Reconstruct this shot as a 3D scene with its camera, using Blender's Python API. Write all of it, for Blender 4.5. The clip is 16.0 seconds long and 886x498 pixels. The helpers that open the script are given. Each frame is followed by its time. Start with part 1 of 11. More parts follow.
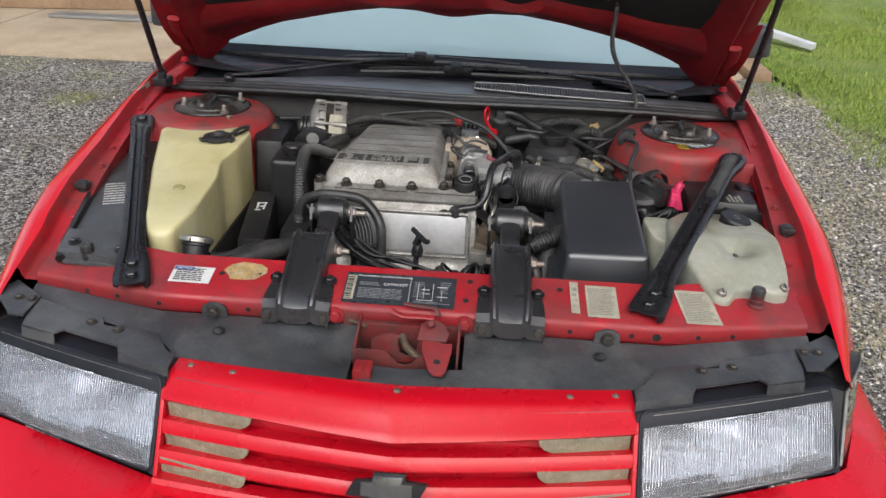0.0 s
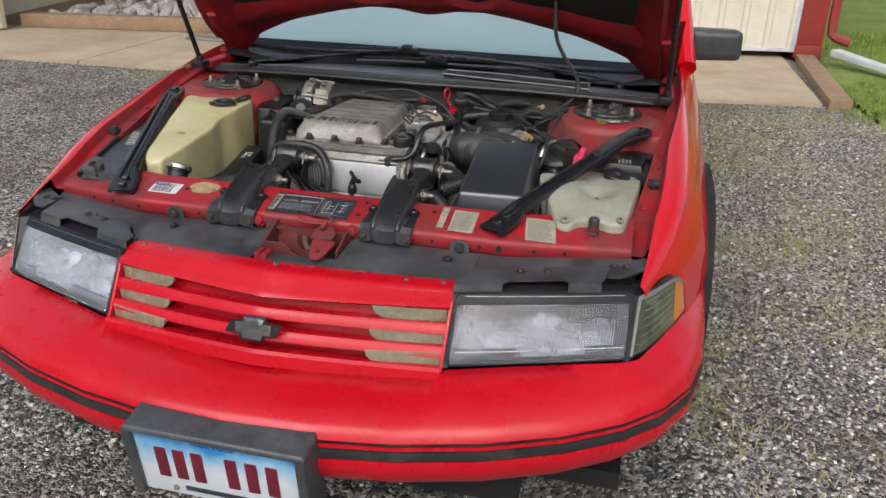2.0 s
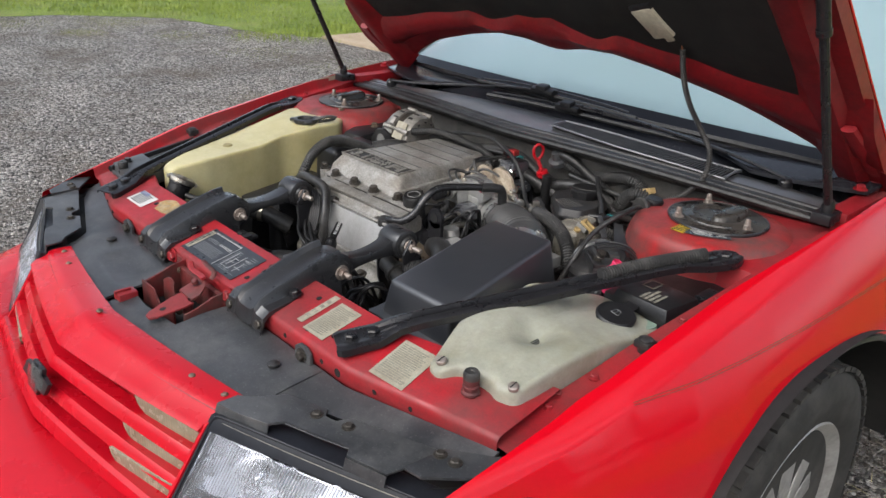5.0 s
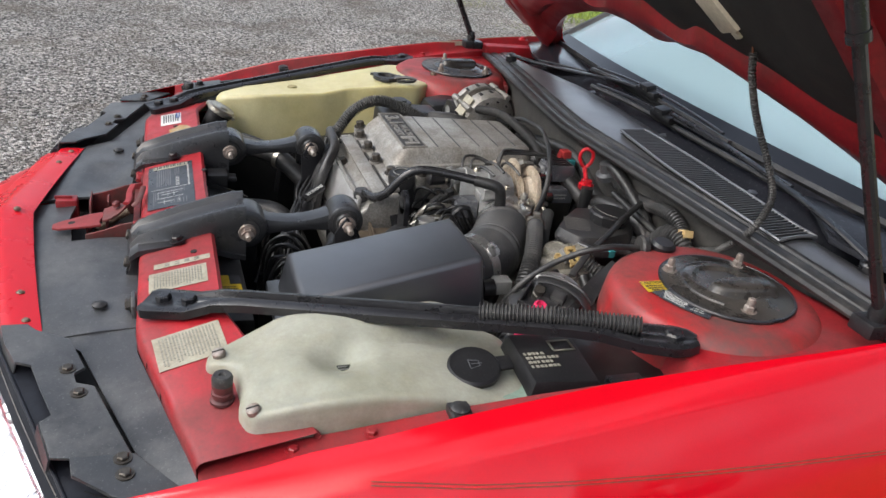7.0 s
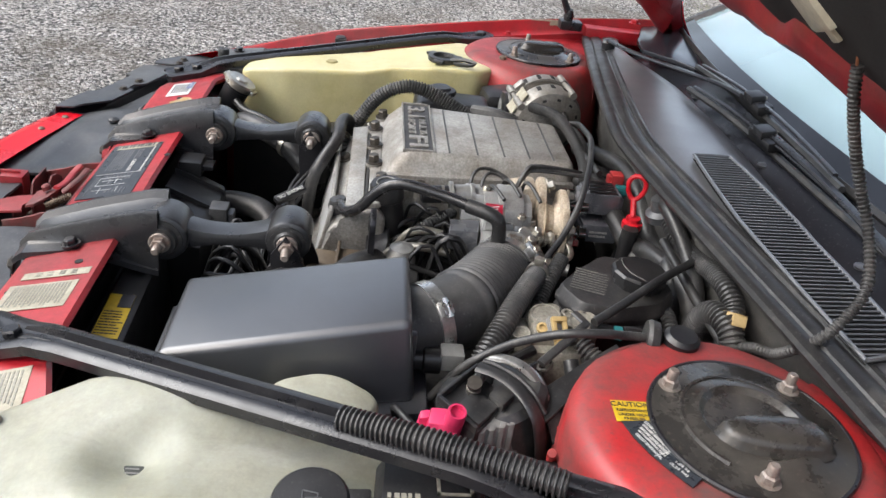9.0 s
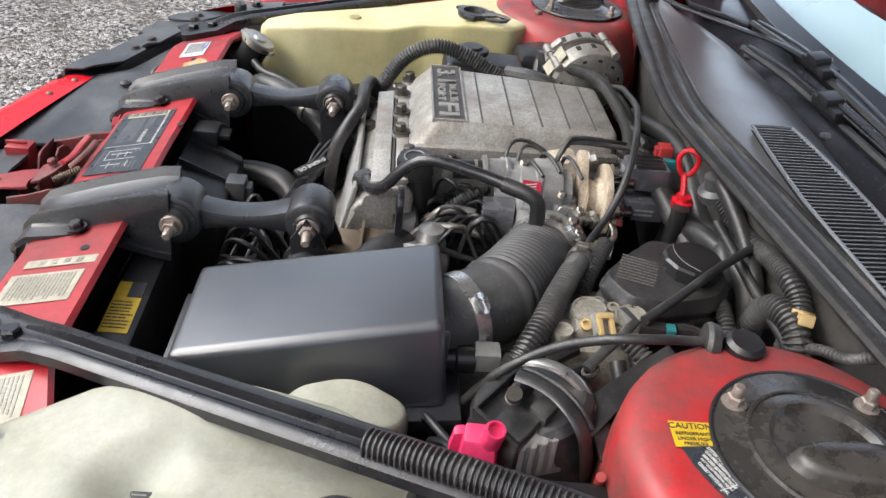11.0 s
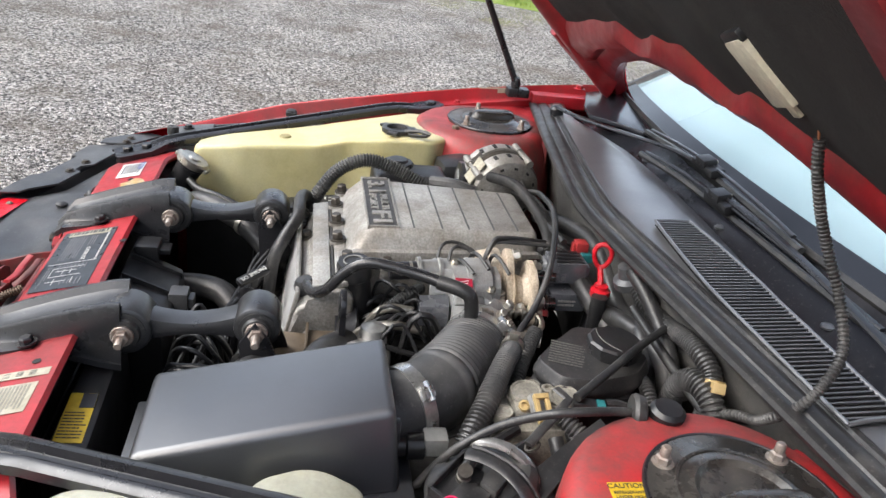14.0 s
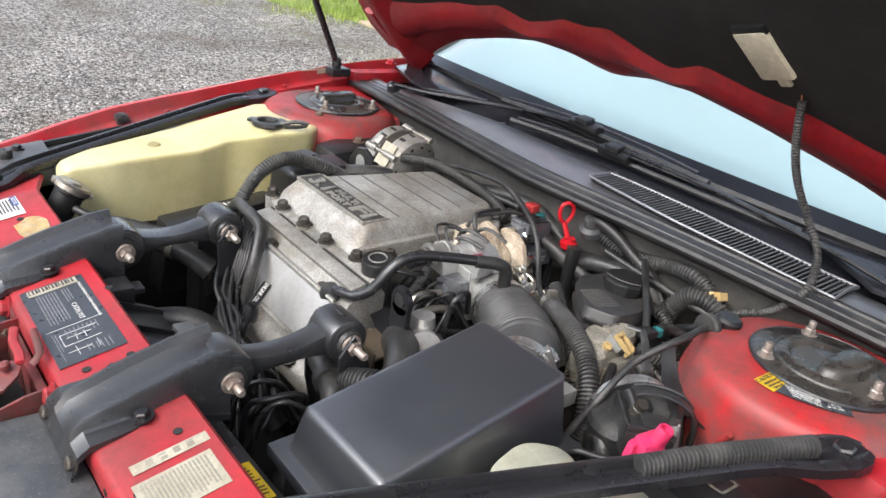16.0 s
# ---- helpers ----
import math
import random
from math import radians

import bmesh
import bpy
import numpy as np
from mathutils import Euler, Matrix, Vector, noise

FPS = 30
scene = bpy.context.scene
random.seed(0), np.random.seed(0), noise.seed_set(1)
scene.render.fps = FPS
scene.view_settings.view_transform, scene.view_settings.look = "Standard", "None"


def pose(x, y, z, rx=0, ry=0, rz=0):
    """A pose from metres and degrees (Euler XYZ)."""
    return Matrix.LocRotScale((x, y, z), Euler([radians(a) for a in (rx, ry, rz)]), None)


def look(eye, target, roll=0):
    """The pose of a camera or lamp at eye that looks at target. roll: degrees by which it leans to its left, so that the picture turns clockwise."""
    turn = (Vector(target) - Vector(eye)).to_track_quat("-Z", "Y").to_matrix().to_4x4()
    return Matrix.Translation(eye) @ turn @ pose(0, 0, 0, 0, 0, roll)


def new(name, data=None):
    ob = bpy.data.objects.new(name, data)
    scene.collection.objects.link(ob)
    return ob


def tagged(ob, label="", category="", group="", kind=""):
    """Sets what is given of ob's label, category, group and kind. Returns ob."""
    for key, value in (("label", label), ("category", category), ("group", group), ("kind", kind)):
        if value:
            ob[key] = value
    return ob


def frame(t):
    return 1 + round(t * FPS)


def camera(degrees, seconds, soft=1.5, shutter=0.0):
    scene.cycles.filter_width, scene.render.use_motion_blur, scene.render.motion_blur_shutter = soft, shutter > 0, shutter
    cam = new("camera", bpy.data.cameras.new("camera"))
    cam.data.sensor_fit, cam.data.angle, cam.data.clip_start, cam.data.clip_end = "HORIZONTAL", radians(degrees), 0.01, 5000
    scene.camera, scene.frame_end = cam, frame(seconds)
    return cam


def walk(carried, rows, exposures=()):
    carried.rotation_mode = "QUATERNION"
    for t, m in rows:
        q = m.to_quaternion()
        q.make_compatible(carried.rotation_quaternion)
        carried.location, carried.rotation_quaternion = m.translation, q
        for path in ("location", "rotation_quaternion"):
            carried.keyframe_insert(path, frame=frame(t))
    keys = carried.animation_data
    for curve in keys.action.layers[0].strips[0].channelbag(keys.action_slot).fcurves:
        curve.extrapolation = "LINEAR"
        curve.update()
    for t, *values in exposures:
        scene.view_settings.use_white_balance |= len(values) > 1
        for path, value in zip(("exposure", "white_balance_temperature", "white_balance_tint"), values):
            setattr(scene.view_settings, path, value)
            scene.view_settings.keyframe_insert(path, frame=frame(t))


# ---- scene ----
# the car: x across (its left side is +x), y backwards from the grille badge, z up from the gravel
cam = camera(58.5, 16.0)
PATH = [
    (0, (0.099, -0.83, 1.37), (0.016, 0.967, 0.497), 2.6),
    (0.5, (0.198, -0.97, 1.366), (0.028, 0.837, 0.527), 2.3),
    (1, (0.28, -1.118, 1.35), (0.021, 0.691, 0.537), 2.1),
    (1.5, (0.457, -1.202, 1.352), (0.119, 0.601, 0.555), 2.0),
    (2, (0.626, -1.176, 1.335), (0.207, 0.608, 0.535), 1.6),
    (2.5, (0.734, -1.039, 1.326), (0.211, 0.716, 0.522), 1.4),
    (3, (0.863, -0.918, 1.322), (0.211, 0.791, 0.514), 1.4),
    (3.5, (1.058, -0.821, 1.338), (0.252, 0.82, 0.526), 1.4),
    (4, (1.128, -0.671, 1.329), (0.141, 0.873, 0.527), 1.6),
    (4.5, (1.169, -0.483, 1.326), (0.0, 0.933, 0.533), 1.9),
    (7, (1.312, 0.326, 1.274), (-0.369, 0.975, 0.406), 7.8),
    (7.5, (1.214, 0.418, 1.258), (-0.489, 0.947, 0.352), 8.9),
    (8, (1.134, 0.507, 1.246), (-0.581, 0.921, 0.303), 9.2),
    (8.5, (1.091, 0.621, 1.252), (-0.634, 0.934, 0.288), 9.0),
    (9, (1.059, 0.671, 1.249), (-0.67, 0.897, 0.27), 8.4),
    (11.5, (0.963, 0.664, 1.246), (-0.691, 0.843, 0.136), 7.8),
    (12, (0.967, 0.661, 1.249), (-0.692, 0.845, 0.146), 7.7),
    (12.5, (0.978, 0.655, 1.254), (-0.707, 0.842, 0.194), 7.5),
    (13, (0.994, 0.655, 1.264), (-0.732, 0.859, 0.275), 7.5),
    (13.5, (1.013, 0.653, 1.267), (-0.752, 0.911, 0.36), 7.7),
    (14, (1.035, 0.633, 1.264), (-0.745, 0.996, 0.428), 7.7),
    (14.5, (1.065, 0.503, 1.264), (-0.692, 1.042, 0.476), 7.9),
    (15, (1.061, 0.339, 1.25), (-0.627, 1.099, 0.494), 8.4),
    (15.5, (0.974, 0.204, 1.253), (-0.585, 1.197, 0.488), 9.1),
    (16, (0.874, 0.102, 1.255), (-0.488, 1.328, 0.455), 9.6),
]
walk(cam, [(t, look(eye, target, roll)) for t, eye, target, roll in PATH],
     exposures=((0, 0.64), (2.0, 0.46), (3.5, 0.56), (4.7, 0.70), (6.8, 0.94), (8.5, 1.30), (11.5, 1.48), (13, 1.54), (16, 1.53)))

# ---- light ----
world = bpy.data.worlds.new("overcast")
world.use_nodes = True
scene.world = world
wn = world.node_tree.nodes
wl = world.node_tree.links
sky = wn.new("ShaderNodeTexSky")
sky.sky_type = 'NISHITA'
sky.sun_disc = False
sky.sun_elevation, sky.sun_rotation = radians(45), radians(156)
sky.dust_density, sky.air_density, sky.ozone_density = 3.0, 1.0, 1.0
soft_sky = wn.new("ShaderNodeHueSaturation")
soft_sky.inputs["Saturation"].default_value = 0.56
wl.new(sky.outputs[0], soft_sky.inputs["Color"])
cloud_at = wn.new("ShaderNodeTexCoord")
cloud = wn.new("ShaderNodeTexNoise")
cloud.inputs["Scale"].default_value, cloud.inputs["Detail"].default_value, cloud.inputs["Roughness"].default_value = 3.2, 5.0, 0.55
wl.new(cloud_at.outputs["Generated"], cloud.inputs["Vector"])
cloud_amt = wn.new("ShaderNodeMapRange")
for key, val in (("From Min", 0.39), ("From Max", 0.61), ("To Min", 0.58), ("To Max", 1.36)):
    cloud_amt.inputs[key].default_value = val
wl.new(cloud.outputs["Fac"], cloud_amt.inputs["Value"])
cloudy = wn.new("ShaderNodeVectorMath")
cloudy.operation = 'SCALE'
wl.new(soft_sky.outputs[0], cloudy.inputs[0])
wl.new(cloud_amt.outputs[0], cloudy.inputs["Scale"])
wl.new(cloudy.outputs[0], wn["Background"].inputs[0])
wn["Background"].inputs[1].default_value = 0.15
sun = new("sun", bpy.data.lights.new("sun", 'SUN'))
sun.data.energy, sun.data.angle, sun.data.color = 1.15, radians(30), (1.0, 0.985, 0.965)
sun.matrix_world = look((-2.2, -5.0, 5.5), (0, 0, 0))

# ---- materials ----
MATS = {}


def mat(name, col, rough=0.5, metal=0.0, col2=None, vscale=6.0, fine=120.0, fine_amt=0.12, bump=0.1, bump_dist=0.001, coat=0.0, dust=None, dust_amt=0.0,
        dust_scale=9.0, dust_rough=0.85, trans=0.0, spec=0.5, sss=0.0, speck=0.0, speck_scale=330.0, mott=0.08, coat_rough=0.06):
    """A worn surface: two colours mixed at a large scale, fine grain, patches of dust or rust, and relief."""
    m = bpy.data.materials.new(name)
    m.use_nodes = True
    nt = m.node_tree
    N, L = nt.nodes, nt.links
    b = N["Principled BSDF"]
    tc = N.new("ShaderNodeTexCoord")

    def noise_tex(sc, detail=6.0, rgh=0.6):
        n = N.new("ShaderNodeTexNoise")
        n.inputs["Scale"].default_value, n.inputs["Detail"].default_value, n.inputs["Roughness"].default_value = sc, detail, rgh
        L.new(tc.outputs["Object"], n.inputs["Vector"])
        return n.outputs["Fac"]

    def ramp(src, a, c, lo=0.0, hi=1.0):
        r = N.new("ShaderNodeMapRange")
        r.inputs["From Min"].default_value, r.inputs["From Max"].default_value = a, c
        r.inputs["To Min"].default_value, r.inputs["To Max"].default_value = lo, hi
        L.new(src, r.inputs["Value"])
        return r.outputs[0]

    def mix(fac, c1, c2, blend='MIX'):
        x = N.new("ShaderNodeMix")
        x.data_type, x.blend_type = 'RGBA', blend
        for sock, v in ((x.inputs[0], fac), (x.inputs[6], c1), (x.inputs[7], c2)):
            if isinstance(v, (int, float)):
                sock.default_value = v
            elif isinstance(v, tuple):
                sock.default_value = (*v, 1.0)
            else:
                L.new(v, sock)
        return x.outputs[2]
    c2 = col2 or tuple(v * 0.72 for v in col)
    base = mix(ramp(noise_tex(vscale), 0.35, 0.68), col, c2)
    grain = noise_tex(fine, 4.0)
    g = ramp(grain, 0.3, 0.7, 1.0 - fine_amt, 1.0 + fine_amt)
    gv = N.new("ShaderNodeCombineColor")
    for i in range(3):
        L.new(g, gv.inputs[i])
    base = mix(1.0, base, gv.outputs[0], 'MULTIPLY')
    if mott:
        mo = ramp(noise_tex(vscale * 5.0, 8.0, 0.75), 0.3, 0.7, 1.0 - mott, 1.0 + mott)
        mv = N.new("ShaderNodeCombineColor")
        for i in range(3):
            L.new(mo, mv.inputs[i])
        base = mix(1.0, base, mv.outputs[0], 'MULTIPLY')
    rsrc = ramp(noise_tex(vscale * 2.3), 0.3, 0.7, max(rough - 0.08, 0.02), min(rough + 0.1, 1.0))
    if dust:
        d = ramp(noise_tex(dust_scale, 8.0, 0.7), 0.62 - dust_amt * 0.3, 0.80 - dust_amt * 0.12, 0.0, min(dust_amt, 1.0))
        base = mix(d, base, dust)
        rm = N.new("ShaderNodeMix")
        L.new(d, rm.inputs[0])
        L.new(rsrc, rm.inputs[2])
        rm.inputs[3].default_value = dust_rough
        rsrc = rm.outputs[0]
    if speck:
        base = mix(ramp(noise_tex(speck_scale, 3.0, 0.6), 0.60, 0.70, 0.0, speck), base, dust or (0.12, 0.11, 0.10))
    L.new(base, b.inputs["Base Color"])
    L.new(rsrc, b.inputs["Roughness"])
    b.inputs["Metallic"].default_value = metal
    b.inputs["Specular IOR Level"].default_value = spec
    b.inputs["Coat Weight"].default_value = coat
    b.inputs["Coat Roughness"].default_value = coat_rough
    b.inputs["Transmission Weight"].default_value = trans
    if sss:
        b.inputs["Subsurface Weight"].default_value = sss
        b.inputs["Subsurface Radius"].default_value = (0.02, 0.016, 0.008)
        b.inputs["Subsurface Scale"].default_value = 1.0
    if bump:
        bp = N.new("ShaderNodeBump")
        bp.inputs["Strength"].default_value, bp.inputs["Distance"].default_value = bump, bump_dist
        L.new(grain, bp.inputs["Height"])
        L.new(bp.outputs[0], b.inputs["Normal"])
    MATS[name] = m
    return m


RED = mat("red paint", (0.56, 0.002, 0.012), 0.10, col2=(0.57, 0.002, 0.008), vscale=3, fine=400, fine_amt=0.03, bump=0.0, spec=0.55, mott=0.02)
RED_PLASTIC = mat("red bumper paint", (0.52, 0.004, 0.015), 0.27, col2=(0.47, 0.004, 0.013), vscale=4, fine=500, fine_amt=0.04, bump=0.03, spec=0.40, dust=(0.42, 0.02, 0.026), dust_amt=0.3, dust_scale=7, dust_rough=0.6, mott=0.03)
# darker, rougher red than the outer panels: hood frame, inner aprons, header strip
RED_DULL = mat("darker dull red", (0.24, 0.006, 0.010), 0.38, col2=(0.17, 0.006, 0.009), vscale=9, dust=(0.09, 0.025, 0.022), dust_amt=0.35, coat=0.1, mott=0.15)
RED_PANEL = mat("dusty red bay paint", (0.40, 0.010, 0.018), 0.36, col2=(0.24, 0.012, 0.017), vscale=5, fine=260, fine_amt=0.10, dust=(0.10, 0.035, 0.032), dust_amt=0.75, dust_scale=7, speck=0.35, speck_scale=160, mott=0.12)
BLACK_PL = mat("grey-black plastic", (0.050, 0.052, 0.056), 0.38, col2=(0.026, 0.028, 0.031), vscale=6, fine=600, bump=0.12, bump_dist=0.0006, dust=(0.17, 0.17, 0.165), dust_amt=0.5, dust_scale=10, dust_rough=0.5, speck=0.4, speck_scale=260, mott=0.18, spec=0.6)
BLACK_DK = mat("black plastic", (0.013, 0.013, 0.014), 0.38, col2=(0.008, 0.008, 0.009), vscale=10, fine=500, dust=(0.07, 0.066, 0.058), dust_amt=0.3, dust_scale=16, speck=0.3, mott=0.15)
AIRBOX = mat("moulded black airbox plastic", (0.023, 0.025, 0.031), 0.40, col2=(0.018, 0.020, 0.025), vscale=5, fine=900, fine_amt=0.16, bump=0.14, bump_dist=0.0004, dust=(0.05, 0.052, 0.055), dust_amt=0.3, dust_scale=9, dust_rough=0.5, speck=0.3, speck_scale=300, spec=1.0, coat=1.0, coat_rough=0.33)
BLACK_METAL = mat("black painted steel", (0.015, 0.015, 0.017), 0.30, col2=(0.010, 0.010, 0.012), vscale=12, fine=300, bump=0.12, dust=(0.10, 0.095, 0.088), dust_amt=0.18, dust_scale=30, speck=0.25, speck_scale=260, mott=0.15, spec=0.55)
RUBBER = mat("black rubber", (0.026, 0.026, 0.026), 0.40, col2=(0.014, 0.014, 0.015), vscale=14, fine=400, dust=(0.15, 0.142, 0.13), dust_amt=0.40, dust_scale=18, speck=0.35, speck_scale=240, mott=0.2)
COWL = mat("cowl plastic", (0.080, 0.082, 0.088), 0.38, col2=(0.064, 0.066, 0.071), vscale=5, fine=700, bump=0.2, bump_dist=0.0004, dust=(0.20, 0.20, 0.205), dust_amt=0.35, dust_scale=10, dust_rough=0.45, speck=0.35, speck_scale=300, mott=0.08, spec=1.0, coat=1.0, coat_rough=0.36)
CONDUIT = mat("dusty ribbed conduit plastic", (0.046, 0.046, 0.046), 0.42, col2=(0.028, 0.028, 0.028), vscale=14, fine=400, dust=(0.17, 0.16, 0.145), dust_amt=0.45, dust_scale=16, speck=0.35, speck_scale=240, mott=0.2)
DUCT = mat("dusty moulded duct rubber", (0.040, 0.040, 0.041), 0.46, col2=(0.026, 0.026, 0.027), vscale=9, fine=500, bump=0.2, bump_dist=0.0005, dust=(0.17, 0.165, 0.155), dust_amt=0.45, dust_scale=12, speck=0.3, speck_scale=220, mott=0.2)
GUTTER = mat("satin black cowl gutter", (0.022, 0.023, 0.028), 0.16, col2=(0.018, 0.020, 0.025), vscale=6, fine=600, dust=(0.12, 0.12, 0.125), dust_amt=0.2, dust_scale=9, speck=0.3, speck_scale=200, spec=0.3)
LINER = mat("hood liner felt", (0.016, 0.015, 0.014), 0.95, col2=(0.010, 0.010, 0.009), vscale=8, fine=350, fine_amt=0.35, bump=0.5, bump_dist=0.002, dust=(0.05, 0.042, 0.03), dust_amt=0.35)
# near-black for grimy low parts, and for shade painted into gaps and holes
DARK = mat("near-black gap shade and grime", (0.010, 0.010, 0.010), 0.8, vscale=9, dust=(0.03, 0.028, 0.025), dust_amt=0.4)
ALU = mat("weathered cast aluminium", (0.37, 0.36, 0.338), 0.44, 0.5, col2=(0.22, 0.21, 0.19), vscale=8, fine=300, fine_amt=0.28, bump=0.6, bump_dist=0.0014, dust=(0.13, 0.098, 0.066), dust_amt=0.6, dust_scale=13, mott=0.22, speck=0.3, speck_scale=190)
ALU_CLEAN = mat("machined aluminium", (0.50, 0.50, 0.49), 0.36, 0.7, col2=(0.30, 0.30, 0.285), vscale=9, fine=200, fine_amt=0.10, bump=0.12, dust=(0.20, 0.165, 0.12), dust_amt=0.40, dust_scale=22, mott=0.12)
STEEL = mat("zinc plated steel", (0.50, 0.48, 0.43), 0.33, 0.9, col2=(0.34, 0.31, 0.26), vscale=40, fine=300, dust=(0.16, 0.09, 0.05), dust_amt=0.4, dust_scale=60)
RUST = mat("rusty cast iron", (0.20, 0.155, 0.115), 0.6, 0.4, col2=(0.10, 0.07, 0.05), vscale=25, fine=300, fine_amt=0.3, bump=0.3, dust=(0.38, 0.30, 0.22), dust_amt=0.4, dust_scale=40)
TANK = mat("yellowed translucent plastic", (0.55, 0.515, 0.30), 0.36, col2=(0.45, 0.405, 0.20), vscale=6, fine=300, fine_amt=0.05, bump=0.06, sss=0.25, dust=(0.30, 0.25, 0.13), dust_amt=0.35, dust_scale=10, mott=0.08)
WASHER = mat("milky white plastic", (0.355, 0.355, 0.295), 0.36, col2=(0.25, 0.245, 0.185), vscale=11, fine=250, fine_amt=0.06, bump=0.08, sss=0.2, dust=(0.23, 0.25, 0.20), dust_amt=0.55, dust_scale=8, mott=0.12, speck=0.2, speck_scale=90)
TYRE = mat("worn tyre rubber", (0.028, 0.027, 0.026), 0.75, vscale=8, fine=200, dust=(0.12, 0.11, 0.10), dust_amt=0.5)
WHEEL = mat("dirty alloy", (0.40, 0.395, 0.385), 0.4, 0.35, vscale=9, dust=(0.15, 0.13, 0.11), dust_amt=0.5)
CHROME = mat("chrome", (0.75, 0.75, 0.74), 0.12, 1.0, vscale=20, fine_amt=0.03, bump=0.02)
LABEL_WHITE = mat("aged paper label", (0.36, 0.34, 0.265), 0.6, col2=(0.26, 0.235, 0.175), vscale=28, fine=300, bump=0.0, mott=0.15)
LABEL_GREY = mat("grey label", (0.035, 0.04, 0.048), 0.32, col2=(0.026, 0.03, 0.036), vscale=20, bump=0.0)
NOTICE_WHITE = mat("clean white label", (0.60, 0.60, 0.58), 0.45, col2=(0.50, 0.50, 0.48), vscale=30, bump=0.0)
INK = mat("print ink", (0.03, 0.03, 0.035), 0.5, bump=0.0)
INK_WHITE = mat("white print", (0.62, 0.62, 0.60), 0.5, bump=0.0)
INK_LABEL = mat("thin pale label print", (0.22, 0.225, 0.235), 0.5, bump=0.0)
INK_GREY = mat("pale print", (0.25, 0.24, 0.195), 0.5, bump=0.0)
YELLOW = mat("yellow label", (0.62, 0.42, 0.02), 0.45, vscale=20, bump=0.0)
PINK = mat("pink terminal cover plastic", (0.62, 0.03, 0.12), 0.4, col2=(0.5, 0.03, 0.09), vscale=20)
RED_GLOSS = mat("red handle plastic", (0.55, 0.01, 0.02), 0.3, vscale=20, bump=0.0)
TEAL = mat("teal connector plastic", (0.02, 0.17, 0.18), 0.45, vscale=20)
TAN = mat("tan connector plastic", (0.42, 0.30, 0.13), 0.5, vscale=20)
GREY_PL = mat("grey plastic", (0.22, 0.22, 0.21), 0.5, vscale=14, dust=(0.12, 0.11, 0.10), dust_amt=0.3)
AMBER = mat("amber lens", (0.75, 0.22, 0.005), 0.15, vscale=30, fine_amt=0.06, bump=0.2, coat=0.5)
PARK = mat("cloudy parking lens", (0.27, 0.28, 0.20), 0.24, col2=(0.21, 0.22, 0.15), vscale=20, fine_amt=0.1, coat=0.4)
REFLECT = mat("headlamp reflector", (0.70, 0.71, 0.75), 0.26, 0.75, col2=(0.48, 0.49, 0.53), vscale=9, fine_amt=0.03, bump=0.0, mott=0.08)
WHITE_SIDING = mat("cream painted steel siding", (0.66, 0.62, 0.52), 0.5, col2=(0.60, 0.55, 0.45), vscale=1.2, fine=60, fine_amt=0.04, bump=0.0, dust=(0.45, 0.38, 0.28), dust_amt=0.2, dust_scale=2)
RED_TRIM = mat("red steel trim", (0.30, 0.035, 0.025), 0.5, vscale=2, bump=0.0)
GREY_SIDING = mat("bare galvanised siding", (0.30, 0.30, 0.29), 0.5, 0.3, vscale=1.5, bump=0.0)
CONCRETE = mat("weathered concrete", (0.44, 0.36, 0.26), 0.85, col2=(0.33, 0.26, 0.18), vscale=1.4, fine=90, fine_amt=0.14, bump=0.4, bump_dist=0.004, dust=(0.27, 0.19, 0.11), dust_amt=0.5, dust_scale=1.8)
WOOD = mat("weathered timber", (0.30, 0.20, 0.12), 0.8, vscale=6, fine=80, fine_amt=0.2, bump=0.4)
WHITE_PL = mat("white sheet metal", (0.62, 0.64, 0.66), 0.4, vscale=4, bump=0.0)
LAMP_WHITE = mat("aged white lamp plastic", (0.62, 0.58, 0.45), 0.4, col2=(0.5, 0.46, 0.34), vscale=20)
SOIL = mat("dry earth", (0.20, 0.15, 0.09), 0.95, vscale=3, bump=0.5, bump_dist=0.01)
INTERIOR = mat("grey car interior", (0.16, 0.155, 0.155), 0.8, vscale=4)


def glass_mat(name, col, rough=0.02, mixin=1.0):
    m = bpy.data.materials.new(name)
    m.use_nodes = True
    b = m.node_tree.nodes["Principled BSDF"]
    b.inputs["Base Color"].default_value = (*col, 1)
    b.inputs["Roughness"].default_value = rough
    b.inputs["Transmission Weight"].default_value = mixin
    b.inputs["IOR"].default_value = 1.5
    return m


GLASS = glass_mat("tinted window glass", (0.62, 0.72, 0.68))
# windshield: the pale cyan diffuse part paints bright sky reflection into the glass
SKY_SHEEN_GLASS = glass_mat("windshield glass with painted sky sheen", (0.46, 0.62, 0.66), 0.0, 0.60)
SKY_SHEEN_GLASS.node_tree.nodes["Principled BSDF"].inputs["IOR"].default_value = 1.7
LENS = glass_mat("hazy lamp lens", (0.88, 0.90, 0.94), 0.0, 0.965)

LENS.node_tree.nodes["Principled BSDF"].inputs["IOR"].default_value = 1.32


def ribbed(m, axis, pitch, depth, strength=0.6):
    """Adds moulded flutes across the given axis to a lens."""
    nt = m.node_tree
    tc = nt.nodes.new("ShaderNodeTexCoord")
    w = nt.nodes.new("ShaderNodeTexWave")
    w.bands_direction = axis
    w.inputs["Scale"].default_value = 0.314 / pitch
    bp = nt.nodes.new("ShaderNodeBump")
    bp.inputs["Strength"].default_value, bp.inputs["Distance"].default_value = strength, depth
    nt.links.new(tc.outputs["Object"], w.inputs["Vector"])
    nt.links.new(w.outputs["Fac"], bp.inputs["Height"])
    nt.links.new(bp.outputs[0], nt.nodes["Principled BSDF"].inputs["Normal"])


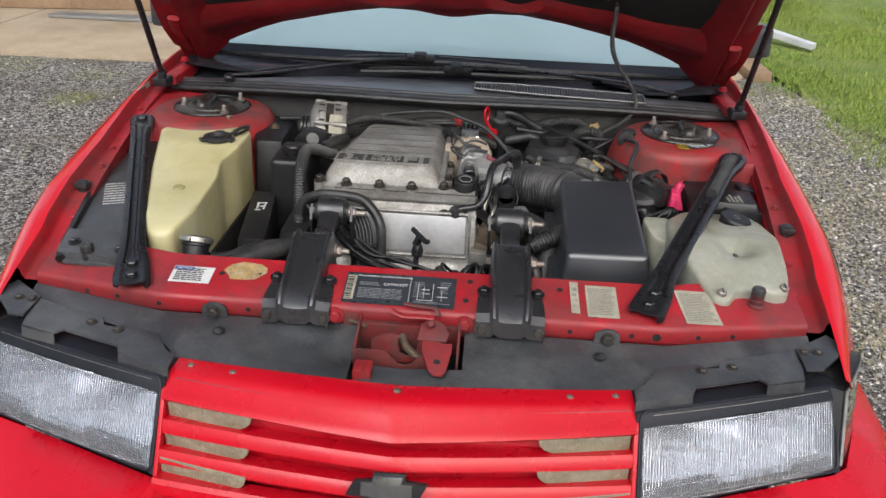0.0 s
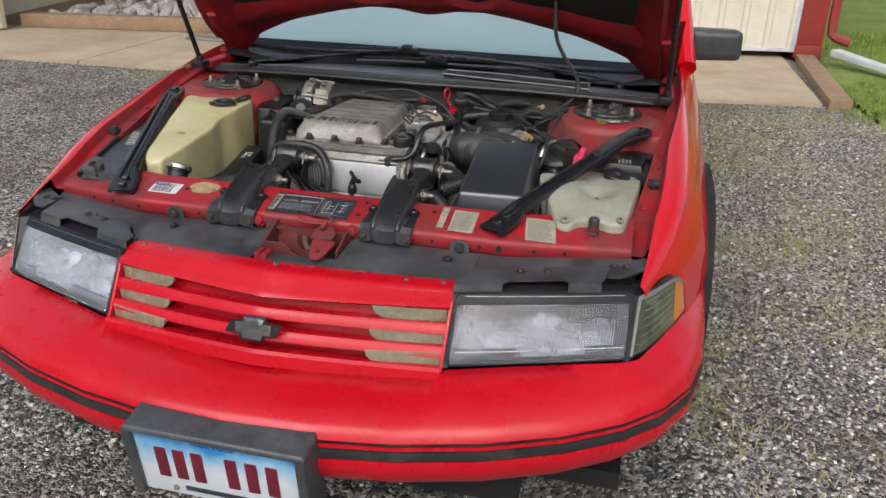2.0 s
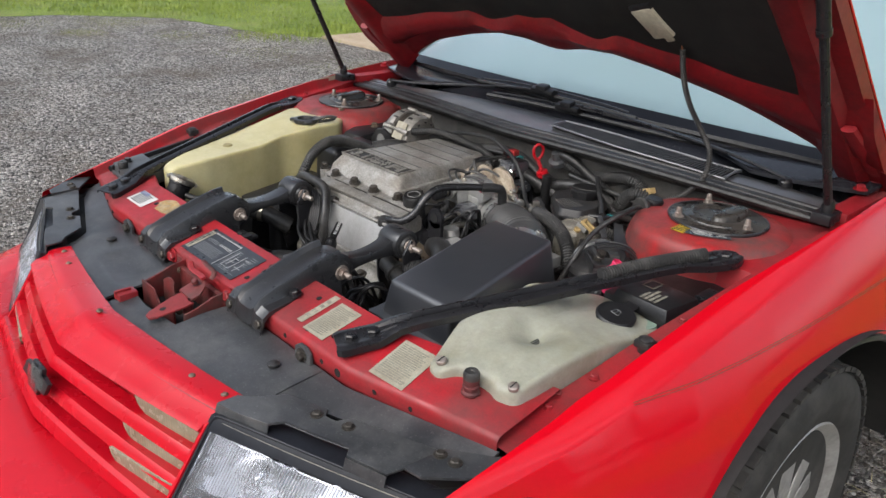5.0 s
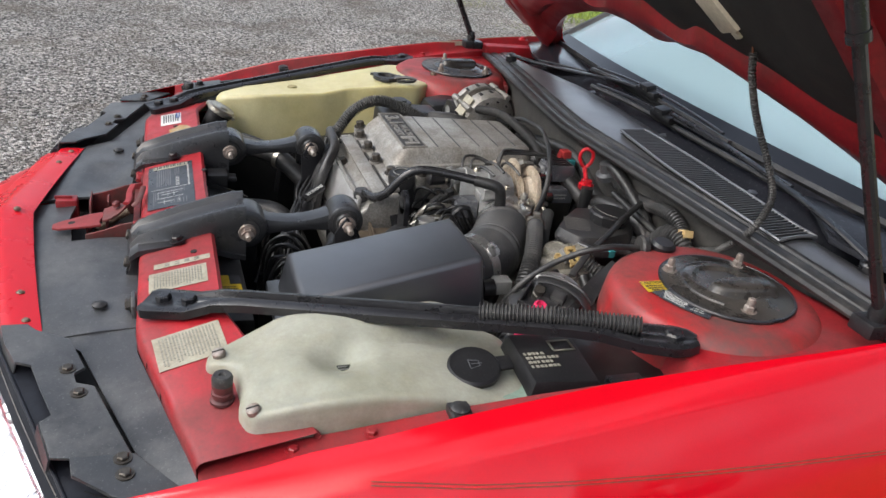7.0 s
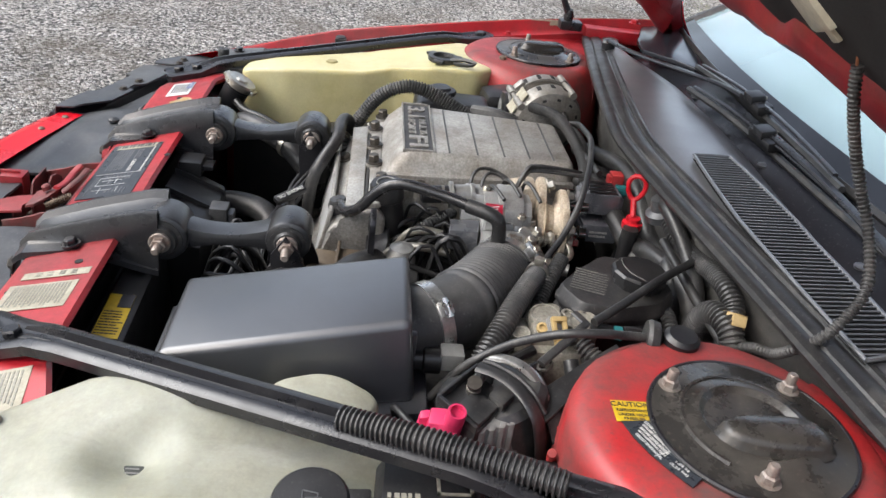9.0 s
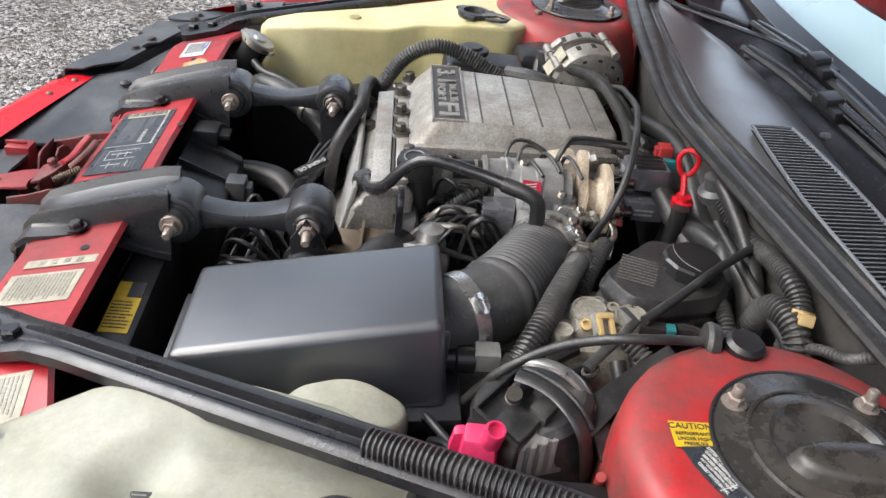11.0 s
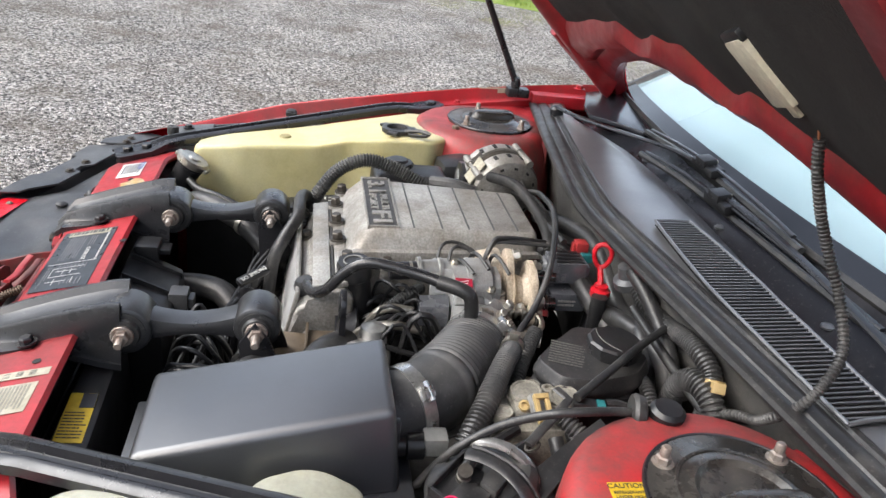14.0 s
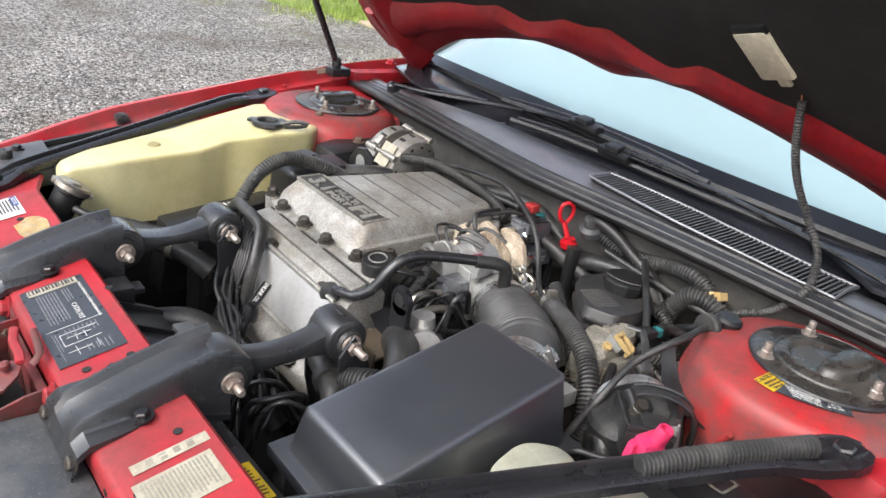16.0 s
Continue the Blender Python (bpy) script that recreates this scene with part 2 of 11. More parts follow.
ribbed(PARK, 'X', 0.0050, 0.0006, 0.7)


# ---- mesh helpers ----
def finish(bm, angle=35):
    bmesh.ops.recalc_face_normals(bm, faces=bm.faces)
    me = bpy.data.meshes.new("m")
    bm.to_mesh(me)
    bm.free()
    me.polygons.foreach_set("use_smooth", [True] * len(me.polygons))
    me.set_sharp_from_angle(angle=radians(angle))
    return me


def part(name, bm, material, parent=None, label="", angle=35):
    me = finish(bm, angle)
    me.materials.append(material)
    ob = new(name, me)
    ob.parent = parent
    if label:
        ob["label"] = label
    return ob


def thing(name, label, category, at=(0, 0, 0), group="", kind=""):
    ob = new(name)
    ob.location = at
    ob.empty_display_size = 0.1
    return tagged(ob, label, category, group, kind)


def B():
    return bmesh.new()


def hexa(bm, c, bev=0.0, seg=2):
    """A box from eight corners: four below, four above, in the same turn."""
    v = [bm.verts.new(p) for p in c]
    f = [bm.faces.new([v[i] for i in q]) for q in ((3, 2, 1, 0), (4, 5, 6, 7), (0, 1, 5, 4), (1, 2, 6, 5), (2, 3, 7, 6), (3, 0, 4, 7))]
    if bev:
        e = list({e for q in f for e in q.edges})
        bmesh.ops.bevel(bm, geom=e, offset=bev, segments=seg, affect='EDGES', profile=0.6)
    return bm


def box(bm, x0, x1, y0, y1, z0, z1, bev=0.0, m=None, seg=2):
    c = [Vector(p) for p in ((x0, y0, z0), (x1, y0, z0), (x1, y1, z0), (x0, y1, z0), (x0, y0, z1), (x1, y0, z1), (x1, y1, z1), (x0, y1, z1))]
    if m is not None:
        c = [m @ p for p in c]
    return hexa(bm, c, bev, seg)


def prism(bm, pts, vec, bev=0.0, seg=2):
    """A flat outline in space pushed along vec."""
    a = [bm.verts.new(p) for p in pts]
    b = [bm.verts.new(Vector(p) + Vector(vec)) for p in pts]
    n = len(pts)
    fs = [bm.faces.new(a), bm.faces.new(b[::-1])] + [bm.faces.new((a[i], a[(i + 1) % n], b[(i + 1) % n], b[i])) for i in range(n)]
    if bev:
        bmesh.ops.bevel(bm, geom=list({e for f in fs for e in f.edges}), offset=bev, segments=seg, affect='EDGES', profile=0.6)
    return bm


def spline(pts, step=0.01):
    """A smooth curve through the points, at even steps."""
    P = [Vector(p) for p in pts]
    if len(P) == 2:
        n = max(2, int((P[1] - P[0]).length / step) + 1)
        return [P[0].lerp(P[1], i / (n - 1)) for i in range(n)]
    Q = [2 * P[0] - P[1]] + P + [2 * P[-1] - P[-2]]
    out = []
    for i in range(1, len(Q) - 2):
        a, b, c, d = Q[i - 1:i + 3]
        n = max(2, int((c - b).length / step))
        for k in range(n):
            t = k / n
            out.append(0.5 * ((2 * b) + (c - a) * t + (2 * a - 5 * b + 4 * c - d) * t * t + (3 * b - a - 3 * c + d) * t ** 3))
    out.append(P[-1])
    return out


def sweep(bm, path, radius, seg=10, caps=True, flat=1.0, up0=None):
    """A tube along a path. radius: a number or a function of the way along (0 to 1)."""
    n = len(path)
    tang = [(path[min(i + 1, n - 1)] - path[max(i - 1, 0)]).normalized() for i in range(n)]
    up = Vector(up0) if up0 else (Vector((0, 0, 1)) if abs(tang[0].z) < 0.9 else Vector((0, 1, 0)))
    rings = []
    for i, p in enumerate(path):
        up = (up - tang[i] * up.dot(tang[i])).normalized()
        side = tang[i].cross(up)
        r = radius(i / max(n - 1, 1)) if callable(radius) else radius
        rings.append([bm.verts.new(p + (side * math.cos(a) + up * flat * math.sin(a)) * r) for a in (2 * math.pi * k / seg for k in range(seg))])
    for a, b in zip(rings, rings[1:]):
        for k in range(seg):
            bm.faces.new((a[k], a[(k + 1) % seg], b[(k + 1) % seg], b[k]))
    if caps:
        bm.faces.new(rings[0][::-1])
        bm.faces.new(rings[-1])
    return bm


def tube(bm, pts, r, seg=10, step=0.012, **k):
    return sweep(bm, spline(pts, step), r, seg, **k)


def corrugated(bm, pts, r, pitch=0.005, depth=0.12, seg=10):
    path = spline(pts, pitch / 4)
    n = len(path)
    return sweep(bm, path, lambda u: r * (1 - (depth if int(round(u * (n - 1))) % 4 > 1 else 0.0)), seg)


def lathe(bm, prof, m=None, seg=24, caps=True):
    """prof: (radius, height) from the bottom up, round the local z axis, placed by the matrix m."""
    m = m or Matrix.Identity(4)
    rings = [[bm.verts.new(m @ Vector((r * math.cos(2 * math.pi * k / seg), r * math.sin(2 * math.pi * k / seg), h))) for k in range(seg)] for r, h in prof]
    for a, b in zip(rings, rings[1:]):
        for k in range(seg):
            bm.faces.new((a[k], a[(k + 1) % seg], b[(k + 1) % seg], b[k]))
    if caps:
        bm.faces.new(rings[0][::-1])
        bm.faces.new(rings[-1])
    return bm


def along(p, d):
    """A matrix whose z axis points along d, at p."""
    return Matrix.Translation(p) @ Vector(d).to_track_quat('Z', 'Y').to_matrix().to_4x4()


def hexbolt(bm, p, d, r=0.009, h=0.008, washer=True):
    m = along(p, d)
    if washer:
        lathe(bm, [(r * 1.45, 0), (r * 1.45, r * 0.25)], m, 14)
    lathe(bm, [(r, r * 0.25), (r, h), (r * 0.8, h + r * 0.2)], m, 6)
    return bm


def grid(bm, fn, us, vs):
    """A sheet of quads through fn(u, v)."""
    R = [[bm.verts.new(fn(u, v)) for v in vs] for u in us]
    for a, b in zip(R, R[1:]):
        for j in range(len(vs) - 1):
            bm.faces.new((a[j], a[j + 1], b[j + 1], b[j]))
    return bm


def thick(bm, t):
    """Gives a sheet a thickness along its normals."""
    bmesh.ops.recalc_face_normals(bm, faces=bm.faces)
    bmesh.ops.solidify(bm, geom=bm.faces[:], thickness=t)
    return bm


def lin(a, b, n):
    return [a + (b - a) * i / (n - 1) for i in range(n)]


def ip(x, xs, ys):
    return float(np.interp(x, xs, ys))


def lettering(text, m, size, material, parent, depth=0.0006, name="lettering", align='CENTER', bold=0.0):
    """Words in the built-in font as a mesh, placed by the matrix m (x along the line, z out of the surface)."""
    c = bpy.data.curves.new("t", 'FONT')
    c.body, c.size, c.extrude, c.align_x, c.align_y, c.offset = text, size, depth, align, 'CENTER', bold * size
    o = bpy.data.objects.new("t", c)
    scene.collection.objects.link(o)
    bpy.context.view_layer.update()
    me = bpy.data.meshes.new_from_object(o.evaluated_get(bpy.context.evaluated_depsgraph_get()))
    bpy.data.objects.remove(o)
    me.transform(m)
    me.materials.clear()
    me.materials.append(material)
    ob = new(name, me)
    ob.parent = parent
    return ob


def lettering_fit(text, m, w, h, material, parent, depth=0.0006, bold=0.0):
    """Words stretched to fill a box of w by h, centred on m."""
    ob = lettering(text, Matrix.Identity(4), 1.0, material, parent, 0.01, bold=bold)
    co = [v.co for v in ob.data.vertices]
    x0, x1, y0, y1 = min(c.x for c in co), max(c.x for c in co), min(c.y for c in co), max(c.y for c in co)
    ob.data.transform(m @ Matrix.Diagonal((w / (x1 - x0), h / (y1 - y0), depth / 0.01, 1)) @ Matrix.Translation((-(x0 + x1) / 2, -(y0 + y1) / 2, 0)))
    return ob


def frame3(o, ex, ey):
    """A matrix with the given origin, x direction and rough y direction."""
    ex = Vector(ex).normalized()
    ez = ex.cross(Vector(ey)).normalized()
    ey = ez.cross(ex)
    return Matrix(((ex.x, ey.x, ez.x, o[0]), (ex.y, ey.y, ez.y, o[1]), (ex.z, ey.z, ez.z, o[2]), (0, 0, 0, 1)))


def bars(m, w, h, rows, material, parent, seed=1, fill=0.8, name="print", thick_=0.0006, line=0.5):
    """Lines of unreadable print as short bars on a w by h area in the plane of m."""
    rr = random.Random(seed)
    bm = B()
    for r in range(rows):
        y = h / 2 - (r + 0.5) * h / rows
        hh = h / rows * line / 2
        x = -w / 2
        end = w / 2 * rr.uniform(fill * 2 - 1, 1)
        while x < end:
            l = min(rr.uniform(0.05, 0.25) * w, end - x)
            if l > 0.001:
                box(bm, x, x + l, y - hh, y + hh, 0, thick_, 0, m)
            x += l + 0.025 * w
    return part(name, bm, material, parent)

FIREWALL = mat("grainy firewall pad", (0.066, 0.064, 0.060), 0.7, col2=(0.042, 0.041, 0.039), vscale=12, fine=500, bump=0.5, dust=(0.13, 0.12, 0.105), dust_amt=0.5, dust_scale=22, speck=0.4, speck_scale=220, mott=0.2)
SOLENOID = mat("satin grey solenoid case", (0.10, 0.105, 0.118), 0.22, col2=(0.05, 0.052, 0.058), vscale=12, fine=300, dust=(0.16, 0.15, 0.135), dust_amt=0.3, dust_scale=20, spec=0.7)

# ---- ground and surroundings ----
def gravel_material():
    m = bpy.data.materials.new("grey gravel with grass")
    m.use_nodes = True
    nt = m.node_tree
    N, L = nt.nodes, nt.links
    b = N["Principled BSDF"]
    tc = N.new("ShaderNodeTexCoord")
    v = N.new("ShaderNodeTexVoronoi")
    v.inputs["Scale"].default_value = 80
    v.inputs["Randomness"].default_value = 1.0
    L.new(tc.outputs["Object"], v.inputs["Vector"])
    v2 = N.new("ShaderNodeTexVoronoi")
    v2.inputs["Scale"].default_value = 130
    L.new(tc.outputs["Object"], v2.inputs["Vector"])
    sep = N.new("ShaderNodeSeparateColor")
    L.new(v.outputs["Color"], sep.inputs[0])
    r = N.new("ShaderNodeValToRGB")
    r.color_ramp.elements[0].position, r.color_ramp.elements[0].color = 0.0, (0.026, 0.025, 0.024, 1)
    r.color_ramp.elements[1].position, r.color_ramp.elements[1].color = 1.0, (0.86, 0.86, 0.85, 1)
    for pos, c in ((0.25, (0.105, 0.100, 0.094, 1)), (0.5, (0.315, 0.298, 0.278, 1)), (0.78, (0.585, 0.550, 0.505, 1)), (0.92, (0.740, 0.705, 0.655, 1))):
        e = r.color_ramp.elements.new(pos)
        e.color = c
    L.new(sep.outputs[0], r.inputs[0])
    big = N.new("ShaderNodeTexNoise")
    big.inputs["Scale"].default_value, big.inputs["Detail"].default_value = 1.1, 5
    L.new(tc.outputs["Object"], big.inputs["Vector"])
    mr = N.new("ShaderNodeMapRange")
    mr.inputs["From Min"].default_value, mr.inputs["From Max"].default_value = 0.3, 0.7
    mr.inputs["To Min"].default_value, mr.inputs["To Max"].default_value = 0.75, 1.2
    L.new(big.outputs["Fac"], mr.inputs["Value"])
    cc = N.new("ShaderNodeCombineColor")
    for i in range(3):
        L.new(mr.outputs[0], cc.inputs[i])
    mx = N.new("ShaderNodeMix")
    mx.data_type, mx.blend_type = 'RGBA', 'MULTIPLY'
    mx.inputs[0].default_value = 1.0
    L.new(r.outputs[0], mx.inputs[6])
    L.new(cc.outputs[0], mx.inputs[7])
    soil = N.new("ShaderNodeTexNoise")
    soil.inputs["Scale"].default_value, soil.inputs["Detail"].default_value, soil.inputs["Roughness"].default_value = 1.7, 9, 0.72
    L.new(tc.outputs["Object"], soil.inputs["Vector"])
    sr = N.new("ShaderNodeMapRange")
    for key, val in (("From Min", 0.47), ("From Max", 0.66), ("To Min", 0.0), ("To Max", 0.75)):
        sr.inputs[key].default_value = val
    L.new(soil.outputs["Fac"], sr.inputs["Value"])
    earth = N.new("ShaderNodeMix")
    earth.data_type = 'RGBA'
    earth.inputs[7].default_value = (0.150, 0.122, 0.088, 1)
    L.new(sr.outputs[0], earth.inputs[0])
    L.new(mx.outputs[2], earth.inputs[6])
    pale = N.new("ShaderNodeTexVoronoi")
    pale.inputs["Scale"].default_value = 38
    L.new(tc.outputs["Object"], pale.inputs["Vector"])
    ps = N.new("ShaderNodeSeparateColor")
    L.new(pale.outputs["Color"], ps.inputs[0])
    pr = N.new("ShaderNodeMath")
    pr.operation = 'GREATER_THAN'
    pr.inputs[1].default_value = 0.90
    L.new(ps.outputs[1], pr.inputs[0])
    near = N.new("ShaderNodeMath")
    near.operation = 'LESS_THAN'
    near.inputs[1].default_value = 0.36
    L.new(pale.outputs["Distance"], near.inputs[0])
    both = N.new("ShaderNodeMath")
    both.operation = 'MULTIPLY'
    L.new(pr.outputs[0], both.inputs[0])
    L.new(near.outputs[0], both.inputs[1])
    stone = N.new("ShaderNodeMix")
    stone.data_type = 'RGBA'
    stone.inputs[7].default_value = (0.62, 0.60, 0.56, 1)
    L.new(both.outputs[0], stone.inputs[0])
    L.new(earth.outputs[2], stone.inputs[6])
    L.new(stone.outputs[2], b.inputs["Base Color"])
    b.inputs["Roughness"].default_value = 0.8
    add = N.new("ShaderNodeMath")
    add.operation = 'ADD'
    L.new(v.outputs["Distance"], add.inputs[0])
    L.new(v2.outputs["Distance"], add.inputs[1])
    bp = N.new("ShaderNodeBump")
    bp.invert = True
    bp.inputs["Strength"].default_value, bp.inputs["Distance"].default_value = 1.0, 0.03
    L.new(add.outputs[0], bp.inputs["Height"])
    L.new(bp.outputs[0], b.inputs["Normal"])
    return m


GRAVEL = gravel_material()
GRASS = mat("lawn grass", (0.20, 0.27, 0.040), 0.8, col2=(0.12, 0.19, 0.028), vscale=1.3, fine=38, fine_amt=0.5, bump=0.9, bump_dist=0.04, dust=(0.30, 0.27, 0.10), dust_amt=0.5, dust_scale=1.6, mott=0.3)
BLADE = mat("grass blades", (0.20, 0.30, 0.045), 0.65, col2=(0.14, 0.21, 0.03), vscale=2.5, bump=0.0)
STRAW = mat("dry grass blades", (0.46, 0.42, 0.26), 0.8, col2=(0.32, 0.29, 0.15), vscale=2.5, bump=0.0)

bm = B()
grid(bm, lambda u, v: (u, v, 0.0), [-400, -60, -20, -8, 0, 8, 20, 60, 400], [-400, -60, -20, -8, 0, 8, 20, 60, 400])
tagged(part("ground", bm, GRAVEL), "grey crushed gravel driveway with scattered weeds", "ground", kind="structure")


def lawn(name, outline, label):
    """A low turf sheet, a little above the gravel, with a ragged edge."""
    bm = B()
    rr = random.Random(len(outline))
    pts = []
    for (x0, y0), (x1, y1) in zip(outline, outline[1:] + outline[:1]):
        n = max(1, min(60, int(math.hypot(x1 - x0, y1 - y0) / 0.12)))
        for k in range(n):
            t = k / n
            j = 0.05 if n > 3 and n < 60 else 0
            pts.append((x0 + (x1 - x0) * t + rr.uniform(-j, j), y0 + (y1 - y0) * t + rr.uniform(-j, j), 0.004))
    vs = [bm.verts.new(p) for p in pts]
    bm.faces.new(vs)
    bmesh.ops.triangulate(bm, faces=bm.faces[:])
    ob = part(name, bm, GRASS)
    return tagged(ob, label, "lawn", kind="structure")


# the lawn to the side of the shed and the lawn beyond the driveway
lawn("lawn_1", [(2.36, 7.4), (2.25, 6.0), (2.35, 5.1), (2.3, 4.4), (2.55, 3.6), (3.2, 2.6), (4.5, 1.2), (8, -1), (60, -10), (60, 60), (2.6, 60)], "mown green lawn beside the shed")
lawn("lawn_2", [(-6.3, 5.7), (-5.85, 4.72), (-6.6, 4.25), (-8.0, 3.9), (-8.7, 2.9), (-8.9, 1.9), (-9.2, 1.1), (-10.5, 0.5), (-14, 0.3), (-60, -3), (-60, 60), (-7, 60)], "green lawn beyond the gravel driveway")


def tuft_field(name, label, spots, material, seed, hmin, hmax, lie=1.0):
    """Blades of grass strewn over round spots: x, y, radius, count."""
    rr = random.Random(seed)
    vs, fs = [], []
    for x, y, r, n in spots:
        for _ in range(n):
            a, q = rr.uniform(0, 6.283), r * math.sqrt(rr.random()) * rr.uniform(0.5, 1)
            px, py = x + q * math.cos(a), y + q * math.sin(a)
            h, w, b = rr.uniform(hmin, hmax), rr.uniform(0.002, 0.005), rr.uniform(0, 6.283)
            lx, ly = math.cos(b), math.sin(b)
            lean = rr.uniform(0.2, 0.9) * h * lie
            w = w / lie ** 0.5
            k = len(vs)
            vs += [(px - ly * w, py + lx * w, 0.0), (px + ly * w, py - lx * w, 0.0), (px + lx * lean * 0.5 + ly * w * 0.7, py + ly * lean * 0.5 - lx * w * 0.7, h * 0.7),
                   (px + lx * lean * 0.5 - ly * w * 0.7, py + ly * lean * 0.5 + lx * w * 0.7, h * 0.7), (px + lx * lean, py + ly * lean, h)]
            fs += [(k, k + 1, k + 2, k + 3), (k + 3, k + 2, k + 4)]
    me = bpy.data.meshes.new(name)
    me.from_pydata(vs, [], fs)
    me.materials.append(material)
    return tagged(new(name, me), label, "grass", kind="stuff")


rs = random.Random(4)
edge = [(2.4 + rs.uniform(-0.15, 0.35), 3.4 + i * 0.07 + rs.uniform(-.1, .1), 0.25, 150) for i in range(40)]
tuft_field("grass_tuft", "bright green grass tufts along the gravel edge", edge + [(3.0 + rs.uniform(0, 2.5), 2.6 + rs.uniform(0, 5), 0.5, 260) for _ in range(60)], BLADE, 5, 0.010, 0.035)
tuft_field("lawn_blades", "uneven yellow-green lawn blades beyond the gravel", [(-6.2 - 7 * rs.random() ** 1.5, 4.3 + rs.uniform(0, 4.5), 0.7, 300) for _ in range(90)] + [(-8.7 - 3.5 * rs.random(), 1.2 + rs.uniform(0, 3.2), 0.6, 260) for _ in range(45)] + [(2.7 + rs.uniform(0, 3), 3.5 + rs.uniform(0, 6), 0.6, 260) for _ in range(50)], mat("uneven lawn blades", (0.27, 0.33, 0.055), 0.7, col2=(0.16, 0.24, 0.035), vscale=1.2, bump=0.0, mott=0.3), 15, 0.02, 0.06)
weeds = [(1.16, 3.5, 0.28, 520), (1.34, 3.95, 0.35, 620), (1.04, 2.15, 0.12, 160), (1.38, 2.25, 0.14, 200), (-7.4, 2.64, 0.30, 420), (-7.9, 3.2, 0.5, 420), (-8.3, 2.2, 0.5, 420), (-8.6, 1.5, 0.4, 300), (-6.8, 3.4, 0.4, 260), (-2.4, 3.74, 0.20, 420), (-3.2, 4.55, 0.3, 260), (-2.76, 4.8, 0.2, 160), (1.75, 4.9, 0.5, 420), (1.45, 4.3, 0.4, 200), (0.98, 3.4, 0.25, 200), (0.90, 0.95, 0.14, 260), (-1.95, 3.55, 0.12, 80), (-2.55, 4.3, 0.22, 160), (-3.2, 4.3, 0.3, 160), (-2.1, 4.4, 0.15, 100), (1.15, 4.75, 0.35, 420), (1.6, 4.6, 0.3, 260), (1.9, 4.9, 0.3, 200), (0.93, 1.25, 0.16, 260), (0.96, 1.75, 0.12, 60),
         (1.05, 2.2, 0.2, 60), (1.25, 2.9, 0.22, 80), (1.05, 4.1, 0.2, 140), (1.4, 3.6, 0.3, 120), (-4.5, 3.9, 0.5, 260), (-5.5, 3.6, 0.5, 240), (-6.4, 4.0, 0.5, 300), (-8.2, 3.4, 0.6, 260), (0.98, 0.75, 0.12, 90), (0.7, 4.9, 0.4, 300)]
WEED = mat("dry green weed blades", (0.28, 0.29, 0.090), 0.7, col2=(0.18, 0.21, 0.055), vscale=3, bump=0.0)
tuft_field("weed_tuft", "small yellow-green weeds growing through gravel", weeds, WEED, 6, 0.005, 0.016, 2.5)
tuft_field("dry_grass", "dead straw-coloured grass blades lying on gravel", [(rs.uniform(0.95, 2.6), rs.uniform(-0.2, 5.0), 0.30, 80) for _ in range(230)] + [(rs.uniform(-4, -1), rs.uniform(1.5, 4.6), 0.3, 30) for _ in range(50)] + [(x + .1, y + .1, r, n // 3) for x, y, r, n in weeds], STRAW, 7, 0.008, 0.018, 6.0)


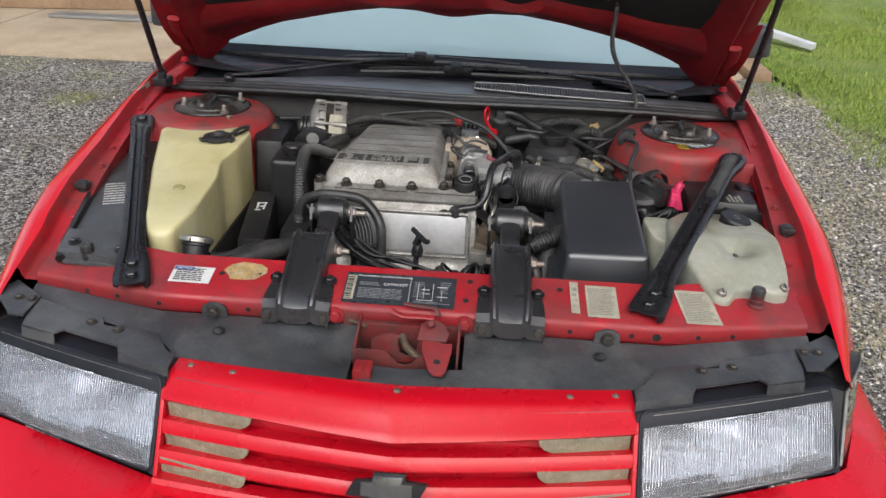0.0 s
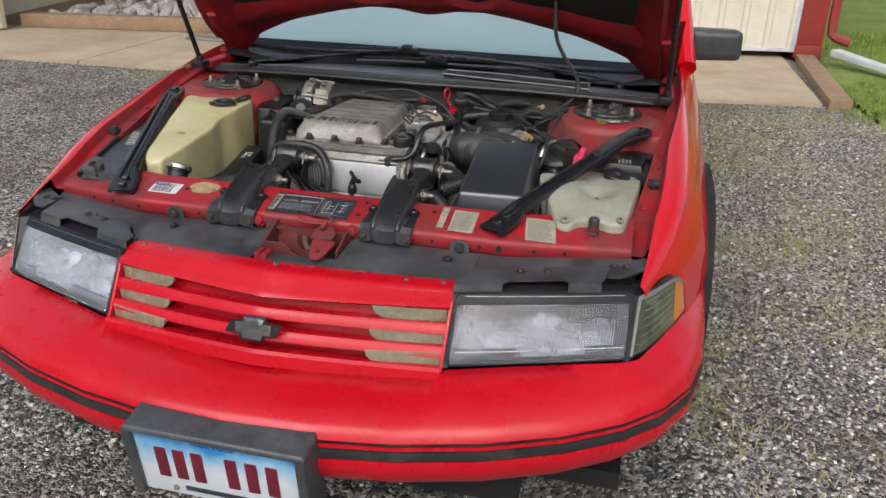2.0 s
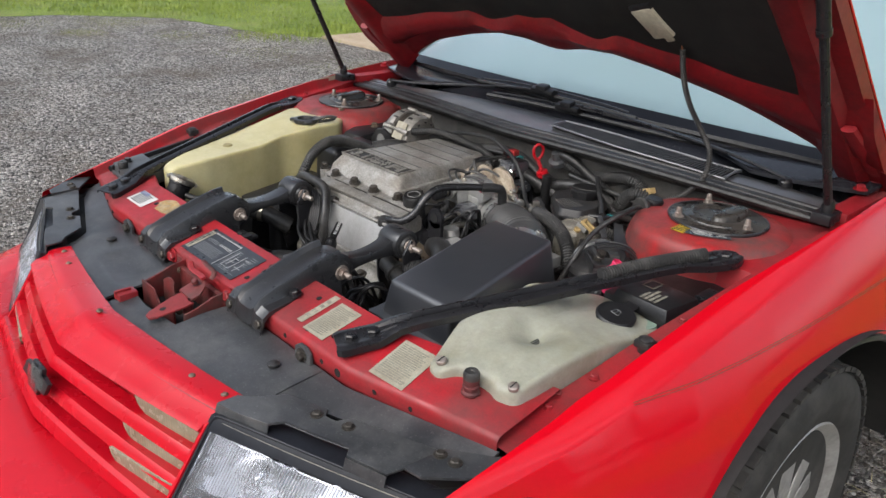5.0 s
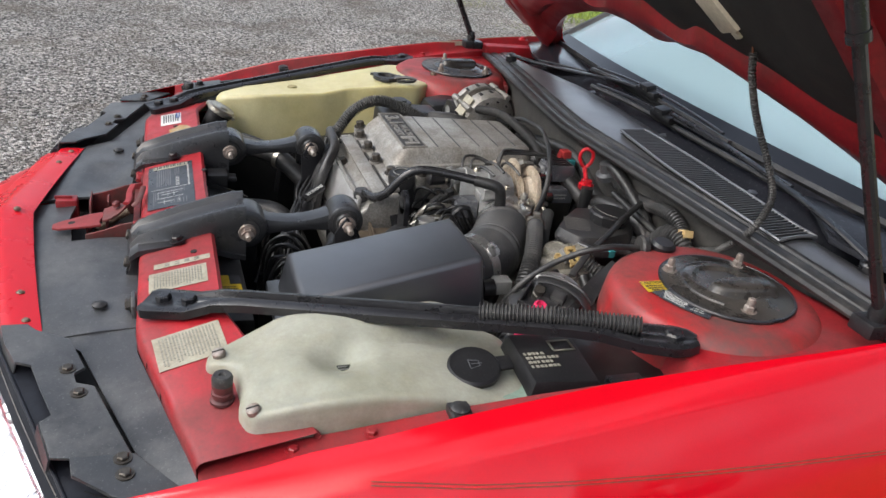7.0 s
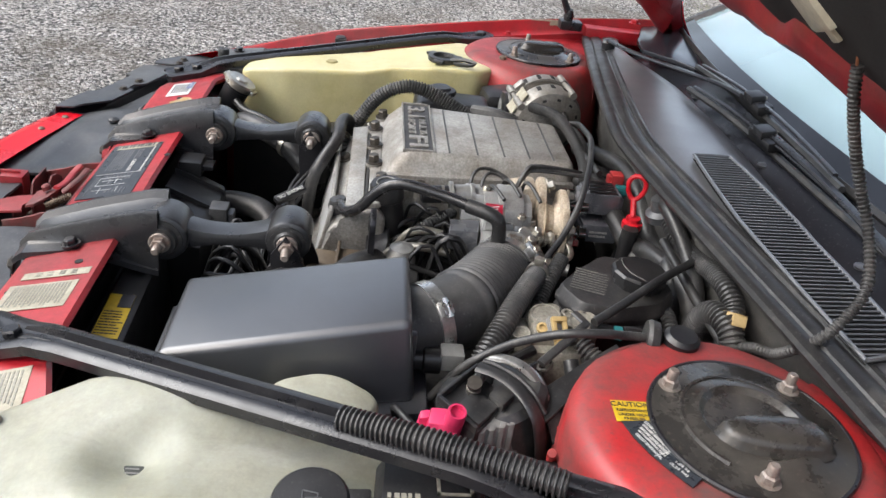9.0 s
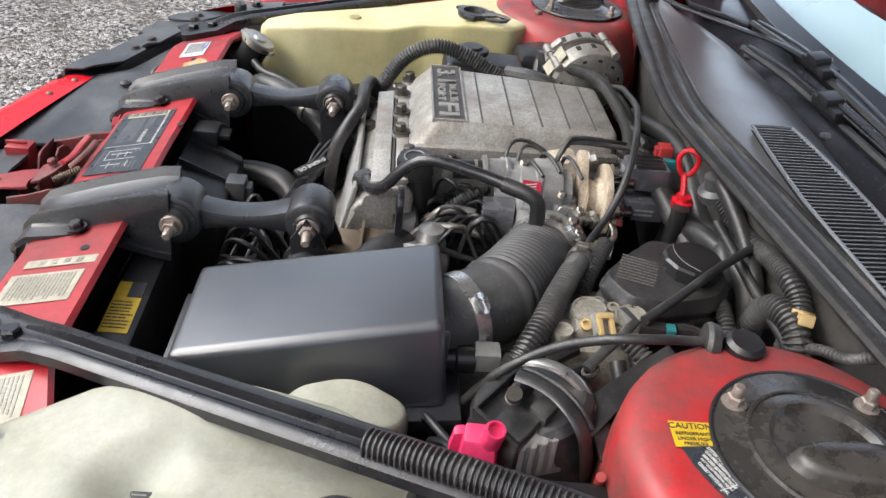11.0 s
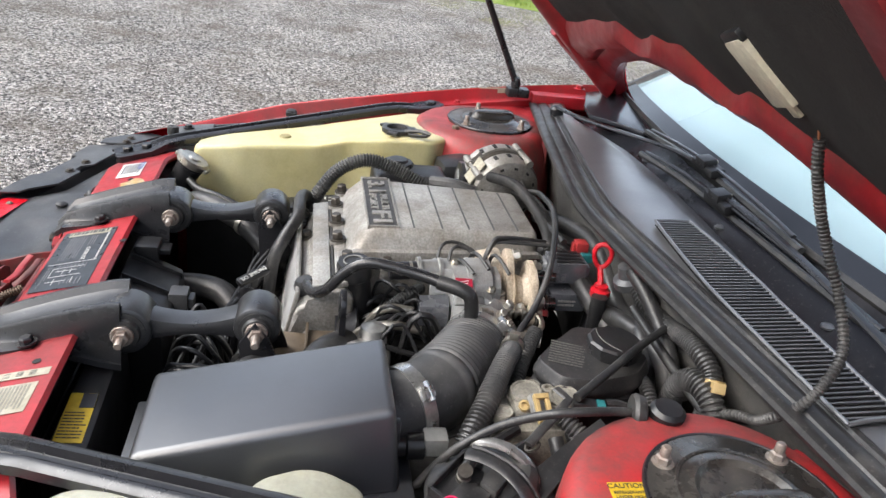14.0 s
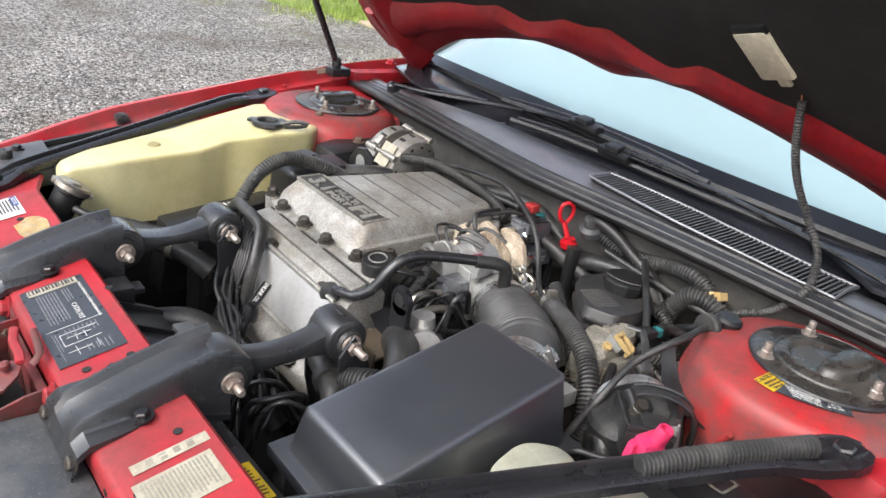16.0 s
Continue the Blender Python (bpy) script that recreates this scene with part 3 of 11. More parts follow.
def loose_stones():
    """Stones strewn over the near gravel, one mesh."""
    rr = random.Random(11)
    vs, fs, shade = [], [], []
    ico = [(0, 0, 1), (0.9, 0, 0.45), (0.28, 0.85, 0.45), (-0.72, 0.53, 0.45), (-0.72, -0.53, 0.45), (0.28, -0.85, 0.45), (0.72, 0.53, -0.3), (-0.28, 0.85, -0.3), (-0.9, 0, -0.3), (-0.28, -0.85, -0.3), (0.72, -0.53, -0.3)]
    tri = [(0, 1, 2), (0, 2, 3), (0, 3, 4), (0, 4, 5), (0, 5, 1), (1, 6, 2), (2, 6, 7), (2, 7, 3), (3, 7, 8), (3, 8, 4), (4, 8, 9), (4, 9, 5), (5, 9, 10), (5, 10, 1), (1, 10, 6)]
    for i in range(76000):
        if i < 56000:
            x, y = rr.uniform(0.85, 2.9), rr.uniform(-0.6, 4.8)
        elif i < 63000:
            x, y = rr.uniform(-1.6, 1.6), rr.uniform(-0.9, 0.4)
        else:
            x, y = rr.uniform(-4.5, -0.9), rr.uniform(-0.5, 4.6)
        s = rr.choice((0.0038, 0.0045, 0.0055, 0.0065, 0.0085)) * rr.uniform(0.7, 1.25)
        a, sx, sy, sz = rr.uniform(0, 6.28), s, s * rr.uniform(0.6, 1), s * rr.uniform(0.45, 0.8)
        ca, sa, k = math.cos(a), math.sin(a), len(vs)
        for p in ico:
            j = rr.uniform(0.8, 1.15)
            px, py = p[0] * sx * j, p[1] * sy * j
            vs.append((x + px * ca - py * sa, y + px * sa + py * ca, sz * 0.25 + p[2] * sz * j))
        fs += [(k + a1, k + b1, k + c1) for a1, b1, c1 in tri]
    me = bpy.data.meshes.new("loose_gravel")
    me.from_pydata(vs, [], fs)
    m = bpy.data.materials.new("gravel stones")
    m.use_nodes = True
    N, L = m.node_tree.nodes, m.node_tree.links
    g = N.new("ShaderNodeNewGeometry")
    r = N.new("ShaderNodeValToRGB")
    r.color_ramp.elements[0].color = (0.036, 0.035, 0.034, 1)
    r.color_ramp.elements[1].color = (0.80, 0.78, 0.73, 1)
    for pos, c in ((0.30, (0.095, 0.090, 0.085, 1)), (0.62, (0.280, 0.262, 0.238, 1)), (0.88, (0.520, 0.490, 0.445, 1))):
        r.color_ramp.elements.new(pos).color = c
    L.new(g.outputs["Random Per Island"], r.inputs[0])
    L.new(r.outputs[0], N["Principled BSDF"].inputs["Base Color"])
    N["Principled BSDF"].inputs["Roughness"].default_value = 0.75
    me.materials.append(m)
    return tagged(new("loose_gravel", me), "loose angular grey gravel stones on the driveway", "gravel", kind="stuff")


loose_stones()

# concrete apron in front of the shed: slabs with open joints
apron = thing("pavement", "stained tan concrete apron slabs before the shed", "apron", (0, 5.5, 0), kind="structure")


def facade_y(x):
    return 5.72 + (x + 6.3) * 0.196


def slab(x0, x1, f0, f1):
    bm = B()
    hexa(bm, [Vector(p) for p in ((x0, f0, -0.05), (x1, f1, -0.05), (x1, facade_y(x1) + 0.4, -0.05), (x0, facade_y(x0) + 0.4, -0.05),
                                  (x0, f0, 0.03), (x1, f1, 0.03), (x1, facade_y(x1) + 0.4, 0.03), (x0, facade_y(x0) + 0.4, 0.03))], 0.006)
    ob = part("slab", bm, CONCRETE, apron)
    ob.matrix_parent_inverse = Matrix.Translation((0, -5.5, 0))


slab(-5.95, -4.0, 4.62, 4.70)
slab(-3.985, -1.6, 4.70, 4.80)
slab(-1.585, 0.55, 4.80, 4.98)
slab(0.565, 2.02, 4.98, 5.24)
bm = B()
hexa(bm, [Vector(p) for p in ((2.05, 5.16, -0.02), (2.22, 5.20, -0.02), (2.30, 7.3, -0.02), (2.13, 7.3, -0.02), (2.05, 5.16, 0.075), (2.22, 5.20, 0.075), (2.30, 7.3, 0.075), (2.13, 7.3, 0.075))], 0.01)
tagged(part("timber_kerb", bm, WOOD), "weathered timber beam edging the concrete apron", "timber beam")

# the shed: open bay with rubble floor, a cream sliding door, red corner trim
shed = thing("shed", "cream steel-clad shed with red trim and open bay", "shed", (0, 6.5, 0))
shed_inv = Matrix.Translation((0, -6.5, 0))


def spart(name, bm, material, label="", parent=None):
    ob = part(name, bm, material, parent or shed, label)
    if parent is None:
        ob.matrix_parent_inverse = shed_inv
    return ob


def cladding(bm, x0, x1, z0, z1, off, pitch=0.23, rib=0.02):
    """Steel siding with trapezoid ribs along the facade line."""
    xs, n = [], int((x1 - x0) / pitch) + 1
    for i in range(n + 1):
        for d, h in ((0, 0), (pitch * 0.74, 0), (pitch * 0.80, rib), (pitch * 0.94, rib)):
            x = x0 + i * pitch + d
            if x < x1:
                xs.append((x, h))
    xs.append((x1, 0))
    for lo, hi in zip(xs, xs[1:]):
        a = [(lo[0], facade_y(lo[0]) + off - lo[1]), (hi[0], facade_y(hi[0]) + off - hi[1])]
        q = [bm.verts.new((a[0][0], a[0][1], z0)), bm.verts.new((a[1][0], a[1][1], z0)), bm.verts.new((a[1][0], a[1][1], z1)), bm.verts.new((a[0][0], a[0][1], z1))]
        bm.faces.new(q)
    bmesh.ops.remove_doubles(bm, verts=bm.verts[:], dist=0.0005)
    return bm


bm = cladding(B(), -0.9, 2.10, 0.10, 3.2, -0.02)
thick(bm, 0.01)
door = spart("sliding_door", bm, WHITE_SIDING, "cream ribbed steel sliding door")
bm = B()
hexa(bm, [Vector(p) for z in (0.085, 0.125) for p in ((-0.9, facade_y(-.9) - .05, z), (2.12, facade_y(2.12) - .05, z), (2.12, facade_y(2.12) + .01, z), (-0.9, facade_y(-.9) + .01, z))], 0.004)
part("bottom_rail", bm, WHITE_PL, door)
bm = B()
hexa(bm, [Vector(p) for z in (0.085, 3.2) for p in ((2.07, facade_y(2.07) - .055, z), (2.115, facade_y(2.11) - .055, z), (2.115, facade_y(2.11) + .01, z), (2.07, facade_y(2.07) + .01, z))], 0.004)
part("edge_rail", bm, WHITE_PL, door)


def fbox(x0, x1, z0, z1, d0, d1, bev=0.006):
    return hexa(B(), [Vector(p) for z in (z0, z1) for p in ((x0, facade_y(x0) + d0, z), (x1, facade_y(x1) + d0, z), (x1, facade_y(x1) + d1, z), (x0, facade_y(x0) + d1, z))], bev)


spart("corner_post", fbox(2.12, 2.36, 0.03, 3.3, -0.06, 0.2), RED_TRIM, "dark red steel corner trim")
spart("corner_base", fbox(2.11, 2.37, 0.03, 0.15, -0.07, 0.21), RED_TRIM, "dark red trim foot")
bm = B()
tube(bm, [(2.43, facade_y(2.4) - 0.02, 3.2), (2.43, facade_y(2.4) - 0.02, 1.0), (2.43, facade_y(2.4) - 0.02, 0.36), (2.46, facade_y(2.4) - 0.06, 0.25), (2.60, facade_y(2.5) - 0.12, 0.20)], 0.045, 8, 0.05, flat=0.8)
spart("downspout", bm, RED_TRIM, "red downspout with bent foot")
bm = B()
hexa(bm, [Vector(p) for p in ((2.40, 7.12, 0.10), (2.50, 7.22, 0.10), (3.0, 6.50, 0.03), (2.93, 6.42, 0.03), (2.40, 7.12, 0.16), (2.50, 7.22, 0.16), (3.0, 6.50, 0.08), (2.93, 6.42, 0.08))], 0.006)
tagged(part("splash_trough", bm, WHITE_PL), "pale metal splash trough lying below the downspout", "trough")
# jamb at the far side of the open bay
spart("jamb_panel", fbox(-6.26, -5.95, 0.06, 3.2, -0.02, 0.02), WHITE_SIDING, "cream steel jamb panel")
spart("jamb_trim", fbox(-6.42, -6.255, 0.05, 3.2, -0.05, 0.1), RED_TRIM, "dark red trim")
spart("jamb_trim", fbox(-5.955, -5.80, 0.05, 3.2, -0.05, 0.1), RED_TRIM, "dark red trim")
spart("jamb_foot", fbox(-6.40, -5.80, 0.03, 0.09, -0.06, 0.06), RED_TRIM, "dark red foot trim")
spart("jamb_return", fbox(-5.80, -5.70, 0.05, 3.2, -0.03, 0.05), WHITE_SIDING, "cream return flashing")
spart("sill", fbox(-5.70, -0.9, 0.035, 0.17, 0.25, 0.42), WOOD, "brown timber sill board across the bay")
spart("wall_header", fbox(-6.42, 2.36, 2.55, 3.3, 0.0, 0.12), WHITE_SIDING, "cream steel wall over the bay")
bm = cladding(B(), -6.4, 2.36, 0.25, 3.3, 4.2, 0.12, 0.02)
thick(bm, 0.008)
spart("back_wall", bm, GREY_SIDING, "grey corrugated back wall")
spart("back_footing", fbox(-6.4, 2.36, 0.0, 0.26, 4.1, 4.25), DARK, "dark footing")
bm = B()
hexa(bm, [Vector(p) for z in (0.0, 3.3) for p in ((-6.45, facade_y(-6.4) + .05, z), (-6.38, facade_y(-6.4) + .05, z), (-6.38, facade_y(-6.4) + 4.2, z), (-6.45, facade_y(-6.4) + 4.2, z))])
spart("side_wall", bm, WHITE_SIDING)
bm = B()
hexa(bm, [Vector(p) for z in (0.0, 3.3) for p in ((2.30, facade_y(2.3) + .15, z), (2.36, facade_y(2.3) + .15, z), (2.36, facade_y(2.3) + 4.2, z), (2.30, facade_y(2.3) + 4.2, z))])
spart("side_wall", bm, WHITE_SIDING)
bm = B()
hexa(bm, [Vector(p) for z0, z1 in ((3.3, 3.9), (3.38, 3.98)) for p in ((-6.7, facade_y(-6.7) - .3, z0), (2.7, facade_y(2.7) - .3, z0), (2.7, facade_y(2.7) + 4.6, z1), (-6.7, facade_y(-6.7) + 4.6, z1))])
spart("roof", bm, GREY_SIDING, "shallow steel roof")


def rubble():
    rr = random.Random(3)
    bm = B()
    for _ in range(700):
        x, d = rr.uniform(-5.6, -1.0), rr.uniform(0.5, 3.9)
        s = rr.uniform(0.03, 0.12)
        m = pose(x, facade_y(x) + d, 0.02 + s * 0.3 + 0.05 * d, rr.uniform(0, 360), rr.uniform(0, 360), rr.uniform(0, 360))
        box(bm, -s, s, -s * rr.uniform(0.5, 0.9), s * 0.7, -s * 0.4, s * 0.4 * rr.uniform(0.5, 1), s * 0.2, m, 1)
    m = mat("pale broken rock", (0.42, 0.41, 0.39), 0.85, col2=(0.24, 0.22, 0.20), vscale=3, fine=60, fine_amt=0.25, bump=0.4, bump_dist=0.004, dust=(0.15, 0.10, 0.06), dust_amt=0.3)
    return tagged(part("rubble", bm, m), "pale broken rocks strewn over the open bay's floor", "rubble", kind="stuff")


rubble()
bm = B()
grid(bm, lambda u, v: (u, facade_y(u) + 0.4 + v, 0.025 + 0.05 * v), lin(-6.35, 2.3, 10), lin(0, 3.75, 8))
tagged(part("floor", bm, SOIL), "bare brown earth floor of the open shed bay", "floor", kind="structure")
bm = B()
box(bm, -3.75, -2.75, 6.02, 6.20, 0.035, 0.06, 0.006, pose(0, 0, 0, 0, 0, 0))
tagged(part("metal_sheet", bm, GREY_SIDING), "flat grey metal strip lying on the concrete apron", "metal strip")

# woods across the yard, mirrored in the paint
rw = random.Random(21)
vs, fs = [], []
for k in range(64):
    az = radians(-165 + 190 * k / 63 + rw.uniform(-1.5, 1.5))
    rad = rw.uniform(27, 40)
    cx, cy, hh, ww = rad * math.cos(az), rad * math.sin(az), rw.uniform(5.5, 11.5), rw.uniform(1.6, 2.8)
    # trunk
    n0 = len(vs)
    for zz, rr0 in ((0.0, 0.22), (hh * 0.7, 0.07)):
        vs += [(cx + rr0 * math.cos(q * 1.2566), cy + rr0 * math.sin(q * 1.2566), zz) for q in range(5)]
    fs += [(n0 + q, n0 + (q + 1) % 5, n0 + 5 + (q + 1) % 5, n0 + 5 + q) for q in range(5)]
    # crown of leaf clumps round a few limbs
    lobes = [(rw.uniform(-ww, ww) * 0.6, rw.uniform(-ww, ww) * 0.6, hh * rw.uniform(0.35, 0.92), rw.uniform(0.5, 0.9) * ww) for _ in range(7)]
    for _ in range(330):
        lx, ly, lz, lr = rw.choice(lobes)
        d = Vector((rw.gauss(0, 1), rw.gauss(0, 1), rw.gauss(0, 0.8))).normalized() * lr * rw.uniform(0.6, 1.05)
        p = Vector((cx + lx, cy + ly, max(lz, 1.0))) + d
        u = Vector((rw.gauss(0, 1), rw.gauss(0, 1), rw.gauss(0, 1))).normalized()
        w = u.orthogonal().normalized() * rw.uniform(0.16, 0.34)
        u = u * rw.uniform(0.2, 0.42)
        n0 = len(vs)
        vs += [tuple(p - u), tuple(p + w), tuple(p + u), tuple(p - w)]
        fs.append((n0, n0 + 1, n0 + 2, n0 + 3))
me = bpy.data.meshes.new("woods")
me.from_pydata(vs, [], fs)
me.materials.append(mat("woodland foliage", (0.045, 0.075, 0.020), 0.6, col2=(0.025, 0.045, 0.014), vscale=1.5, fine=8, fine_amt=0.3, bump=0.0))
tagged(new("woods", me), "green leafy woods standing beyond the gravel yard", "woods", kind="stuff")

# ---- the car: one thing, its panels and all that is bolted in ----
car = thing("car", "red sedan parked on gravel with its hood propped open", "car")

FY = [0.20, 0.30, 0.40, 0.50, 0.60, 0.70, 0.80, 0.90, 1.00, 1.10, 1.20, 1.30, 1.57]
CX = [0.688, 0.712, 0.733, 0.750, 0.758, 0.762, 0.765, 0.767, 0.769, 0.770, 0.772, 0.776, 0.795]
CZ = [0.668, 0.694, 0.718, 0.746, 0.772, 0.790, 0.806, 0.821, 0.834, 0.846, 0.857, 0.866, 0.872]
LEDGE = ([0.2, 0.35, 0.6, 0.8, 1.0, 1.15, 1.6], [0.625, 0.637, 0.675, 0.698, 0.718, 0.728, 0.735])
SX = ([0.2, 0.385, 0.45, 0.52, 0.6, 0.7, 0.9, 1.3, 1.57], [0.70, 0.790, 0.808, 0.828, 0.846, 0.858, 0.866, 0.870, 0.872])
AXLE_Y, AXLE_Z, ARCH_R = 0.925, 0.325, 0.372
ARCH_Y, ARCH_A, ARCH_H, ARCH_N = 0.938, 0.41, 0.368, 2.4


def arch_z(y):
    d = abs(y - ARCH_Y) / ARCH_A
    return AXLE_Z - 0.01 + ARCH_H * (1 - d ** ARCH_N) ** (1 / ARCH_N) if d < 1 else 0


def side_x(y, z):
    xc, zc = ip(y, FY, CX), ip(y, FY, CZ)
    u = min(max((zc - z) / (zc - 0.5), 0), 1.25)
    return xc + (ip(y, *SX) - xc) * (1 - max(1 - u, 0) ** 2.4) - (max(u - 1, 0) ** 2) * 0.2


def fender_bottom(y):
    if y < 0.39:
        return ip(y, [0.20, 0.258, 0.30, 0.324, 0.351, 0.372, 0.384, 0.39], [0.667, 0.666, 0.668, 0.665, 0.657, 0.643, 0.622, 0.56])
    arch = arch_z(y)
    if y < AXLE_Y:
        return max(arch, 0.545 if y < 0.56 else 0.26)
    return max(arch, ip(y, [1.30, 1.40, 1.57], [0.40, 0.36, 0.33]))


def fender(s):
    ys = lin(0.222, 0.38, 10) + [0.388, 0.392] + lin(0.40, 1.57, 110)
    bm = B()
    bl = B()
    rows, led = [], []
    for y in ys:
        xc, zc, xl, zb = ip(y, FY, CX), ip(y, FY, CZ), ip(y, *LEDGE), fender_bottom(y)
        xi = max(xl + 0.028, xc - ip(y, [0.2, 0.45], [0.012, 0.042]))
        zl = zc - ip(y, [0.2, 0.5], [0.012, 0.022])
        sec = [(xl, zl - 0.03), (xl, zl), (xi - 0.008, zl), (xi - 0.002, zl + 0.006), (xi, zc), (xi + 0.004, zc + 0.005)]
        xe = side_x(y, zc - 0.012)
        for k in range(1, 7):
            sec.append((xi + 0.004 + (xe - xi - 0.004) * k / 6, zc + 0.005 - 0.017 * (k / 6) ** 2))
        for k in range(1, 15):
            u = (k / 14) ** 1.5
            z = zc - 0.012 + (min(zb, zc - 0.013) - zc + 0.012) * u
            sec.append((max(side_x(y, z), xc), z))
        sec.append((sec[-1][0] - 0.004, zb - 0.001))
        rows.append([bm.verts.new((s * a, y, b)) for a, b in sec[5:]])
        if y > 0.33:
            led.append([bl.verts.new((s * a, y, b)) for a, b in sec[:6]])
    for rws, mesh in ((rows, bm), (led, bl)):
        for a, b in zip(rws, rws[1:]):
            for j in range(len(a) - 1):
                mesh.faces.new((a[j], a[j + 1], b[j + 1], b[j]))
    fd = part("fender", bm, RED, car, "glossy red front fender", 75)
    part("fender_ledge", bl, RED_PANEL, fd, "dusty red inner ledge", 50)
    # black rubber lip round the wheel arch
    bm = B()
    pts = []
    for k in range(41):
        a = math.pi - math.pi * k / 40
        y = ARCH_Y + 0.409 * math.cos(a)
        z = arch_z(y)
        if z > 0.28:
            pts.append(Vector((s * (side_x(min(max(y, 0.4), 1.57), max(z, 0.45)) - 0.002), y, z)))
    sweep(bm, pts, 0.007, 8)
    part("arch_moulding", bm, RUBBER, fd, "black rubber arch moulding")
    # raised pinstripe along the shoulder
    bm = B()
    for dz in (-0.0016, 0.0016):
        sweep(bm, [Vector((s * (side_x(y, 0.737 + dz + 0.022 * (y - 0.5)) + 0.0003), y, 0.737 + dz + 0.022 * (y - 0.5))) for y in lin(0.50, 1.56, 60)], 0.0005, 6)
    part("pinstripe", bm, mat("dark gold pinstripe", (0.13, 0.075, 0.03), 0.4) if s > 0 else MATS["dark gold pinstripe"], fd, "thin double gold pinstripe")
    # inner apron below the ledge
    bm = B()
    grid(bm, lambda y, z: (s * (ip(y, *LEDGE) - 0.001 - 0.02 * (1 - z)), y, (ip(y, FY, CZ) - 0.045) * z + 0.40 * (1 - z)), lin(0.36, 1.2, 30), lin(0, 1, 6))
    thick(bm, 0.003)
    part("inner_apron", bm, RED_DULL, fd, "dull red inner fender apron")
    # slots and small bolts on the ledge
    for y in (0.44, 0.52, 0.70, 0.78, 0.98):
        part("bolt", hexbolt(B(), (s * (ip(y, *LEDGE) + 0.014), y, ip(y, FY, CZ) - 0.022), (0, 0, 1), 0.006, 0.005), RED_PANEL, fd)
    # rubber hood stop
    y = 0.607
    bm = B()
    lathe(bm, [(0.010, 0), (0.010, 0.012), (0.011, 0.014), (0.011, 0.022), (0.008, 0.024)], along((s * 0.697, y, 0.748), (0, 0, 1)), 14)
    box(bm, s * 0.697 - 0.013, s * 0.697 + 0.013, y - 0.012, y + 0.012, 0.757, 0.768, 0.003)
    part("hood_stop", bm, RUBBER, fd, "black rubber hood stop")
    # wheel well
    bm = B()
    grid(bm, lambda a, x: (s * x, ARCH_Y + (ARCH_A + 0.012) * math.cos(a), max(arch_z(ARCH_Y + ARCH_A * 0.9999 * math.cos(a)), 0.25) + 0.012), lin(0, math.pi, 40), lin(0.70, 0.856, 4))
    grid(bm, lambda a, r: (s * 0.70, ARCH_Y + ARCH_A * r * math.cos(a), AXLE_Z + 0.40 * r * math.sin(a)), lin(0, math.pi, 20), (0.02, 1.0))
    part("wheel_well", bm, DARK, fd, "dark wheel well liner")
    return fd


FENDERS = [fender(1), fender(-1)]
bm = B()
hexa(bm, [Vector(p) for p in ((-0.7520, 1.032, 0.832), (-0.7500, 1.032, 0.832), (-0.7500, 1.103, 0.837), (-0.7520, 1.103, 0.837), (-0.7545, 1.032, 0.844), (-0.7515, 1.032, 0.844), (-0.7515, 1.103, 0.848), (-0.7545, 1.103, 0.848))])
part("label", bm, LABEL_WHITE, FENDERS[1], "small white label")


# wheels
def wheel(s, y):
    w = new("wheel")
    w.parent = car
    w["label"] = "worn black tyre on a dirty alloy wheel"
    m = Matrix.Translation((s * 0.745, y, AXLE_Z)) @ pose(0, 0, 0, 0, 90 * s, 0)
    R, W = 0.325, 0.102
    bm = B()
    lathe(bm, [(0.21, -W), (0.27, -W - 0.004), (0.305, -W + 0.006), (R - 0.006, -W + 0.022), (R, -W + 0.04), (R, W - 0.04), (R - 0.006, W - 0.022), (0.305, W - 0.006), (0.27, W + 0.004), (0.225, W - 0.002), (0.208, W - 0.012), (0.20, W - 0.02)], m, 64)
    ty = part("tyre", bm, TYRE, w, "black tyre with blocky tread")
    bm = B()
    for k in range(56):
        a = 2 * math.pi * k / 56
        for z0, z1, off in ((-0.098, -0.050, 0.0), (-0.046, 0.0, 0.03), (0.004, 0.048, 0.06), (0.052, 0.098, 0.09)):
            mm = m @ pose(0, 0, 0, 0, 0, math.degrees(a + off))
            drop = 0.006 if abs(z0 + z1) > 0.1 else 0
            box(bm, R - 0.006 - drop, R + 0.003 - drop, -0.013, 0.013, z0, z1, 0, mm)
    part("tread", bm, TYRE, ty)
    bm = B()
    lathe(bm, [(0.205, -0.05), (0.205, 0.075), (0.218, 0.092), (0.214, 0.098), (0.196, 0.085), (0.182, 0.066), (0.180, 0.03)], m, 48, False)
    for k in range(10):
        mm = m @ pose(0, 0, 0, 0, 0, 36 * k)
        hexa(bm, [mm @ Vector(p) for p in ((0.05, -0.022, 0.045), (0.19, -0.046, 0.05), (0.19, 0.046, 0.05), (0.05, 0.022, 0.045), (0.05, -0.016, 0.088), (0.19, -0.040, 0.078), (0.19, 0.040, 0.078), (0.05, 0.016, 0.088))], 0.005)
    lathe(bm, [(0.06, 0.03), (0.06, 0.086), (0.045, 0.094), (0.02, 0.096)], m, 24)
    part("rim", bm, WHEEL, w, "dirty silver alloy rim")
    part("brake_drum", lathe(B(), [(0.19, -0.02), (0.19, 0.02), (0.12, 0.028)], m, 32), DARK, w, "dark brake disc behind the spokes")


for yy in (AXLE_Y, AXLE_Y + 2.73):
    wheel(1, yy)
    wheel(-1, yy)

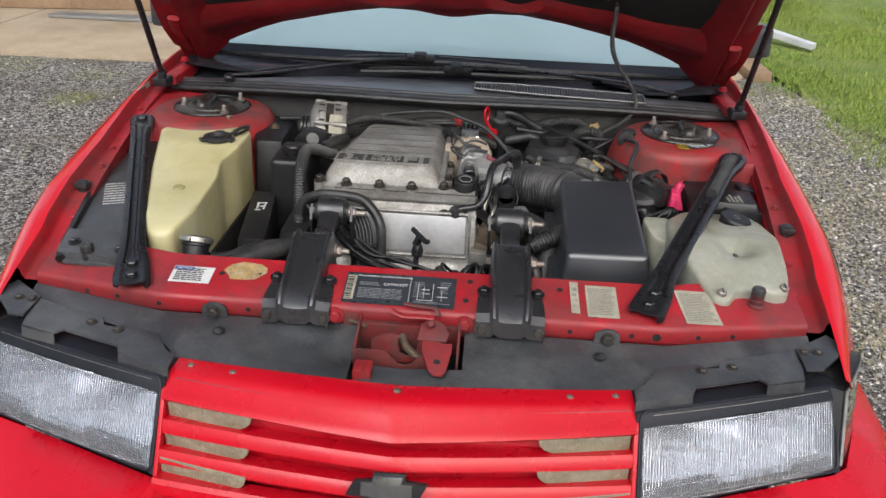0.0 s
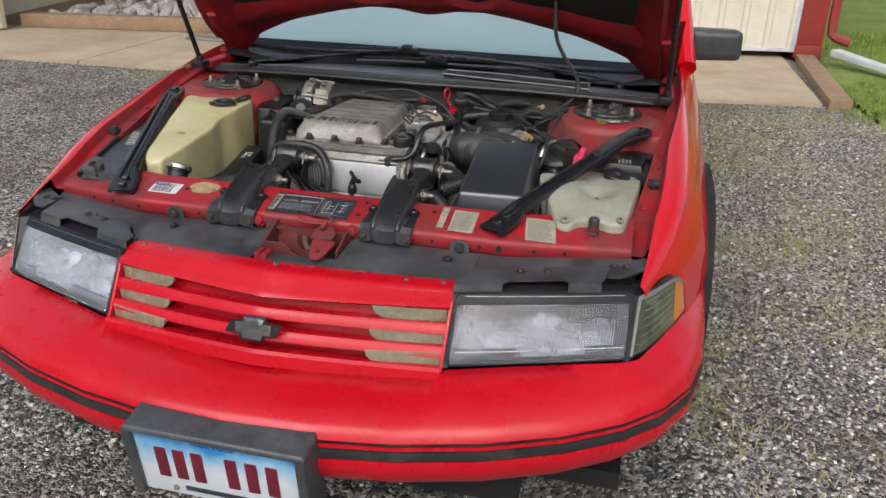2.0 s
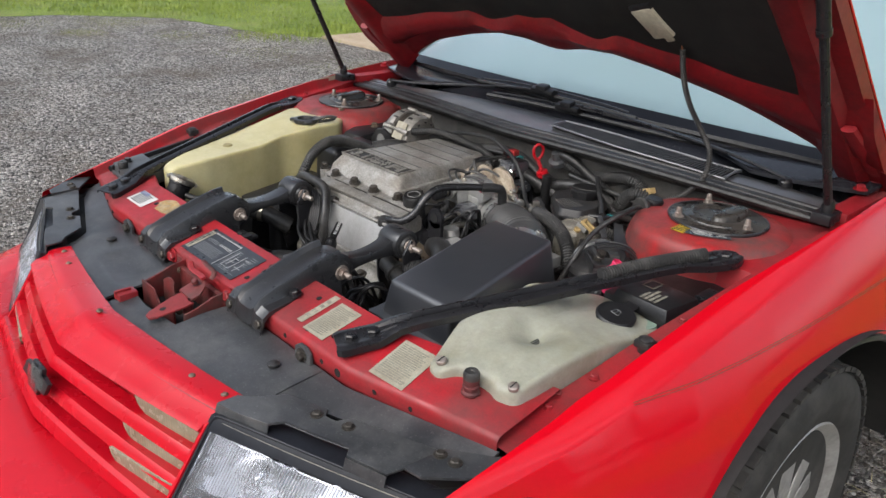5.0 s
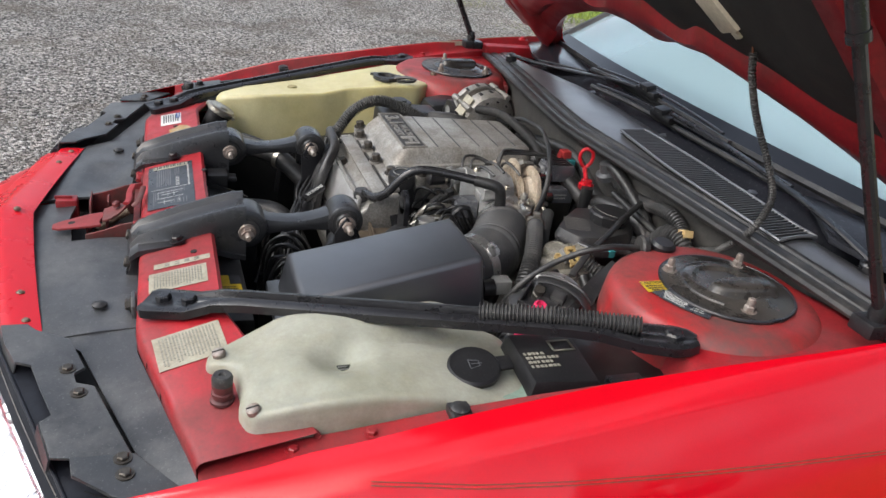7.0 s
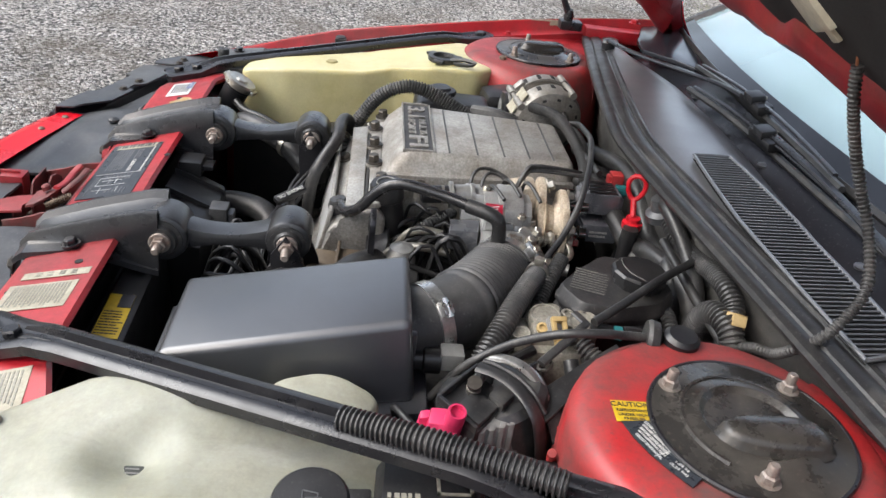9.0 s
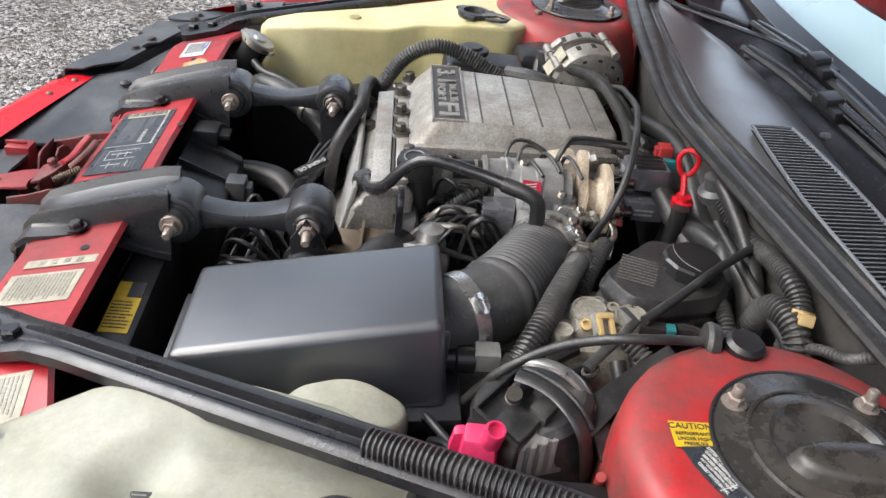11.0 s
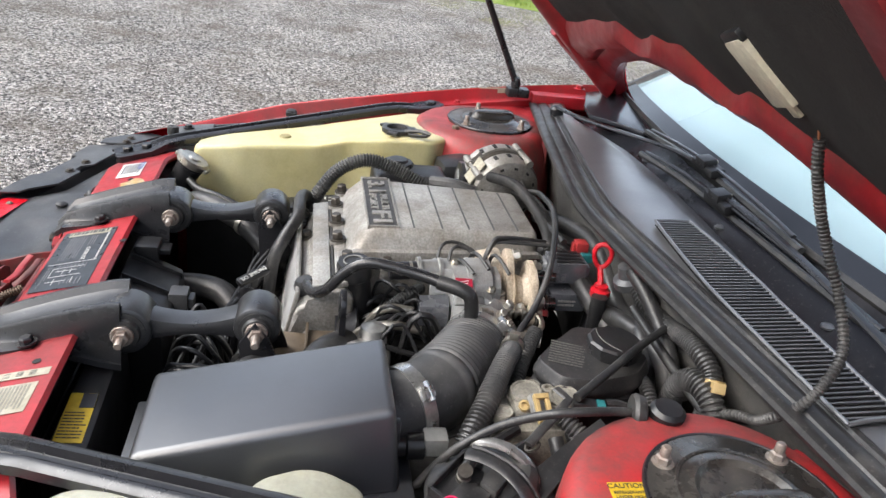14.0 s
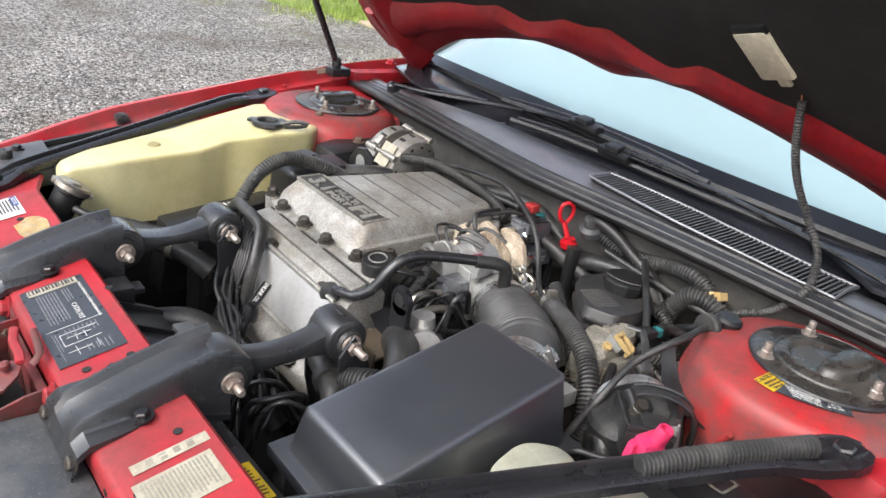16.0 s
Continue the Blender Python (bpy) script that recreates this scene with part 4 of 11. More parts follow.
# bumper cover: plan line of its nose, then a profile swept round it
BX = [0.0, 0.15, 0.30, 0.45, 0.58, 0.68, 0.75, 0.80, 0.826, 0.838, 0.845]
BY = [-0.160, -0.152, -0.128, -0.085, -0.028, 0.036, 0.105, 0.190, 0.290, 0.420, 0.56]
TX = [0.0, 0.15, 0.34, 0.35, 0.50, 0.668, 0.694, 0.738, 0.769, 0.797, 0.825]
TY = [-0.030, -0.012, 0.016, 0.036, 0.092, 0.153, 0.172, 0.265, 0.36, 0.46, 0.56]
TZ = [0.536, 0.538, 0.541, 0.552, 0.553, 0.552, 0.551, 0.556, 0.556, 0.548, 0.545]


def bumper_row(u):
    """u from 0 (middle) to 1 (wheel arch): nose point, its outward direction and the rear top edge."""
    i = [k / 10 for k in range(11)]
    f, t = Vector((ip(u, i, BX), ip(u, i, BY), 0)), Vector((ip(u, i, TX), ip(u, i, TY), ip(u, i, TZ)))
    d = 0.02
    a = Vector((ip(min(u + d, 1), i, BX) - ip(max(u - d, 0), i, BX), ip(min(u + d, 1), i, BY) - ip(max(u - d, 0), i, BY), 0)).normalized()
    n = Vector((a.y, -a.x, 0))
    if u < 0.02:
        n = Vector((0, -1, 0))
    return f, n, t


def strip_z(u):
    return 0.487 + 0.012 * u


def bumper():
    bm = B()
    us = lin(-1, 1, 121)
    rows = []
    for u in us:
        s = 1 if u >= 0 else -1
        f, n, t = bumper_row(abs(u))
        z = strip_z(abs(u))
        sec = [t + Vector((0, 0.02, -0.03)) if abs(u) < 0.75 else t + Vector((-0.02, 0, -0.01)), t - Vector((0, 0, 0.004)), t + (f - t) * 0.04 + Vector((0, 0, 0.001)) * 0]
        sec[-1].z = t.z + 0.002
        for k, (inn, dz) in enumerate(((0.0, 0), (0, 0), (0, 0))):
            w = (0.35, 0.65, 0.88)[k]
            p = t.lerp(f, w)
            p.z = t.z + (z + 0.022 - t.z) * (w ** 1.7)
            sec.append(p)
        for inn, zz in ((0.004, z + 0.012), (0.0, z + 0.003), (0.006, z + 0.001), (0.006, z - 0.003), (0.0, z - 0.004), (0.0, z - 0.012), (0.009, z - 0.014), (0.009, z - 0.034), (0.0, z - 0.036), (-0.002, z - 0.05), (0.006, z - 0.075), (0.022, z - 0.095), (0.05, z - 0.115), (0.09, z - 0.125)):
            p = f - n * inn
            p.z = zz
            sec.append(p)
        rows.append([bm.verts.new((s * p.x, p.y, p.z)) for p in sec])
    for a, b in zip(rows, rows[1:]):
        for j in range(len(a) - 1):
            bm.faces.new((a[j], a[j + 1], b[j + 1], b[j]))
    bp = part("bumper", bm, RED_PLASTIC, car, "red moulded bumper cover", 60)
    for lo, hi, out, nm in ((0.013, 0.034, 0.002, "rub_strip"), (-0.0005, 0.0035, 0.0005, "groove_line")):
        bm = B()
        rows = []
        for u in us:
            s = 1 if u >= 0 else -1
            f, n, t = bumper_row(abs(u))
            z = strip_z(abs(u))
            sec = [(0.008, z - lo), (-out, z - lo - 0.002), (-out - 0.001, z - (lo + hi) / 2), (-out, z - hi + 0.002), (0.008, z - hi)]
            rows.append([bm.verts.new((s * (f - n * i_).x, (f - n * i_).y, zz)) for i_, zz in sec])
        for a, b in zip(rows, rows[1:]):
            for j in range(len(a) - 1):
                bm.faces.new((a[j], a[j + 1], b[j + 1], b[j]))
        part(nm, bm, RUBBER, bp, "black rubber rub strip", 60)
    return bp


bumper()
bm = B()
box(bm, -0.50, 0.50, 0.06, 0.25, 0.25, 0.50)
part("bumper_core", bm, DARK, car)

# plate bracket and plate, tilted back a little
mP = pose(0.0, -0.168, 0.425, 8, 0, 0)
bm = B()
box(bm, -0.166, 0.170, -0.014, 0.045, -0.082, 0.068, 0.006, mP)
bracket = part("plate_bracket", bm, BLACK_PL, car, "grey-black plastic plate bracket")
bm = B()
hexa(bm, [mP @ Vector(p) for p in ((-0.17, -0.03, 0.062), (0.174, -0.03, 0.062), (0.174, 0.045, 0.066), (-0.17, 0.045, 0.066), (-0.166, -0.024, 0.072), (0.17, -0.024, 0.072), (0.17, 0.045, 0.074), (-0.166, 0.045, 0.074))], 0.004)
part("bracket_hood", bm, BLACK_PL, bracket, "grey-black bracket top flange")
for a, b in ((-0.170, -0.152), (0.155, 0.174)):
    part("bracket_side", box(B(), a, b, -0.03, 0.04, -0.09, 0.068, 0.004, mP), BLACK_PL, bracket, "grey-black bracket side flange")


def plate_material():
    m = bpy.data.materials.new("plate enamel")
    m.use_nodes = True
    N, L = m.node_tree.nodes, m.node_tree.links
    tc = N.new("ShaderNodeTexCoord")
    sp = N.new("ShaderNodeSeparateXYZ")
    L.new(tc.outputs["Object"], sp.inputs[0])
    nz = N.new("ShaderNodeTexNoise")
    nz.inputs["Scale"].default_value = 18
    L.new(tc.outputs["Object"], nz.inputs["Vector"])
    ma = N.new("ShaderNodeMath")
    ma.operation = 'MULTIPLY_ADD'
    L.new(nz.outputs["Fac"], ma.inputs[0])
    ma.inputs[1].default_value = 0.09
    L.new(sp.outputs["Z"], ma.inputs[2])
    mr = N.new("ShaderNodeMapRange")
    mr.inputs["From Min"].default_value, mr.inputs["From Max"].default_value = 0.455, 0.525
    L.new(ma.outputs[0], mr.inputs["Value"])
    r = N.new("ShaderNodeValToRGB")
    r.color_ramp.elements[0].color, r.color_ramp.elements[1].color = (0.62, 0.65, 0.68, 1), (0.03, 0.22, 0.52, 1)
    r.color_ramp.elements.new(0.5).color = (0.28, 0.50, 0.66, 1)
    L.new(mr.outputs[0], r.inputs[0])
    L.new(r.outputs[0], N["Principled BSDF"].inputs["Base Color"])
    N["Principled BSDF"].inputs["Roughness"].default_value = 0.35
    return m


bm = B()
box(bm, -0.1525, 0.1525, -0.021, -0.017, -0.082, 0.070, 0.002, mP)
plate = part("number_plate", bm, plate_material(), bracket, "blue and white enamel number plate with maroon characters")
MAROON = mat("maroon enamel", (0.17, 0.012, 0.03), 0.35, bump=0.0)
for x in (-0.105, -0.070, -0.035, 0.030, 0.068, 0.106):
    part("plate_bar", box(B(), x - 0.011, x + 0.011, -0.0235, -0.020, -0.040, 0.030, 0.002, mP), MAROON, plate, "maroon enamel bar")
bm = B()
box(bm, -0.004, 0.004, -0.0222, -0.020, 0.066, 0.068, 0.0, mP)
ph = part("plate_header", bm, mat("navy enamel", (0.02, 0.05, 0.16), 0.4, bump=0.0), plate)
lettering("ILLINOIS", mP @ pose(0, -0.0215, 0.056, 90, 0, 0), 0.022, MATS["navy enamel"], plate, 0.0006)
bm = B()
box(bm, -0.07, 0.07, -0.0225, -0.020, -0.068, -0.057, 0.001, mP)
part("plate_footer", bm, LABEL_GREY, plate)
for x in (-0.089, 0.089):
    part("screw", lathe(B(), [(0.006, 0), (0.006, 0.003), (0.003, 0.005)], mP @ along((x, -0.021, -0.066), (0, -1, 0)), 10), STEEL, plate)


# grille: a header and three slats that meet in a shallow V
def gy(x, y0, ye):
    a = abs(x) / 0.345
    return y0 + (ye - y0) * (0.75 * a + 0.25 * a * a)


def vee(bm, sec, xs):
    """sec: rows of (y at middle, y at end, z at middle, z at end), a closed profile."""
    rows = [[bm.verts.new((x, gy(x, a, b), c + (d - c) * min(abs(x) / 0.345, 1.1))) for a, b, c, d in sec] for x in xs]
    n = len(sec)
    for p, q in zip(rows, rows[1:]):
        for j in range(n):
            bm.faces.new((p[j], p[(j + 1) % n], q[(j + 1) % n], q[j]))
    bm.faces.new(rows[0])
    bm.faces.new(rows[-1][::-1])
    return bm


grille_xs = lin(-0.345, 0.345, 41)
bm = vee(B(), [(0.115, 0.165, 0.686, 0.672), (0.074, 0.134, 0.693, 0.674), (0.058, 0.122, 0.688, 0.671), (0.050, 0.116, 0.677, 0.665), (0.030, 0.095, 0.667, 0.659), (0.021, 0.086, 0.657, 0.653), (0.027, 0.092, 0.653, 0.645), (0.05, 0.112, 0.657, 0.648)], grille_xs)
grille = part("grille", bm, RED_PLASTIC, car, "red slatted plastic grille", 40)
# header groove drawn as a thin strip of darker red
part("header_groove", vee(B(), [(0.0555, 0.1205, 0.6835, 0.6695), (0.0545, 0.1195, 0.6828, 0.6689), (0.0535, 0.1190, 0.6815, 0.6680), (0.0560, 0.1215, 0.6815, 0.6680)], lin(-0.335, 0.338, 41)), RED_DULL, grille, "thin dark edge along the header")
for k, (ym, ye, zm, ze) in enumerate(((0.006, 0.070, 0.6285, 0.6125), (-0.012, 0.046, 0.5925, 0.577), (-0.031, 0.016, 0.559, 0.549))):
    h = 0.0104
    hb = h if k < 2 else 0.028
    bm = vee(B(), [(ym + 0.036, ye + 0.036, zm + h * 0.3, ze + h * 0.3), (ym + 0.008, ye + 0.008, zm + h, ze + h), (ym + 0.002, ye + 0.002, zm + h * 0.5, ze + h * 0.5), (ym - 0.003, ye - 0.003, zm - hb * 0.6, ze - hb * 0.6), (ym + 0.003, ye + 0.003, zm - hb, ze - hb), (ym + 0.036, ye + 0.036, zm - hb + 0.010, ze - hb + 0.010)], grille_xs)
    part("slat", bm, RED_PLASTIC, grille)
for s in (-1, 1):
    bm = B()
    hexa(bm, [Vector(p) for p in ((s * 0.3405, 0.018, 0.540), (s * 0.3465, 0.018, 0.540), (s * 0.3465, 0.13, 0.540), (s * 0.3405, 0.13, 0.540), (s * 0.3425, 0.098, 0.660), (s * 0.349, 0.098, 0.660), (s * 0.349, 0.15, 0.668), (s * 0.3425, 0.15, 0.668))], 0.002)
    part("end_cap", bm, RED_PLASTIC, grille)
bm = B()
grid(bm, lambda x, v: (x, gy(x, 0.075, 0.12) - 0.05 * v, 0.668 - 0.128 * v), grille_xs, lin(0, 1, 3))
thick(bm, 0.003)
part("backing", bm, RED_PLASTIC, grille, "dark red recess behind the slats")
for s in (-1, 1):
    for z, yb, ye in ((0.6360, 0.064, 0.102), (0.5985, 0.042, 0.080), (0.5655, 0.018, 0.054)):
        bm = B()
        out = [(s * 0.3395, z - 0.0175), (s * 0.3395, z + 0.0145), (s * 0.204, z + 0.0145), (s * 0.2065, z + 0.004), (s * 0.213, z - 0.004), (s * 0.224, z - 0.0105), (s * 0.237, z - 0.0150), (s * 0.252, z - 0.0175)]
        prism(bm, [Vector((a, gy(a, 2 * yb - ye, ye) - 0.008, b)) for a, b in out], (0, 0.02, 0), 0.001)
        part("parking_lens", bm, PARK, grille, "cloudy ribbed parking lamp lens")
for x, y, z in ((-0.319, 0.143, 0.6735), (-0.25, 0.128, 0.677), (0.0, 0.092, 0.692), (0.25, 0.128, 0.677), (0.319, 0.143, 0.6735)):
    part("screw", lathe(B(), [(0.0055, 0), (0.0055, 0.002), (0.003, 0.004)], along((x, y, z), (0, 0, 1)), 10), RUST, grille, "rusty screw head")
# badge: a plain cross of two slanted bars
me_ = frame3((0, -0.010, 0.608), (1, 0, 0), (0, 0.30, 1))
bm = B()
out = [(-0.056, -0.012), (-0.024, -0.012), (-0.026, -0.024), (0.018, -0.024), (0.02, -0.012), (0.044, -0.012), (0.056, 0.012), (0.024, 0.012), (0.026, 0.024), (-0.018, 0.024), (-0.02, 0.012), (-0.044, 0.012)]
prism(bm, [me_ @ Vector((a, b, 0.004)) for a, b in out], me_.to_3x3() @ Vector((0, 0, 0.007)), 0.0015)
badge = part("badge", bm, BLACK_METAL, grille, "dark cross-shaped badge with grey face")
BADGE = mat("tarnished badge metal", (0.42, 0.42, 0.42), 0.16, 0.95, col2=(0.30, 0.30, 0.30), vscale=30)
for s in (-1, 1):
    half = [(0.0, -0.024), (0.02, -0.024), (0.022, -0.012), (0.046, -0.012), (0.052, 0.012), (0.022, 0.012), (0.024, 0.024), (0.0, 0.024)] if s > 0 else [(0.0, -0.024), (-0.024, -0.024), (-0.022, -0.012), (-0.052, -0.012), (-0.046, 0.012), (-0.022, 0.012), (-0.02, 0.024), (0.0, 0.024)]
    bm = prism(B(), [me_ @ Vector((a * 0.90, b * 0.82, 0.0122 - 0.07 * abs(a))) for a, b in half], me_.to_3x3() @ Vector((0, 0, 0.0015)), 0.0005)
    part("badge_face", bm, BADGE, badge, "tarnished polished face")


# headlamps
BEZEL = mat("blue-black bezel plastic", (0.017, 0.019, 0.025), 0.40, vscale=12, dust=(0.07, 0.07, 0.075), dust_amt=0.2, spec=0.25)
SIGNAL_LENS = glass_mat("greenish clear signal lens", (0.72, 0.77, 0.62), 0.0, 0.985)
SIGNAL_LENS.node_tree.nodes["Principled BSDF"].inputs["IOR"].default_value = 1.30
SIGNAL_BOWL = mat("dim signal reflector", (0.105, 0.110, 0.080), 0.35, 0.0, col2=(0.030, 0.033, 0.024), vscale=30, bump=0.0, mott=0.2)
# corner signal: lower and upper edge, from the headlamp round to the fender
SIG_A = [0.0, 0.18, 0.37, 0.60, 0.77, 0.90, 1.0]
SIG_LO = [(0.679, 0.157, 0.558), (0.706, 0.198, 0.555), (0.732, 0.246, 0.558), (0.757, 0.303, 0.562), (0.773, 0.343, 0.561), (0.783, 0.372, 0.564), (0.7865, 0.384, 0.572)]
SIG_HI = [(0.683, 0.211, 0.664), (0.714, 0.258, 0.663), (0.737, 0.296, 0.664), (0.750, 0.322, 0.662), (0.762, 0.349, 0.653), (0.770, 0.369, 0.638), (0.7765, 0.381, 0.618)]


def headlamp(s):
    def P(a, b, d=0.0):
        """a: 0 inner to 1 outer, b: 0 bottom to 1 top, d: depth behind the lens."""
        x = 0.352 + 0.322 * a
        y = (0.037 + 0.075 * b) + 0.117 * (0.85 * a + 0.15 * a * a) + d
        return Vector((s * x, y, 0.559 + (0.114 - 0.008 * a) * b))
    hl = new("headlamp")
    hl.parent = car
    hl["label"] = "hazy rectangular headlamp"
    bm = B()
    us_, vs_ = lin(0.015, 0.985, 361), lin(0.02, 0.835, 10)
    dome = lambda a, b: -0.006 * (1 - (2 * a - 1) ** 6) * (1 - (2 * b - 1) ** 6)
    fr = [[bm.verts.new(P(a, b, dome(a, b))) for b in vs_] for a in us_]
    bk_ = [[bm.verts.new(P(a, b, dome(a, b) + 0.0034 + 0.0008 * math.cos(k * math.pi / 2.5))) for b in vs_] for k, a in enumerate(us_)]
    nu, nv = len(us_) - 1, len(vs_) - 1
    for i in range(nu):
        for j in range(nv):
            bm.faces.new((fr[i][j], fr[i + 1][j], fr[i + 1][j + 1], fr[i][j + 1]))
            bm.faces.new((bk_[i][j], bk_[i][j + 1], bk_[i + 1][j + 1], bk_[i + 1][j]))
        bm.faces.new((fr[i][0], bk_[i][0], bk_[i + 1][0], fr[i + 1][0]))
        bm.faces.new((fr[i][nv], fr[i + 1][nv], bk_[i + 1][nv], bk_[i][nv]))
    for j in range(nv):
        bm.faces.new((fr[0][j], fr[0][j + 1], bk_[0][j + 1], bk_[0][j]))
        bm.faces.new((fr[nu][j], bk_[nu][j], bk_[nu][j + 1], fr[nu][j + 1]))
    ln = part("lens", bm, LENS, hl, "hazy fluted clear lens")
    ln.visible_shadow = False
    bm = B()
    # reflector: two bowls with a step between them
    def refl(a, b):
        d = 0.055
        for c, w in ((0.27, 0.30), (0.74, 0.32)):
            q = ((a - c) / w) ** 2 + ((b - 0.45) / 0.75) ** 2
            d = max(d, 0.105 - 0.055 * q) if q < 1 else d
        return P(a, b, min(d, 0.008 + 1.1 * min(a, 1 - a), 0.010 + 0.30 * min(b, 0.96 - b)))
    grid(bm, refl, lin(0.01, 0.99, 48), lin(0.01, 0.95, 20))
    part("reflector", bm, REFLECT, hl, "silvered reflector")
    for c in (0.27, 0.74):
        p = P(c, 0.45, 0.05)
        bm = B()
        lathe(bm, [(0.010, 0.03), (0.010, -0.01), (0.007, -0.022), (0.003, -0.028)], along(p, (0, 1, 0)), 14)
        part("bulb", bm, CHROME, hl, "chrome bulb shield")
        part("bulb_collar", lathe(B(), [(0.018, 0.0), (0.02, 0.006), (0.012, 0.012)], along(p, (0, 1, 0.1)), 16), BLACK_METAL, hl)
    bm = B()
    hexa(bm, [P(0.004, 0.83, -0.003), P(0.996, 0.83, -0.003), P(0.996, 0.83, 0.08), P(0.004, 0.83, 0.08), P(0.004, 0.99, -0.001), P(0.996, 0.99, -0.001), P(0.99, 0.99, 0.034), P(0.01, 0.99, 0.034)], 0.001)
    part("top_bezel", bm, BEZEL, hl, "black plastic top bezel")
    rim = []
    for a0, b0, q in ((0.965, 0.90, 0), (0.035, 0.90, 90), (0.035, 0.10, 180), (0.965, 0.10, 270)):
        for k in range(6):
            w = radians(q + 18 * k)
            rim.append(P(a0 + 0.038 * math.cos(w), b0 + 0.10 * math.sin(w), -0.001))
    part("lens_rim", sweep(B(), rim + [rim[0]], 0.0022, 8), BEZEL, hl, "black lens rim")
    part("top_trim", sweep(B(), [P(a, 0.955, -0.002) for a in lin(0.05, 0.95, 20)], 0.0006, 6), STEEL, hl, "thin bright trim line")
    bm = B()
    for a0, a1 in ((0.03, 0.38), (0.76, 0.97)):
        hexa(bm, [P(a0, 0.03, 0.008), P(a1, 0.03, 0.008), P(a1, 0.03, 0.02), P(a0, 0.03, 0.02), P(a0, 0.15, 0.008), P(a1, 0.15, 0.008), P(a1, 0.15, 0.02), P(a0, 0.15, 0.02)], 0.001)
    part("baffle_line", sweep(B(), [P(a, 0.155, 0.0065) for a in lin(0.03, 0.97, 16)], 0.0009, 6), CHROME, hl, "bright line along the reflector foot")
    part("lower_baffle", bm, BEZEL, hl, "dark baffle behind the glass")
    bm = B()
    hexa(bm, [P(-0.02, -0.03, 0.01), P(1.02, -0.03, 0.01), P(1.02, -0.03, 0.12), P(-0.02, -0.03, 0.12), P(-0.02, 0.03, 0.002), P(1.02, 0.03, 0.002), P(1.02, 0.03, 0.12), P(-0.02, 0.03, 0.12)])
    for a0, a1 in ((-0.02, 0.012), (0.986, 1.015)):
        hexa(bm, [P(a0, -0.03, 0.0), P(a1, -0.03, 0.0), P(a1, -0.03, 0.12), P(a0, -0.03, 0.12), P(a0, 0.98, 0.0), P(a1, 0.98, 0.0), P(a1, 0.98, 0.1), P(a0, 0.98, 0.1)])
    hexa(bm, [P(-0.02, -0.03, 0.115), P(1.02, -0.03, 0.115), P(1.02, -0.03, 0.125), P(-0.02, -0.03, 0.125), P(-0.02, 1, 0.09), P(1.02, 1, 0.09), P(1.02, 1, 0.10), P(-0.02, 1, 0.10)])
    part("housing", bm, BEZEL, hl, "black lamp housing")

    # corner signal: clear part and amber end
    def Q(a, b, d=0.0):
        lo = Vector([ip(a, SIG_A, [p[k] for p in SIG_LO]) for k in range(3)])
        hi = Vector([ip(a, SIG_A, [p[k] for p in SIG_HI]) for k in range(3)])
        p = lo.lerp(hi, b)
        return Vector((s * (p.x - d * 0.85), p.y + d * 0.5, p.z))
    sg = new("corner_signal")
    sg.parent = car
    sg["label"] = "corner signal with clear and amber lenses"

    def lens(a0, a1, b0, b1, nu, flute, ply):
        bm = B()
        us_, vs_ = lin(a0, a1, nu), lin(b0, b1, 9)
        fr = [[bm.verts.new(Q(a, b)) for b in vs_] for a in us_]
        bk_ = [[bm.verts.new(Q(a, b, ply + flute * math.cos(k * math.pi / 2))) for b in vs_] for k, a in enumerate(us_)]
        n, m = nu - 1, 8
        for i in range(n):
            for j in range(m):
                bm.faces.new((fr[i][j], fr[i + 1][j], fr[i + 1][j + 1], fr[i][j + 1]))
                bm.faces.new((bk_[i][j], bk_[i][j + 1], bk_[i + 1][j + 1], bk_[i + 1][j]))
            bm.faces.new((fr[i][0], bk_[i][0], bk_[i + 1][0], fr[i + 1][0]))
            bm.faces.new((fr[i][m], fr[i + 1][m], bk_[i + 1][m], bk_[i][m]))
        for j in range(m):
            bm.faces.new((fr[0][j], fr[0][j + 1], bk_[0][j + 1], bk_[0][j]))
            bm.faces.new((fr[n][j], bk_[n][j], bk_[n][j + 1], fr[n][j + 1]))
        return bm
    cl = part("clear_lens", lens(0.035, 0.655, 0.035, 0.90, 145, 0.0004, 0.0030), SIGNAL_LENS, sg, "greenish clear fluted lens")
    cl.visible_shadow = False
    part("amber_lens", lens(0.66, 0.965, 0.05, 0.90, 25, 0.0, 0.004), AMBER, sg, "bright amber lens")
    for k in range(6):
        b = 0.13 + 0.135 * k
        part("lens_line", sweep(B(), [Q(a, b + 0.05 * a, 0.0045) for a in lin(0.12, 0.65, 14)], 0.0005, 5), WHITE_PL, cl, "thin moulded white line")
    # bowl behind the glass, its bulb and holder
    bm = B()
    grid(bm, lambda a, b: Q(0.03 + 0.63 * a, 0.03 + 0.90 * b, 0.004 + 0.036 * (1 - (2 * a - 1) ** 4) * (1 - (2 * b - 1) ** 4)), lin(0, 1, 16), lin(0, 1, 12))
    part("signal_bowl", bm, SIGNAL_BOWL, sg, "dim grey-green reflector bowl")
    part("bulb", lathe(B(), [(0.011, -0.020), (0.011, 0.004), (0.008, 0.014), (0.0, 0.018)], along(Q(0.30, 0.62, 0.024), (s * 0.6, -0.5, -0.4)), 14), GREY_PL, sg, "grey bulb cap")
    part("bulb_holder", box(B(), -0.011, 0.011, -0.008, 0.008, -0.034, 0.030, 0.002, along(Q(0.30, 0.36, 0.026), (0, 0.2, 1))), BEZEL, sg, "dark bulb holder")
